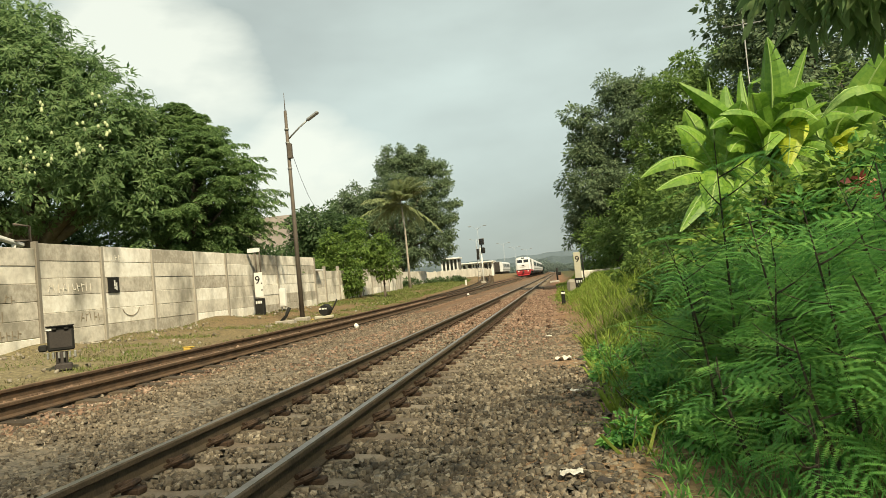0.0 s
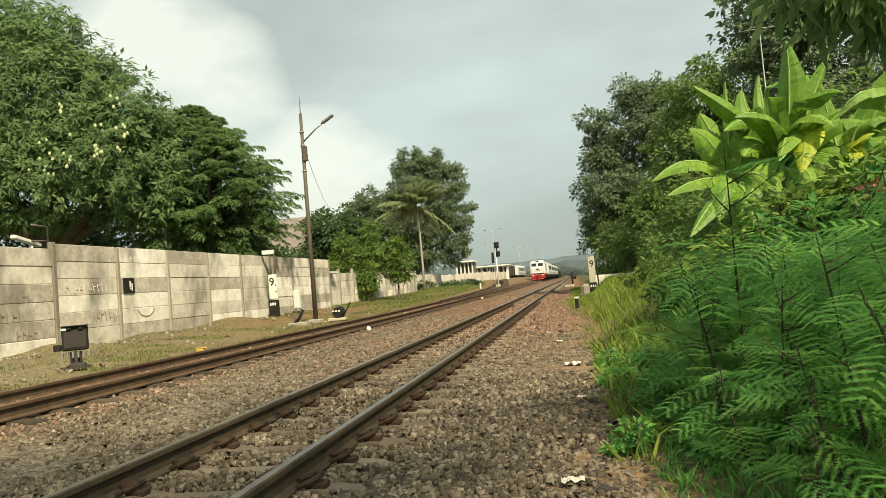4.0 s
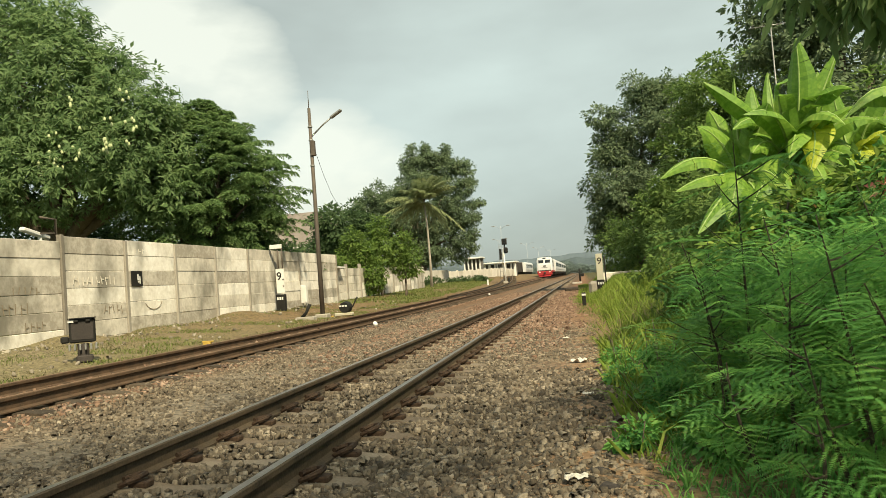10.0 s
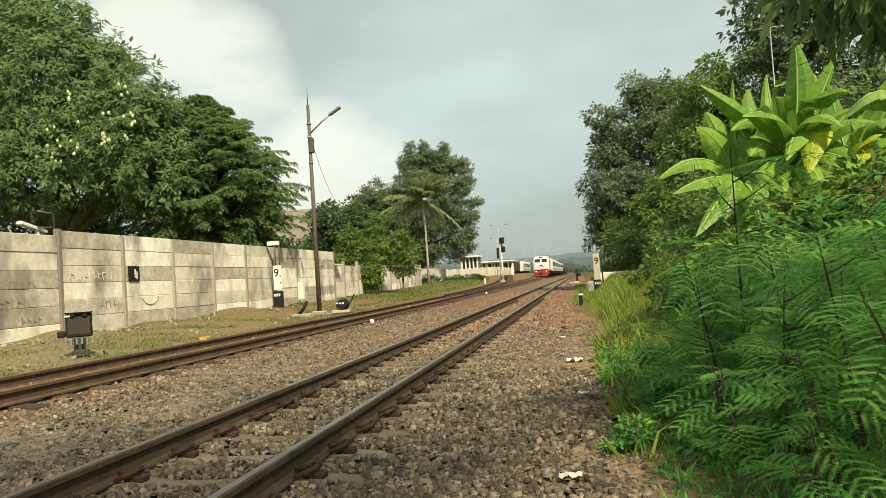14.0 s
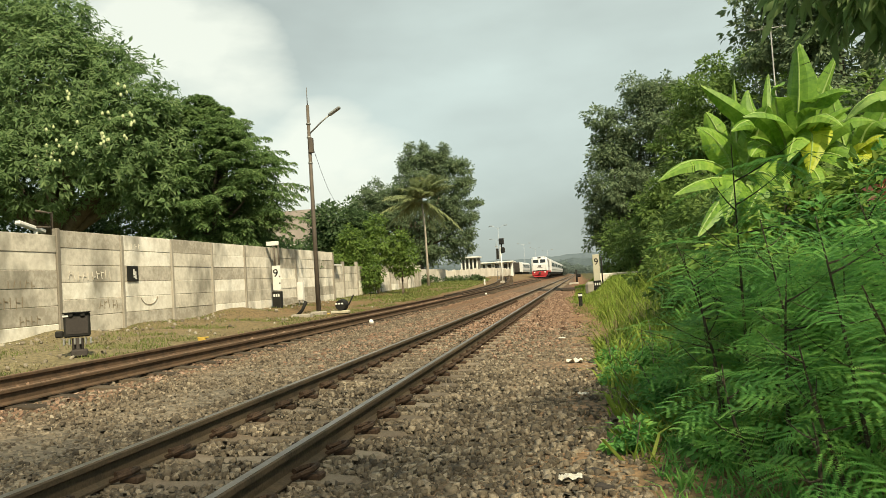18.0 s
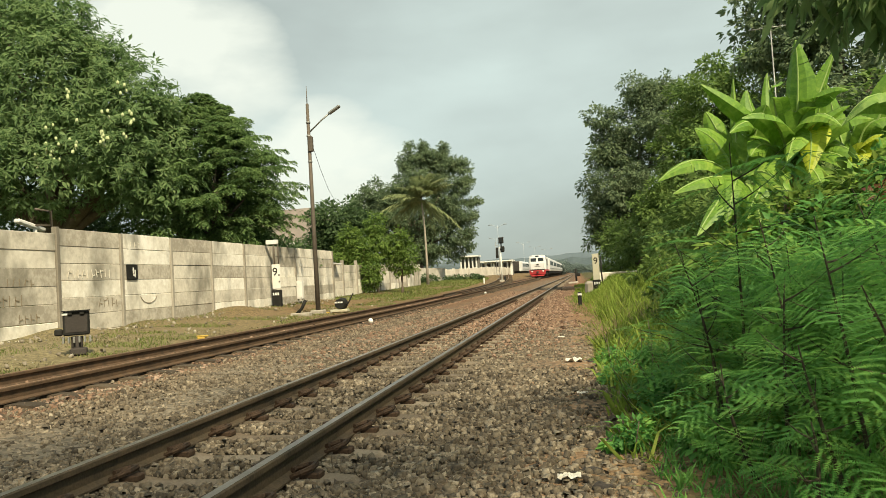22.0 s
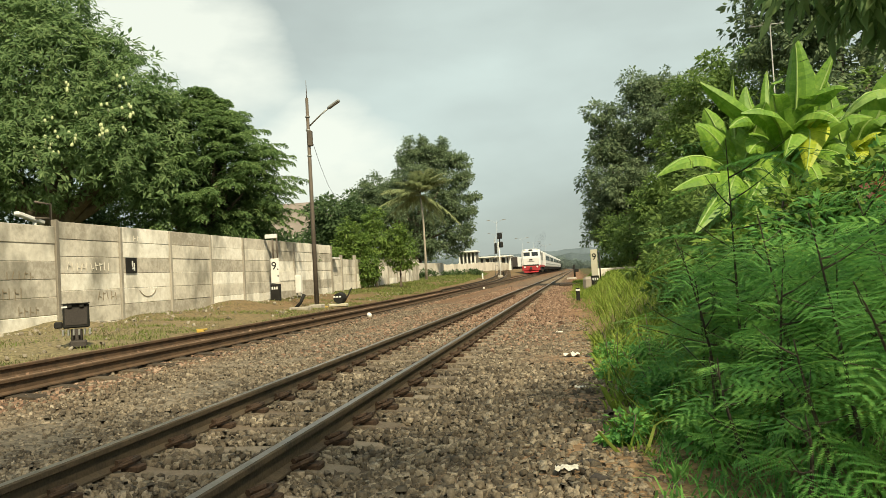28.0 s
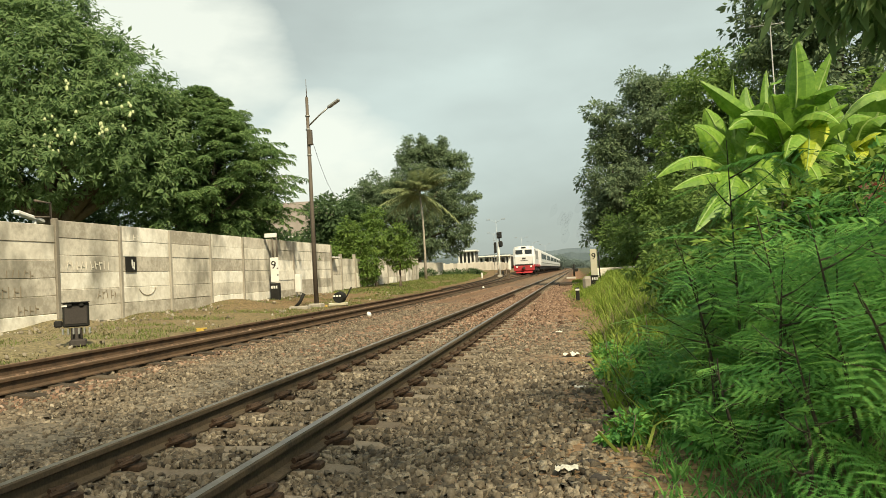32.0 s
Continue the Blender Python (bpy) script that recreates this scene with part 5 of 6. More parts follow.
    part("plough", bm, M_RED, e, "red snow-plough-shaped guard")
    box_part("dark_band", (0, -0.03, 1.16), (2.3, 0.05, 0.16), M_UNDER, e, 0.01, "dark band under the cab front")
    box_part("coupler", (0, -0.5, 0.78), (0.3, 0.5, 0.3), M_UNDER, e, 0.05)
    for sx in (-0.85, 0.85):
        bm = bmesh.new()
        bmesh.ops.create_cone(bm, cap_ends=True, segments=14, radius1=0.12, radius2=0.12, depth=0.08, matrix=Matrix.Translation((sx, -0.34, 0.92)) @ Matrix.Rotation(radians(90), 4, "X"))
        part("marker_light", bm, M_WHITE, e)
        tube_part("handrail", [(sx * 1.35, -0.25, 0.5), (sx * 1.35, -0.25, 2.0)], 0.025, M_WHITE, e, sides=6)
    for y in (2.9, 11.1):
        b = box_part("bogie", (0, y, 0.55), (2.2, 3.6, 0.4), M_UNDER, e, 0.06)
        for dy in (-1.4, 0, 1.4):
            for sx in (-0.53, 0.53):
                bm = bmesh.new()
                bmesh.ops.create_cone(bm, cap_ends=True, segments=18, radius1=0.46, radius2=0.46, depth=0.12, matrix=Matrix.Translation((sx, y + dy, 0.46)) @ Matrix.Rotation(radians(90), 4, "Y"))
                part("wheel", bm, M_UNDER, b)
    box_part("fuel_tank", (0, 7.0, 0.62), (2.2, 3.4, 0.6), M_UNDER, e, 0.12)
    return e


LOCO = locomotive()
COACHES = [coach("railway_coach", (TRACK_2, 150 + 20.6 * i, 0.7), 20.0, "white passenger coach with dark windows behind the locomotive", "the arriving train") for i in range(9)]
# coach standing in the yard
coach("railway_coach", (-14.4, 176.0, 1.1), 20.0, "white coach standing in the yard", "parked coaches", height=3.3, rz=-0.02, windows=9)


def build_station():
    """A low white building of pillars and dark openings behind the fence."""
    e = empty("station_building", (-16.8, 121.0, 1.1), "low white station building with pillars and dark openings", "building")
    box_part("core", (3.0, 2.2, 1.1), (6.2, 3.0, 2.2), M_SHADE, e)
    box_part("roof", (3.0, 1.2, 2.42), (6.8, 5.4, 0.22), M_WHITE, e, 0.04)
    box_part("parapet", (3.0, -0.6, 0.5), (6.4, 0.16, 1.0), M_WHITE, e, 0.02)
    for k, x in enumerate((0.0, 0.9, 1.3, 2.0, 2.9, 3.3, 4.2, 4.7, 5.5, 6.1)):
        box_part("pillar", (x, -0.7, 1.2), (0.24 if k % 3 else 0.4, 0.2, 2.3), M_WHITE, e, 0.02)
    box_part("annex_roof", (-0.6, 0.4, 2.7), (1.8, 2.4, 0.2), M_WHITE, e, 0.04)


build_station()


def build_far_lamps():
    for i, (x, y, h, arm) in enumerate(((-13.5, 130, 8.6, 1.2), (-13.4, 190, 7.8, 1.3), (-12.0, 215, 7.5, 1.3), (-18.0, 170, 8.4, 1.3), (-9.6, 240, 7.8, 1.3))):
        z = ground_z(x, y)
        e = empty("yard_lamp", (x, y, z), "distant twin-armed yard lamp on a slim pole", "street lamp", "yard lamps")
        tube_part("pole", [(0, 0, -0.2), (0, 0, h)], [0.035, 0.022], M_HAZEPOLE, e, sides=6)
        for s in (-1, 1):
            tube_part("arm", [(0, 0, h - 0.6), (s * arm * 0.6, 0, h - 0.1), (s * arm, 0, h)], 0.022, M_HAZEPOLE, e, sides=5)
            box_part("lamp_head", (s * arm * 1.1, 0, h + 0.02), (0.6, 0.2, 0.12), M_GREYMETAL, e, 0.03)


build_far_lamps()


def build_hills():
    """Wooded ridges far beyond the station, with haze painted into their blue-grey colours."""
    M_HILL = material("haze_tinted_woodland", [(0.3, (0.085, 0.110, 0.128)), (0.7, (0.112, 0.140, 0.158))], 0.02, 1.0, 0, fine=0.15, coords="World")
    M_HILL2 = material("haze_tinted_ridge", [(0.3, (0.052, 0.070, 0.078)), (0.7, (0.080, 0.103, 0.110))], 0.05, 1.0, 0, fine=0.4, coords="World")
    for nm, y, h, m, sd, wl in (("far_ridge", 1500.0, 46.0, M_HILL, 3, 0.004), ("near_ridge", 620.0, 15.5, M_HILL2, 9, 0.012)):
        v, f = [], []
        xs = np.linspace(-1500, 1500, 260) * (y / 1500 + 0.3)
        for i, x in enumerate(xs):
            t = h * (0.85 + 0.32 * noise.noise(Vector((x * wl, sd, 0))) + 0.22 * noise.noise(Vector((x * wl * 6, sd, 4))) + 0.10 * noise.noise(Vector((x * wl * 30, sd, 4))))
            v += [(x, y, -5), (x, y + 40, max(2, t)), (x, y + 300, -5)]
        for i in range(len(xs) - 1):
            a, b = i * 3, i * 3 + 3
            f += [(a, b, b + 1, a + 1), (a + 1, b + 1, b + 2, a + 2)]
        tagged(mesh_from(nm, v, f, m), "haze-tinted wooded hills on the horizon", "hills", kind="structure")
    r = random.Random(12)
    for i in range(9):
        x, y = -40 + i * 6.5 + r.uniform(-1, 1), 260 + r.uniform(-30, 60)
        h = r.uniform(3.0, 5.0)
        tree("distant_tree", (x, y, 1.0), [(x, y, h * 0.7, 4.2, 3, h * 0.36), (x + 2, y, h * 0.5, 3, 2, h * 0.3)], 4600, 0.34, L_HAZE, "distant tree with haze-tinted leaves beyond the yard", 0.25, seed=300 + i, clump=0.8, per=14)


build_hills()


# scrub and rubble before the far fence
for i, (x, y, h) in enumerate(((-12.6, 75, 0.45), (-11.2, 79, 0.5), (-14.4, 70, 0.7))):
    tree("low_bush", (x, y, ground_z(x, y)), [(x, y, ground_z(x, y) + h * 0.45, 1.0, 0.6, h * 0.5)], 1000, 0.2, L_FIG, "low dark scrub before the fence", 0.04, seed=450 + i, clump=0.22, category="bush")


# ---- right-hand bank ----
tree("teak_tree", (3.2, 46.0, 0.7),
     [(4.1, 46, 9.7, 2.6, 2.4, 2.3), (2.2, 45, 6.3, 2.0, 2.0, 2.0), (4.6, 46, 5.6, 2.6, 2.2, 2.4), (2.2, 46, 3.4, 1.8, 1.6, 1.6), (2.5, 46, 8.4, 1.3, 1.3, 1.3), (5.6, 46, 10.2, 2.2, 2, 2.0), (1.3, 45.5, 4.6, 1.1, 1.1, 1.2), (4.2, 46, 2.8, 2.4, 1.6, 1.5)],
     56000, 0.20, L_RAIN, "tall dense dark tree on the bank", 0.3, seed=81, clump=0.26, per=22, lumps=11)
tree("teak_tree", (7.2, 36.0, 0.7),
     [(6.4, 36, 8.0, 2.2, 2.2, 2.2), (4.9, 35, 5.6, 1.9, 1.9, 1.8), (8.2, 36, 8.8, 2.4, 2.4, 2.0), (5.4, 35, 3.2, 2.0, 1.8, 1.6), (7.6, 35, 5.2, 2.4, 2.2, 2.4), (3.6, 34, 3.4, 1.3, 1.3, 1.3)],
     40000, 0.2, L_RIGHT, "leafy green tree on the bank", 0.26, seed=82, clump=0.25, per=22, lumps=11)
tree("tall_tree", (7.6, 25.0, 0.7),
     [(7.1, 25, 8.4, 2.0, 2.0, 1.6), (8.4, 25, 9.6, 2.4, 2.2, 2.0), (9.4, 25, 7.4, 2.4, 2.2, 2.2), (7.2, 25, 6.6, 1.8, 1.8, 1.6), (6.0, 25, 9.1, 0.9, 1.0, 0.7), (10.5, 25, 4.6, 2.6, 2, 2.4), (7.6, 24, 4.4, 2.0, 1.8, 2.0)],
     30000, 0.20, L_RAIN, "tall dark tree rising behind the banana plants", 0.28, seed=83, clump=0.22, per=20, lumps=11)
tree("hedge_bush", (4.4, 21.0, 0.7), [(3.9, 24, 2.1, 1.3, 1.4, 1.3), (4.6, 21, 2.4, 1.5, 1.4, 1.6), (5.4, 19, 2.6, 1.8, 1.5, 1.9), (4.4, 17, 1.6, 1.0, 1.2, 1.0), (5.0, 16, 2.0, 1.6, 1.3, 1.5), (7.5, 17, 2.6, 2.4, 1.5, 2.2)], 20000, 0.2, L_RIGHT,
     "tangled green thicket on the bank", 0.08, seed=84, clump=0.28, per=20, category="bush")

tree("hedge_bush", (2.4, 38.0, 0.7), [(1.9, 40, 2.2, 1.1, 1.2, 1.5), (2.8, 37, 2.0, 1.3, 1.2, 1.4), (3.8, 32, 2.2, 1.3, 1.2, 1.4), (4.4, 38, 2.6, 1.6, 1.3, 1.8), (2.9, 27.5, 1.5, 0.9, 0.9, 0.8)], 15000, 0.17, L_RIGHT,
     "light green bushes under the trees on the bank", 0.06, seed=86, clump=0.24, per=18, category="bush")


def overhang():
    """The bough of a near tree that hangs into view from above."""
    e = empty("mango_tree", (6.2, 5.0, 0.2), "tall dark tree whose boughs hang over the bank", "tree")
    bm = bmesh.new()
    limb_set(bm, (0, 0, -0.3), [(-4.9, -0.75, 2.5), (-4.3, -0.5, 2.5), (-3.4, 0.2, 3.1)], 0.16, 5)
    part("trunk", bm, M_BARK, e, smooth_faces=True)
    crown("crown", [(-4.95, -0.75, 2.42, 0.32, 0.35, 0.16), (-4.55, -0.6, 2.36, 0.38, 0.4, 0.24), (-4.2, -0.5, 2.45, 0.4, 0.4, 0.35), (-4.7, -0.6, 2.75, 0.7, 0.5, 0.22), (-3.6, 0.2, 3.0, 0.7, 0.6, 0.5)],
          2200, 0.17, L_MANGO, e, seed=91, clump=0.14, per=12, droop=0.7, aspect=0.34)
    # boughs beyond the view, added to shade the right-hand shrubs
    crown("outer_crown", [(-2.4, -2.7, 4.9, 0.8, 1.2, 0.45), (-1.6, -2.4, 5.2, 0.9, 1.0, 0.5)], 1500, 0.19, L_MANGO, e, seed=93, clump=0.2, per=14, droop=0.6, aspect=0.34)


overhang()
# Out of view; added and thinned to throw partial shade on the near track.
tree("unseen_shade_tree", (4.6, -5.0, 0.1), [(1.6, -1.0, 8.2, 2.2, 3.2, 0.9), (2.4, -3.6, 8.2, 2.2, 1.8, 0.9), (-0.2, -2.4, 8.0, 1.2, 1.8, 0.6)], 1900, 0.24, L_MANGO, "unseen spreading tree added to shade the track near the camera", 0.24, seed=92, clump=0.45, per=20)


def bez(a, b, c, t):
    return a * (1 - t) ** 2 + b * 2 * t * (1 - t) + c * t * t


LEAVES, SHRUBS = [], []


def banana_leaf(base, ctrl, tip, width, parent, mat, seed=0, face=(0, -1, 0.4), hang=0.35, torn=0.12):
    """A long parallel-sided blade on an arching midrib. The halves hang from the rib and are made of strips along the side veins; some are torn apart."""
    rr = random.Random(seed)
    foot, face = Vector(base), Vector(face).normalized()
    base, ctrl, tip = Vector((0, 0, 0)), Vector(ctrl) - foot, Vector(tip) - foot
    n = 30
    v, f = [], []
    for sg in (-1, 1):
        sag = 0.0
        for i in range(n):
            if rr.random() < torn:
                sag = rr.uniform(-0.05, 0.45)
            pts = []
            for t in (0.13 + 0.87 * i / n, 0.13 + 0.87 * (i + 1.0 - (0.16 if rr.random() < torn else 0.0)) / n):
                p = bez(base, ctrl, tip, t)
                d = (bez(base, ctrl, tip, min(1, t + .02)) - bez(base, ctrl, tip, max(0, t - .02))).normalized()
                s = d.cross(face).normalized()
                u = s.cross(d)
                q = (t - 0.13) / 0.87
                w = width * 0.5 * (min(1.0, q / 0.16) ** 0.6) * (min(1.0, (1.0 - q) / 0.42 + 0.01) ** 0.75) + 0.004
                bend = hang + sag * 0.6
                one = p + (s * sg * math.cos(bend * 0.5) - u * math.sin(bend * 0.5)) * w * 0.5 + d * w * 0.10
                two = one + (s * sg * math.cos(bend * 1.5) - u * math.sin(bend * 1.5)) * w * 0.5 + d * w * 0.16
                pts.append((p, one, two))
            k = len(v)
            v += [tuple(q) for q in (*pts[0], *pts[1])]
            f += [(k, k + 1, k + 4, k + 3), (k + 1, k + 2, k + 5, k + 4)]
    ob = mesh_from("leaf", v, f, mat, parent)
    ob.location = foot
    LEAVES.append((ob, foot, tip, seed))
    bm = bmesh.new()
    add_tube(bm, [bez(base, ctrl, tip, k / 8) for k in range(9)], [0.020 * (1 - k / 9) + 0.003 for k in range(9)], 5)
    part("midrib", bm, M_MIDRIB, ob, "pale green midrib")
    return ob


def build_bananas():
    def plant(x, y, top, leaves, label, sd):
        """leaves: bend, tip, width, age (0 green, 1 yellowed, 2 dead), face, hang."""
        g = ground_z(x, y)
        h = top - g
        e = empty("banana_plant", (x, y, g), label, "banana plant", "banana clump")
        tube_part("stem", [(0, 0, -0.1), (0.02, 0, h * 0.5), (0, 0, h)], [0.11, 0.09, 0.05], L_BANANA, e, sides=10)
        for k, (c, t, w, age, face, hang) in enumerate(leaves):
            banana_leaf((0, 0, h - 0.15), (c[0] - x, c[1] - y, c[2] - g), (t[0] - x, t[1] - y, t[2] - g), w, e, (L_BANANA, L_BANANAOLD, M_DEADLEAF)[age], sd + k, face, hang, (0.05, 0.15, 0.4)[age])

    up, cam_l, cam_r, flat = (0, -0.95, 0.3), (-0.5, -0.8, 0.35), (0.45, -0.85, 0.3), (0, -0.45, 0.9)
    plant(2.45, 9.9, 2.25, [
        ((1.95, 9.6, 3.05), (1.40, 9.4, 3.24), 0.42, 0, (-0.45, 0.05, 0.9), 1.0), ((2.62, 9.7, 3.0), (2.58, 9.7, 3.74), 0.40, 0, cam_l, 0.3), ((2.85, 9.9, 3.0), (3.10, 9.9, 3.60), 0.26, 0, cam_r, 0.55),
        ((2.30, 9.8, 3.35), (2.20, 9.3, 3.10), 0.36, 0, (-0.6, -0.6, 0.5), 0.5), ((2.10, 10.1, 2.9), (2.12, 10.2, 3.30), 0.34, 0, cam_r, 0.5), ((2.80, 10.1, 2.9), (2.92, 10.2, 3.42), 0.34, 0, cam_l, 0.5), ((2.36, 10.2, 2.9), (2.38, 10.3, 3.50), 0.26, 0, cam_r, 0.6), ((2.75, 9.8, 3.35), (3.05, 9.4, 3.00), 0.34, 0, (0.5, -0.3, 0.8), 0.7),
        ((2.75, 9.4, 3.05), (2.42, 9.0, 2.00), 0.42, 1, cam_l, 0.3), ((2.7, 9.5, 2.95), (2.66, 9.3, 2.35), 0.30, 1, up, 0.5), ((2.15, 9.5, 2.7), (1.86, 9.2, 2.30), 0.38, 0, up, 0.45), ((2.5, 9.4, 2.85), (2.20, 9.0, 2.18), 0.36, 0, cam_l, 0.35),
        ((2.2, 9.6, 2.5), (1.80, 9.4, 2.10), 0.40, 0, flat, 0.4), ((2.9, 9.6, 2.9), (3.3, 9.4, 2.62), 0.42, 0, flat, 0.5), ((2.85, 9.7, 2.7), (3.15, 9.4, 2.15), 0.40, 0, cam_r, 0.4), ((2.45, 9.5, 2.5), (2.05, 9.1, 1.86), 0.30, 0, up, 0.3),
        ((2.3, 9.3, 3.0), (1.75, 9.0, 2.72), 0.40, 0, (-0.3, -0.2, 0.9), 0.7), ((2.6, 9.4, 3.1), (2.78, 8.9, 2.50), 0.38, 0, (0.3, -0.5, 0.8), 0.5), ((2.62, 9.5, 2.8), (2.95, 9.1, 2.75), 0.36, 0, flat, 0.5), ((2.85, 9.4, 2.6), (3.0, 9.0, 1.85), 0.36, 0, cam_r, 0.4),
        ((2.2, 9.4, 2.4), (1.72, 9.0, 1.58), 0.38, 0, cam_l, 0.4), ((2.5, 9.3, 2.5), (2.58, 8.9, 1.68), 0.36, 0, up, 0.4), ((2.1, 9.5, 3.05), (1.66, 9.2, 2.60), 0.36, 0, cam_l, 0.5),
        ((2.55, 9.6, 2.3), (2.66, 9.4, 1.35), 0.24, 2, up, 0.8), ((2.40, 9.6, 2.3), (2.34, 9.4, 1.25), 0.22, 2, up, 0.8), ((2.68, 9.7, 2.2), (2.86, 9.5, 1.45), 0.22, 2, up, 0.8)],
          "tall banana plant with broad bright green leaves", 500)
    plant(1.82, 9.7, 2.15, [
        ((1.82, 9.75, 2.8), (1.83, 9.7, 3.34), 0.17, 0, up, 0.9), ((1.62, 9.5, 2.62), (1.28, 9.3, 2.70), 0.40, 0, (-0.2, -0.75, 0.6), 0.4), ((1.40, 9.4, 2.62), (0.80, 9.2, 2.10), 0.32, 0, (-0.1, -0.6, 0.8), 0.45),
        ((1.5, 9.3, 2.25), (0.95, 9.1, 1.92), 0.28, 0, flat, 0.4), ((1.65, 9.8, 2.75), (1.50, 9.8, 2.98), 0.30, 0, up, 0.4), ((2.0, 9.6, 2.6), (2.12, 9.4, 2.92), 0.40, 0, up, 0.3), ((1.75, 9.3, 2.3), (1.50, 9.0, 1.55), 0.36, 0, up, 0.35), ((2.0, 9.3, 2.35), (2.22, 9.0, 1.75), 0.34, 0, up, 0.35),
        ((1.55, 9.2, 2.0), (1.15, 8.9, 1.40), 0.32, 0, cam_l, 0.4), ((1.9, 9.2, 2.1), (1.86, 8.9, 1.30), 0.34, 0, up, 0.4)],
          "younger banana plant with arching pale leaves", 530)
    plant(3.2, 9.8, 2.0, [
        ((3.1, 9.6, 2.85), (3.62, 9.5, 2.62), 0.34, 0, flat, 0.5), ((3.3, 9.5, 2.75), (3.90, 9.3, 3.45), 0.42, 0, up, 0.4), ((3.15, 9.4, 2.55), (2.95, 9.2, 2.02), 0.30, 1, cam_l, 0.3), ((3.05, 9.4, 2.5), (3.30, 9.2, 2.42), 0.28, 1, flat, 0.35),
        ((3.4, 9.9, 2.5), (3.62, 10.0, 3.05), 0.40, 0, up, 0.3), ((3.05, 9.9, 2.6), (2.98, 9.9, 3.2), 0.34, 0, up, 0.3), ((3.4, 9.3, 2.6), (3.7, 9.0, 2.0), 0.36, 0, cam_r, 0.3), ((3.5, 9.6, 2.9), (4.0, 9.4, 2.8), 0.36, 0, flat, 0.4), ((3.1, 9.3, 2.2), (2.95, 9.0, 1.5), 0.34, 0, up, 0.35)],
          "banana plant with some yellowed leaves", 560)
    # a nearer plant at the edge of the clump, with dark leaves
    plant(3.05, 7.2, 1.9, [
        ((2.55, 6.9, 2.85), (2.02, 6.6, 2.16), 0.36, 0, (-0.6, 0.1, 0.8), 0.8), ((3.2, 7.0, 2.7), (3.6, 6.8, 2.4), 0.42, 0, flat, 0.4), ((3.1, 7.2, 2.6), (3.15, 7.2, 3.1), 0.36, 0, up, 0.3)],
          "banana plant with dark drooping leaves at the edge of the clump", 590)


build_bananas()


def build_antenna():
    """A slim pale aerial mast behind the banana plants."""
    e = empty("aerial_mast", (3.95, 16.0, ground_z(3.95, 16.0)), "slim pale aerial mast with a crossbar behind the banana plants", "aerial")
    tube_part("mast", [(0, 0, 0), (0, 0, 5.15)], 0.013, M_GREYMETAL, e, sides=6)
    tube_part("crossbar", [(-0.42, 0, 5.02), (0.42, 0.1, 5.08)], 0.012, M_GREYMETAL, e, sides=5)
    for k in range(5):
        tube_part("element", [(-0.36 + 0.18 * k, -0.16, 5.03), (-0.36 + 0.18 * k, 0.16, 5.07)], 0.008, M_GREYMETAL, e, sides=5)


build_antenna()
# Red leaf shapes stand in for a red patch of unknown origin.
tree("red_patch_bush", (2.85, 8.1, 0.4), [(2.78, 8.0, 1.66, 0.07, 0.08, 0.05), (2.90, 8.0, 1.62, 0.08, 0.08, 0.05)], 60, 0.09, M_REDPATCH, "made-up red patch among the leaves beside the banana plants", 0.03, seed=97, clump=0.06, per=8, aspect=0.8, category="bush")
tree("broadleaf_bush", (1.6, 9.0, 0.3), [(1.75, 8.8, 1.05, 0.45, 0.5, 0.4), (2.1, 9.2, 1.0, 0.5, 0.5, 0.4), (2.7, 9.0, 1.1, 0.5, 0.5, 0.45), (3.3, 9.0, 1.3, 0.5, 0.5, 0.5), (3.0, 8.7, 1.75, 0.4, 0.3, 0.3), (3.6, 8.7, 2.0, 0.4, 0.3, 0.4), (2.2, 8.8, 1.55, 0.35, 0.3, 0.25), (3.5, 8.5, 1.4, 0.5, 0.4, 0.4)], 8000, 0.13, L_LIGHT,
     "light green leafy bush before the banana plants", 0.04, seed=96, clump=0.2, per=16, category="bush")

# ---- feathery shrubs in the foreground ----
def frond_template(pairs=6, leaflets=13):
    """One twice-feathered leaf along +x, about one unit long, hanging a little: base, side and tip of each leaflet."""
    B, S, T = [], [], []
    for i in range(pairs):
        s = 0.22 + 0.74 * i / (pairs - 1)
        ln = 0.40 * (1 - 0.9 * (s - 0.5) ** 2)
        for sg in (-1, 1):
            d = np.array([0.50, sg * 0.86, 0.0])
            for j in range(leaflets):
                a = (j + 1) / leaflets
                q = np.array([s, 0, -0.22 * s * s]) + d * ln * a + np.array([0, 0, -0.55 * (ln * a) ** 2])
                for s2 in (-1, 1):
                    n2 = np.array([-d[1], d[0], 0]) * s2 * 0.9 + d * 0.42
                    size = 0.054 * (1.0 - 0.5 * abs(a - 0.45))
                    B.append(q - d * 0.013)
                    S.append(q + d * 0.013)
                    T.append(q + n2 * size)
    return np.array(B), np.array(S), np.array(T)


FROND = frond_template()


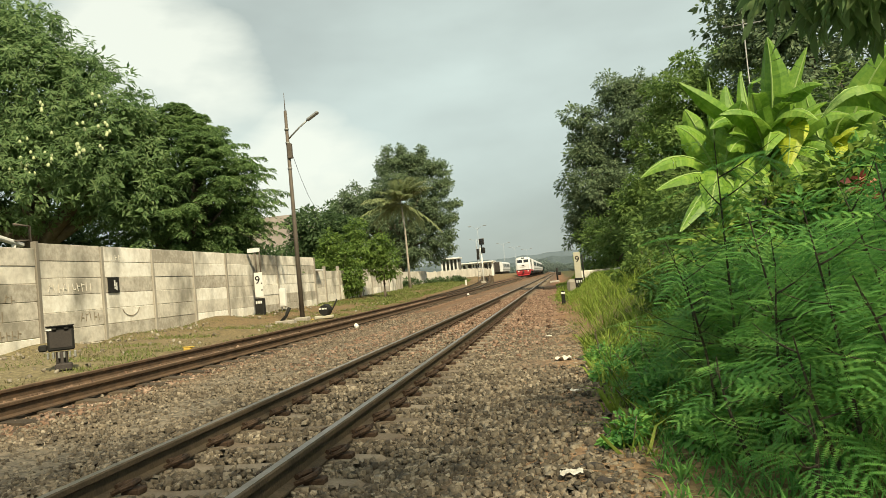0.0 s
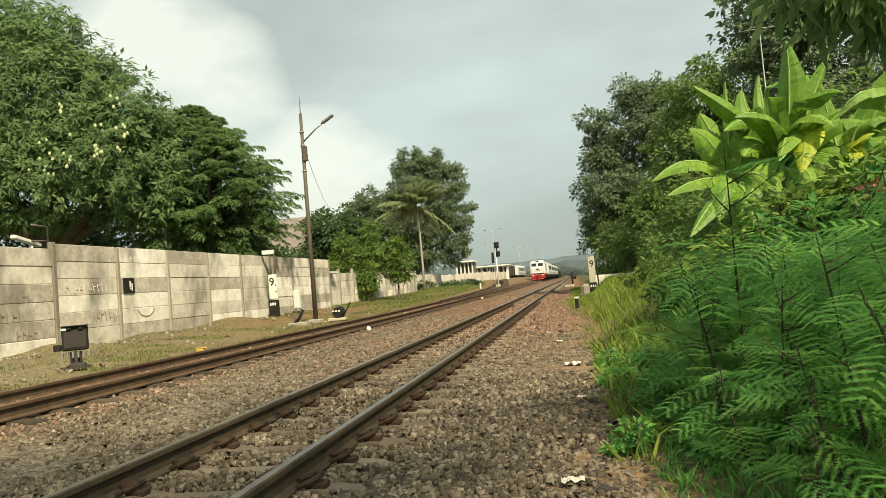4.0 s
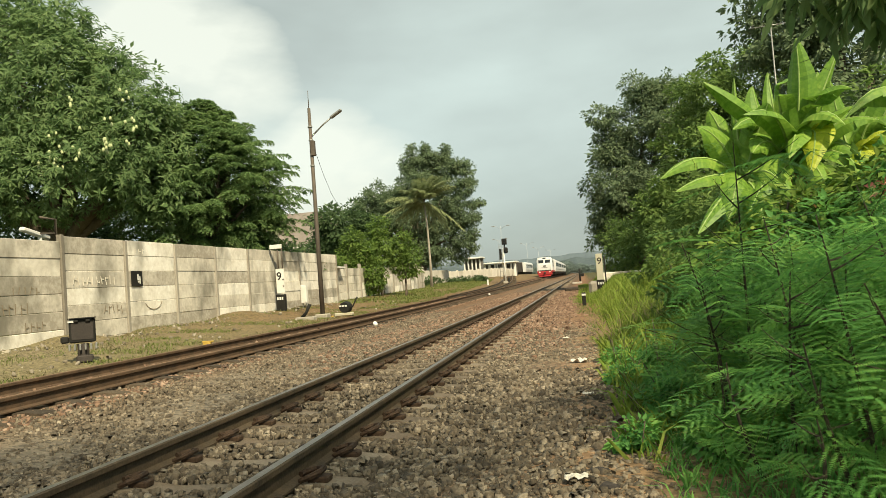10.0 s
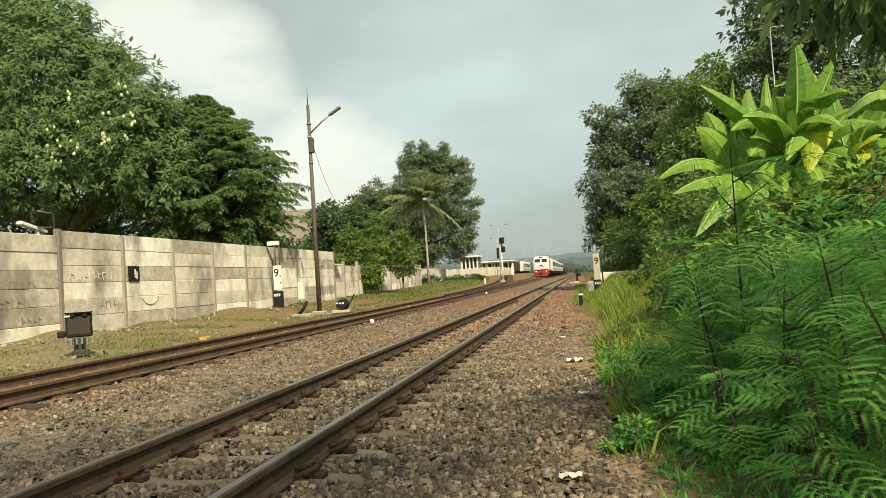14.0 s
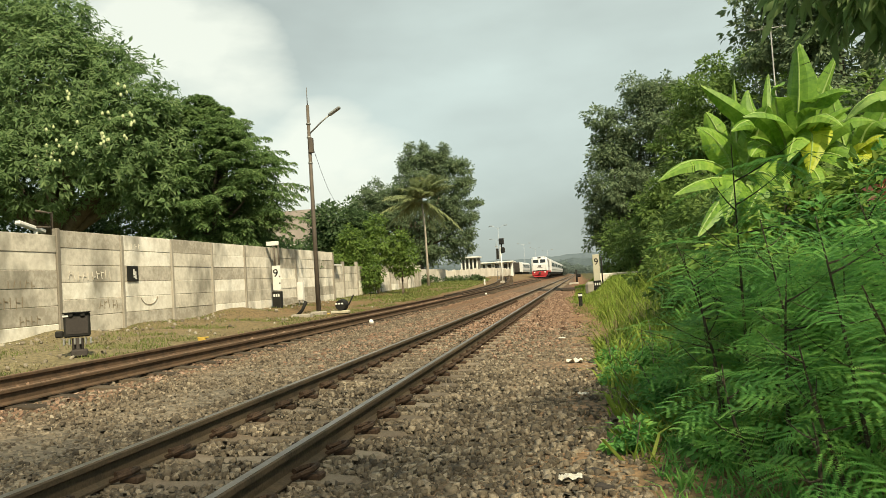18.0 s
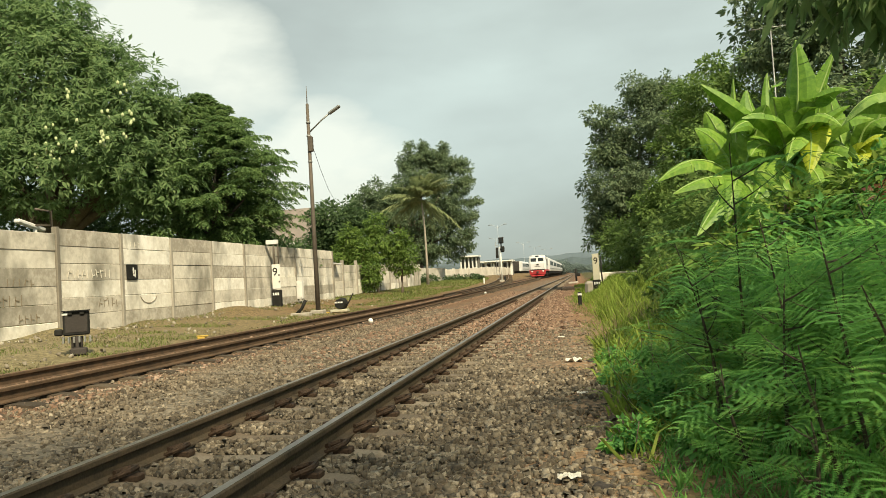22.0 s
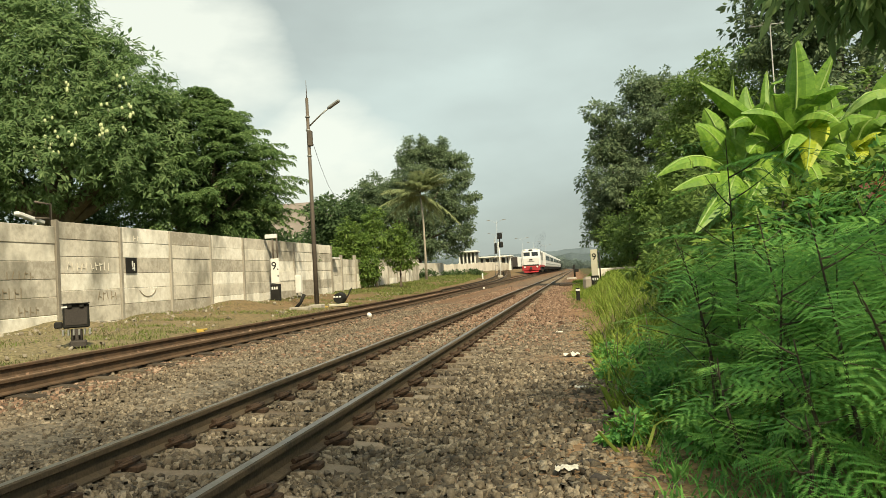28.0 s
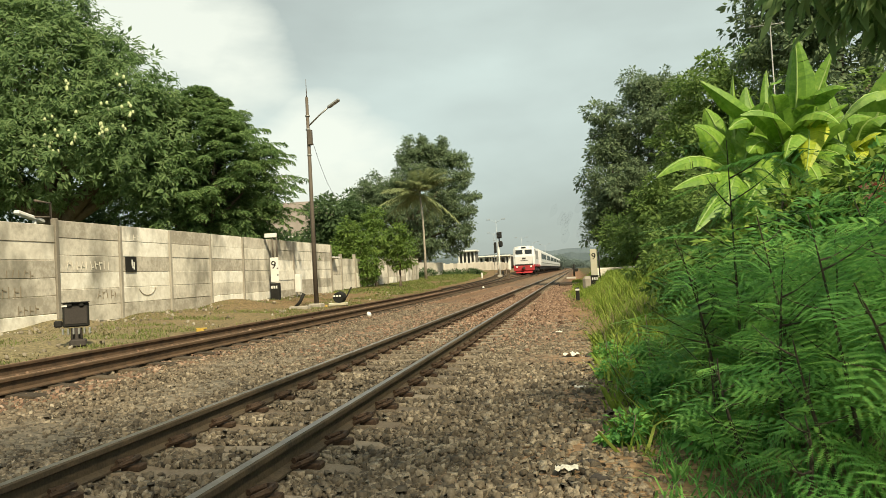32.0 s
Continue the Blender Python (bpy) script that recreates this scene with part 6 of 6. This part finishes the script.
def shrub(name, base, height, lean, label, seed, length=0.34, mat=None):
    """A slender stem with a few side shoots, set with twice-feathered leaves that arch out and hang."""
    e = empty(name, base, label, "shrub", "shrubs on the bank")
    r = np.random.default_rng(seed)
    tip = np.array([lean[0], lean[1], height])
    mid = tip * 0.5 + np.array([r.normal() * 0.05 - lean[0] * 0.2, r.normal() * 0.05 - lean[1] * 0.2, 0.06])
    curve = lambda t: mid * (2 * t * (1 - t)) + tip * t * t
    stems = [(np.zeros(3), mid, tip, 0.011, 0.18)]
    for k in range(3 + int(height * 4)):
        t = 0.15 + 0.75 * (k + r.random()) / (3 + int(height * 4))
        a = r.uniform(0, 6.28)
        ln = height * r.uniform(0.22, 0.42) * (1.15 - 0.6 * t)
        o = curve(t)
        end = o + np.array([math.cos(a) * ln, math.sin(a) * ln, ln * r.uniform(0.2, 0.9)])
        stems.append((o, (o + end) / 2 + np.array([0, 0, -0.03]), end, 0.005, 0.12))
    V = []
    for o, c, end, rad, first in stems:
        pts = [o * (1 - t) ** 2 + c * 2 * t * (1 - t) + end * t * t for t in np.linspace(0, 1, 6)]
        bm = bmesh.new()
        add_tube(bm, [tuple(p) for p in pts], [rad * (1.15 - 0.9 * t) for t in np.linspace(0, 1, 6)], 5)
        part("stem", bm, M_TWIG, e)
        n = max(4, int(np.linalg.norm(end - o) / 0.066))
        for k in range(n):
            t = first + (1 - first) * (k + r.random()) / n
            p = o * (1 - t) ** 2 + c * 2 * t * (1 - t) + end * t * t
            a = k * 2.4 + r.uniform(-0.5, 0.5)
            ax = unit(np.array([[math.cos(a), math.sin(a), r.uniform(-0.55, 0.35)]]))[0]
            sd = unit(np.cross(np.array([0.3 * r.normal(), 0.3 * r.normal(), 1.0]), ax)[None])[0]
            M = np.stack([ax, sd, np.cross(ax, sd)], 1)
            ln = length * r.uniform(0.55, 1.2)
            V.append(np.stack([p + (q * ln) @ M.T for q in FROND], 1).reshape(-1, 3))
    V = np.concatenate(V)
    SHRUBS.append((e, base, height, seed))
    raw_mesh("foliage", V, np.arange(len(V)).reshape(-1, 3), mat or L_SHRUB, e, "feathery fresh green leaves")
    return e


def build_shrubs():
    r = np.random.default_rng(77)
    spots = [(0.80, 5.0, 1.75), (0.60, 4.7, 1.15), (1.0, 4.4, 1.2), (1.3, 4.8, 1.1), (1.65, 5.0, 1.1), (0.62, 5.5, 0.95), (0.95, 5.9, 1.1), (1.35, 6.0, 1.15), (1.85, 6.0, 1.0), (0.75, 3.9, 0.95), (1.05, 3.7, 1.15), (1.3, 3.6, 1.3), (0.55, 3.7, 0.55), (0.80, 3.2, 0.65),
             (1.05, 3.0, 0.85), (1.25, 3.1, 1.05), (0.62, 3.05, 0.40), (0.48, 4.3, 0.50), (0.95, 7.0, 0.95), (1.45, 7.2, 1.05), (2.05, 7.4, 0.95), (2.35, 6.6, 1.1), (1.2, 8.1, 0.8), (1.75, 8.2, 0.9), (1.55, 4.2, 1.3), (1.4, 2.9, 0.95), (1.95, 5.2, 1.15), (2.6, 7.6, 1.1), (0.95, 4.05, 0.7), (1.2, 4.3, 0.8), (0.9, 5.2, 0.8)]
    for i, (x, y, h) in enumerate(spots):
        shrub("feathery_shrub", (x, y, ground_z(x, y)), h, (r.uniform(-0.28, 0.06) * h, r.uniform(-0.2, 0.1) * h), "wild shrub with feathery green leaves beside the track", 700 + i, 0.29 if y < 4.2 else 0.34)


build_shrubs()
tree("broadleaf_bush", (2.3, 6.2, 0.15), [(2.2, 5.6, 0.6, 0.6, 0.6, 0.6), (2.6, 6.6, 0.9, 0.7, 0.7, 0.8), (1.7, 6.8, 0.5, 0.5, 0.6, 0.45), (2.7, 5.2, 0.8, 0.6, 0.7, 0.8), (2.4, 8.4, 0.9, 0.8, 0.7, 0.7), (3.4, 7.6, 1.2, 0.8, 0.7, 0.9), (1.5, 5.0, 0.35, 0.4, 0.4, 0.35)], 9000, 0.11, L_SHRUB,
     "dense dark green undergrowth behind the shrubs", 0.05, seed=95, clump=0.16, per=20, category="bush")

# ---- grass ----
def scatter(n, x0, x1, y0, y1, seed, keep=None, power=1.0):
    r = np.random.default_rng(seed)
    xy = np.column_stack([x0 + (x1 - x0) * r.random(n), y0 + (y1 - y0) * r.random(n) ** power])
    if keep is not None:
        xy = xy[np.array([keep(a, b) for a, b in xy])]
    return xy


def patchy(x, y, s=0.8, lim=0.0, k=0.0):
    return noise.noise(Vector((x * s, y * s, k))) > lim


def bank_edge(x, y):
    """Distance in from the ragged edge of the growth on the bank."""
    return x - 0.18 + 0.028 * (y - 6) - 0.26 * noise.noise(Vector((x * 2, y * 0.9, 2))) - 0.30 * noise.noise(Vector((x * 7, y * 7, 5)))


grass_field("bank_grass", scatter(36000, -0.7, 3.4, 5.2, 34, 101, lambda x, y: bank_edge(x, y) > 0.35 and (y > 7.5 or patchy(x, y, 2.2, 0.12, 3.0)), 1.2), 0.06, 0.27, 0.011, L_GRASS, "lush tall grass covering the bank", 102, 0.9)
grass_field("margin_grass", scatter(26000, -0.9, 1.2, 4.0, 34, 117, lambda x, y: -0.15 < bank_edge(x, y) < 0.5 and patchy(x, y, 3.0, -0.05, 4.0), 1.2), 0.02, 0.12, 0.010, L_VERGE, "short thin grass at the edge of the gravel", 118, 1.2)
grass_field("bank_grass", scatter(14000, 0.0, 2.4, 2.8, 9.5, 103, lambda x, y: x > 0.22 + 0.3 * noise.noise(Vector((x * 2, y * 1.3, 2))) + 0.6 * noise.noise(Vector((x * 6, y * 6, 8)))), 0.04, 0.20, 0.012, L_SHRUB, "short green weeds beside the gravel", 104, 1.0)
grass_field("far_bank_grass", scatter(16000, -0.9, 3.5, 26, 60, 105, lambda x, y: x > -0.45 + 0.3 * noise.noise(Vector((x, y * 0.5, 3)))), 0.08, 0.26, 0.02, L_GRASS, "tall grass on the far bank", 106, 0.7)
grass_field("verge_grass", scatter(52000, -11.7, -7.4, 6, 40, 107, lambda x, y: patchy(x, y, 0.75, 0.06, 1.0) and x < -7.5 - 0.5 * noise.noise(Vector((y, 0, 3)))), 0.02, 0.11, 0.012, L_VERGE, "patchy short grass along the wall", 108, 0.9)
grass_field("dry_grass", scatter(30000, -11.7, -7.3, 6, 40, 109, lambda x, y: patchy(x, y, 0.9, 0.02, 5.0)), 0.02, 0.09, 0.014, L_DRY, "dry straw-coloured grass along the wall", 110, 1.2)
grass_field("far_verge_grass", scatter(40000, -14, -7.6, 33, 90, 111, lambda x, y: patchy(x, y, 0.3, -0.45, 1.0) and x < -8.2 - (0.0009 * max(0, y - 36) ** 2) - 0.4 * noise.noise(Vector((y * 0.3, 1, 3)))), 0.04, 0.2, 0.025, L_VERGE, "green grass verge near the bushes and palm", 112, 0.8)


grass_field("tall_blades", scatter(1500, 0.1, 2.2, 8.0, 19, 113, lambda x, y: patchy(x, y, 0.9, 0.05, 9.0)), 0.30, 0.65, 0.015, L_GRASS, "long pale arching grass blades on the bank", 114, 1.0)
grass_field("broad_weeds", scatter(5200, -0.05, 1.5, 4.2, 11.5, 115, lambda x, y: patchy(x, y, 1.6, -0.1, 6.0)), 0.08, 0.30, 0.022, L_GRASS, "broad-bladed fresh weeds along the path", 116, 1.2)
WN = random.Random(41)
for i in range(18):
    x, y = WN.uniform(0.02, 0.62), WN.uniform(3.9, 8.8)
    g, q = ground_z(x, y), WN.uniform(0.07, 0.15)
    tree("weed_clump", (x, y, g), [(x, y, g + q * 0.9, q, q, q * 0.7), (x - q * 0.7, y - q * 0.4, g + q * 0.6, q * 0.7, q * 0.7, q * 0.5)], 300, 0.055, L_SHRUB, "low leafy weed at the edge of the gravel", 0.008, seed=640 + i, clump=0.05, per=10, category="weed")
WR = random.Random(23)
for i in range(12):
    x, y = WR.uniform(1.0, 2.3), WR.uniform(9.5, 21)
    g, s = ground_z(x, y), WR.uniform(0.22, 0.42)
    tree("weed_clump", (x, y, g), [(x, y, g + s * 0.9, s, s, s * 0.7), (x + s * 0.6, y, g + s * 0.6, s * 0.7, s * 0.7, s * 0.5)], 520, 0.10, L_BUSH, "leafy green weed on the grassy bank", 0.02, seed=600 + i, clump=0.10, category="weed")


# ---- ballast ----
def build_stones(name, xy, zoff, smin, smax, label, seed, mat=M_STONE):
    r = np.random.default_rng(seed)
    n = len(xy)
    cube = np.array([(-1, -1, -1), (1, -1, -1), (1, 1, -1), (-1, 1, -1), (-1, -1, 1), (1, -1, 1), (1, 1, 1), (-1, 1, 1)], float)
    s = (smin + (smax - smin) * r.random(n) ** 2)[:, None, None] * 0.5
    c = cube[None] * (0.55 + 0.6 * r.random((n, 8, 1))) * (0.6 + 0.6 * r.random((n, 1, 3))) * s
    a, b = r.random(n) * 6.283, r.normal(size=n) * 0.8
    ca, sa, cb, sb = np.cos(a), np.sin(a), np.cos(b), np.sin(b)
    x, y, z = c[:, :, 0], c[:, :, 1], c[:, :, 2]
    y, z = y * cb[:, None] - z * sb[:, None], y * sb[:, None] + z * cb[:, None]
    x, y = x * ca[:, None] - y * sa[:, None], x * sa[:, None] + y * ca[:, None]
    g = ground_many(xy) + zoff + np.abs(r.normal(size=n)) * 0.010
    v = np.stack([x + xy[:, :1], y + xy[:, 1:2], z + g[:, None]], 2).reshape(-1, 3)
    q = np.array([(4, 5, 6, 7), (0, 1, 5, 4), (1, 2, 6, 5), (2, 3, 7, 6), (3, 0, 4, 7)])
    f = (np.arange(n)[:, None, None] * 8 + q[None]).reshape(-1, 4)
    return tagged(raw_mesh(name, v, f, mat), label, "ballast", kind="stuff")


def off_sleeper(x, y):
    """Keeps most stones off the sleeper tops and off the rails."""
    if abs(x - TRACK_1) < 1.04:
        if abs(abs(x - TRACK_1) - HALF) < 0.085:
            return False
        d = (y + 2.0) % 0.6
        return min(d, 0.6 - d) > 0.13
    return True


def fade(x, y, edge, width, seed):
    """True with a chance that falls off across an uneven edge."""
    e = edge + 0.35 * noise.noise(Vector((x * 0.8, y * 0.6, seed)))
    return FADE.random() < smooth(e + width, e - width, x)


FADE = random.Random(17)
build_stones("ballast", scatter(140000, -3.9, 0.6, 2.7, 18, 201, lambda x, y: off_sleeper(x, y) and fade(x, y, -0.1, 0.5, 1) and FADE.random() < smooth(18, 10, y), 1.7), -0.020, 0.014, 0.046, "loose grey-brown crushed stone ballast", 202)
build_stones("coarse_ballast", scatter(15000, -3.8, 0.25, 2.7, 8.5, 211, lambda x, y: off_sleeper(x, y) and fade(x, y, -0.15, 0.45, 3), 1.3), 0.002, 0.022, 0.050, "coarse angular ballast stones lying loose on top", 212)
build_stones("far_ballast", scatter(44000, -4.6, 0.3, 8, 50, 203, lambda x, y: off_sleeper(x, y) and fade(x, y, -0.55, 0.5, 2) and FADE.random() < smooth(8, 18, y), 1.3), -0.014, 0.025, 0.065, "rust-tinted stone ballast further along the line", 204, M_STONERUST)
build_stones("fine_gravel", scatter(24000, -5.75, -3.3, 4.0, 26, 205, None, 1.4), -0.006, 0.010, 0.042, "fine trodden gravel between the tracks", 206)
build_stones("siding_ballast", scatter(12000, -7.3, -5.3, 5.0, 44, 207, lambda x, y: abs(abs(x - TRACK_2) - HALF) > 0.09, 1.2), -0.012, 0.03, 0.06, "rust-stained ballast of the siding", 208, M_STONERUST)
build_stones("wall_rubble", scatter(2000, -11.7, -8.2, 7, 36, 209, lambda x, y: FADE.random() < 0.12 + smooth(-10.6, -11.6, x)), 0.02, 0.02, 0.09, "pale rubble lying along the foot of the wall", 210, M_RUBBLE)


# ---- movement ----
TRAIN = [(0.0, 134.6), (3.0, 132.2), (6.0, 130.6), (9.0, 129.4), (13.0, 127.2), (16.0, 124.8), (19.0, 121.6), (22.0, 117.6), (25.0, 112.6), (28.0, 105.0), (30.0, 98.7), (32.0, 91.6)]


def smoke_material():
    m = bpy.data.materials.new("thin_smoke")
    m.use_nodes = True
    t = m.node_tree
    t.nodes.clear()
    out, mix = t.nodes.new("ShaderNodeOutputMaterial"), t.nodes.new("ShaderNodeMixShader")
    tr, df = t.nodes.new("ShaderNodeBsdfTransparent"), t.nodes.new("ShaderNodeBsdfDiffuse")
    df.inputs["Color"].default_value = (0.05, 0.05, 0.05, 1)
    mix.inputs[0].default_value = 0.018
    t.links.new(tr.outputs[0], mix.inputs[1])
    t.links.new(df.outputs[0], mix.inputs[2])
    t.links.new(mix.outputs[0], out.inputs["Surface"])
    return m


def build_smoke():
    """Wisps of exhaust; they lie in the hood until the engine is opened up."""
    m, puffs = smoke_material(), []
    for i in range(12):
        bm = bmesh.new()
        bmesh.ops.create_icosphere(bm, subdivisions=3, radius=0.5)
        for v in bm.verts:
            v.co *= 1.15 + 0.4 * noise.noise(v.co * 2.0 + Vector((i, 0, 0)))
            v.co = Vector((v.co.x * 0.9 + v.co.z * 0.6, v.co.y, v.co.z * 1.7))
        ob = part("smoke_puff", bm, m, None, "thin dark puff of diesel exhaust", True)
        puffs.append(tagged(ob, category="smoke", group="exhaust smoke"))
    return puffs


PUFFS = build_smoke()


def rail_height(y):
    return z2(y) + 0.154


def train_y(t):
    for (t0, y0), (t1, y1) in zip(TRAIN, TRAIN[1:]):
        if t <= t1:
            return y0 + (y1 - y0) * (t - t0) / (t1 - t0)
    return TRAIN[-1][1]


GUST = [(0, 0.0), (1, 0.05), (2, 0.1), (3, 0.2), (3.5, 0.25), (4.5, 0.45), (5.5, 0.7), (6, 0.8), (6.5, 1.0), (7, 0.95), (7.5, 0.75), (8, 0.45), (8.5, 0.4), (9, 0.2), (10, 0.25), (11, 0.1), (12, 0.15), (13, 0.05), (14, 0.2),
        (15.5, 0.05), (16.5, -0.15), (17, -0.1), (17.5, 0.0), (18, 0.1), (19, 0.0), (20, 0.1), (21, 0.0), (22, -0.05), (23, 0.05), (24, 0.0), (25, 0.05), (26.5, 0.0), (28, 0.05), (29, 0.0), (30, 0.0), (31, 0.05), (32, 0.0)]


def sway():
    """Wind: the banana leaves and the shrubs lean over in one strong gust and stir a little after it."""
    for ob, foot, tip, seed in LEAVES:
        give, phase = 0.6 + 0.4 * ((seed * 0.37) % 1.0), seed * 1.3
        dips = tip.x < -0.8 and tip.z < 0.2
        rows = []
        for t, g in GUST:
            turn = 7.0 * give * g + 0.7 * math.sin(t * 1.9 + phase)
            if dips:
                turn = 2.0 * g - 7.0 * give * math.exp(-((t - 16.6) / 0.8) ** 2) + 0.8 * math.sin(t * 1.9 + phase)
            rows.append((t, pose(foot.x, foot.y, foot.z, 0.5 * math.sin(t * 1.3 + phase), turn, 0)))
        walk(ob, rows)
    for ob, at, height, seed in SHRUBS:
        rows = [(t, pose(*at, 0.35 * math.sin(t * 1.1 + seed), (1.3 * g + 0.35 * math.sin(t * 1.7 + seed * 1.7)) * min(1.4, height), 0)) for t, g in GUST]
        walk(ob, rows)


def motions():
    sway()
    for ob, back in [(LOCO, 0.0)] + [(c, 15.2 + 20.6 * i) for i, c in enumerate(COACHES)]:
        walk(ob, [(t, pose(TRACK_2, y + back, rail_height(min(y + back + 6.0, 116)))) for t, y in TRAIN])
    r = random.Random(3)
    for i, ob in enumerate(PUFFS):
        rows = [(t, pose(TRACK_2, y + 6.8, rail_height(112) + 2.2)) for t, y in TRAIN if t < 27]
        t0 = 26.5 + 0.2 * i
        y0 = train_y(t0) + 6.8
        rows.append((t0, pose(TRACK_2, y0, rail_height(112) + 2.2)))
        sx, sy = r.uniform(-0.02, 0.42), r.uniform(-0.25, 0.25)
        for dt in (0.3, 0.8, 1.5, 2.4, 3.4):
            if t0 + dt < 31.6:
                rise = 3.1 * (1 - math.exp(-dt * 0.8)) + 0.55 * dt
                rows.append((t0 + dt, pose(TRACK_2 + 0.8 * dt + sx * dt * dt, y0 - 0.6 * dt + sy * dt, rail_height(112) + 2.2 + rise * (1 + 2 * sy))))
        e = rows[-1][1].translation
        rows.append((32.0, pose(e.x + 0.9 + 2 * sx, e.y, e.z + 0.5)))
        walk(ob, rows)


motions()
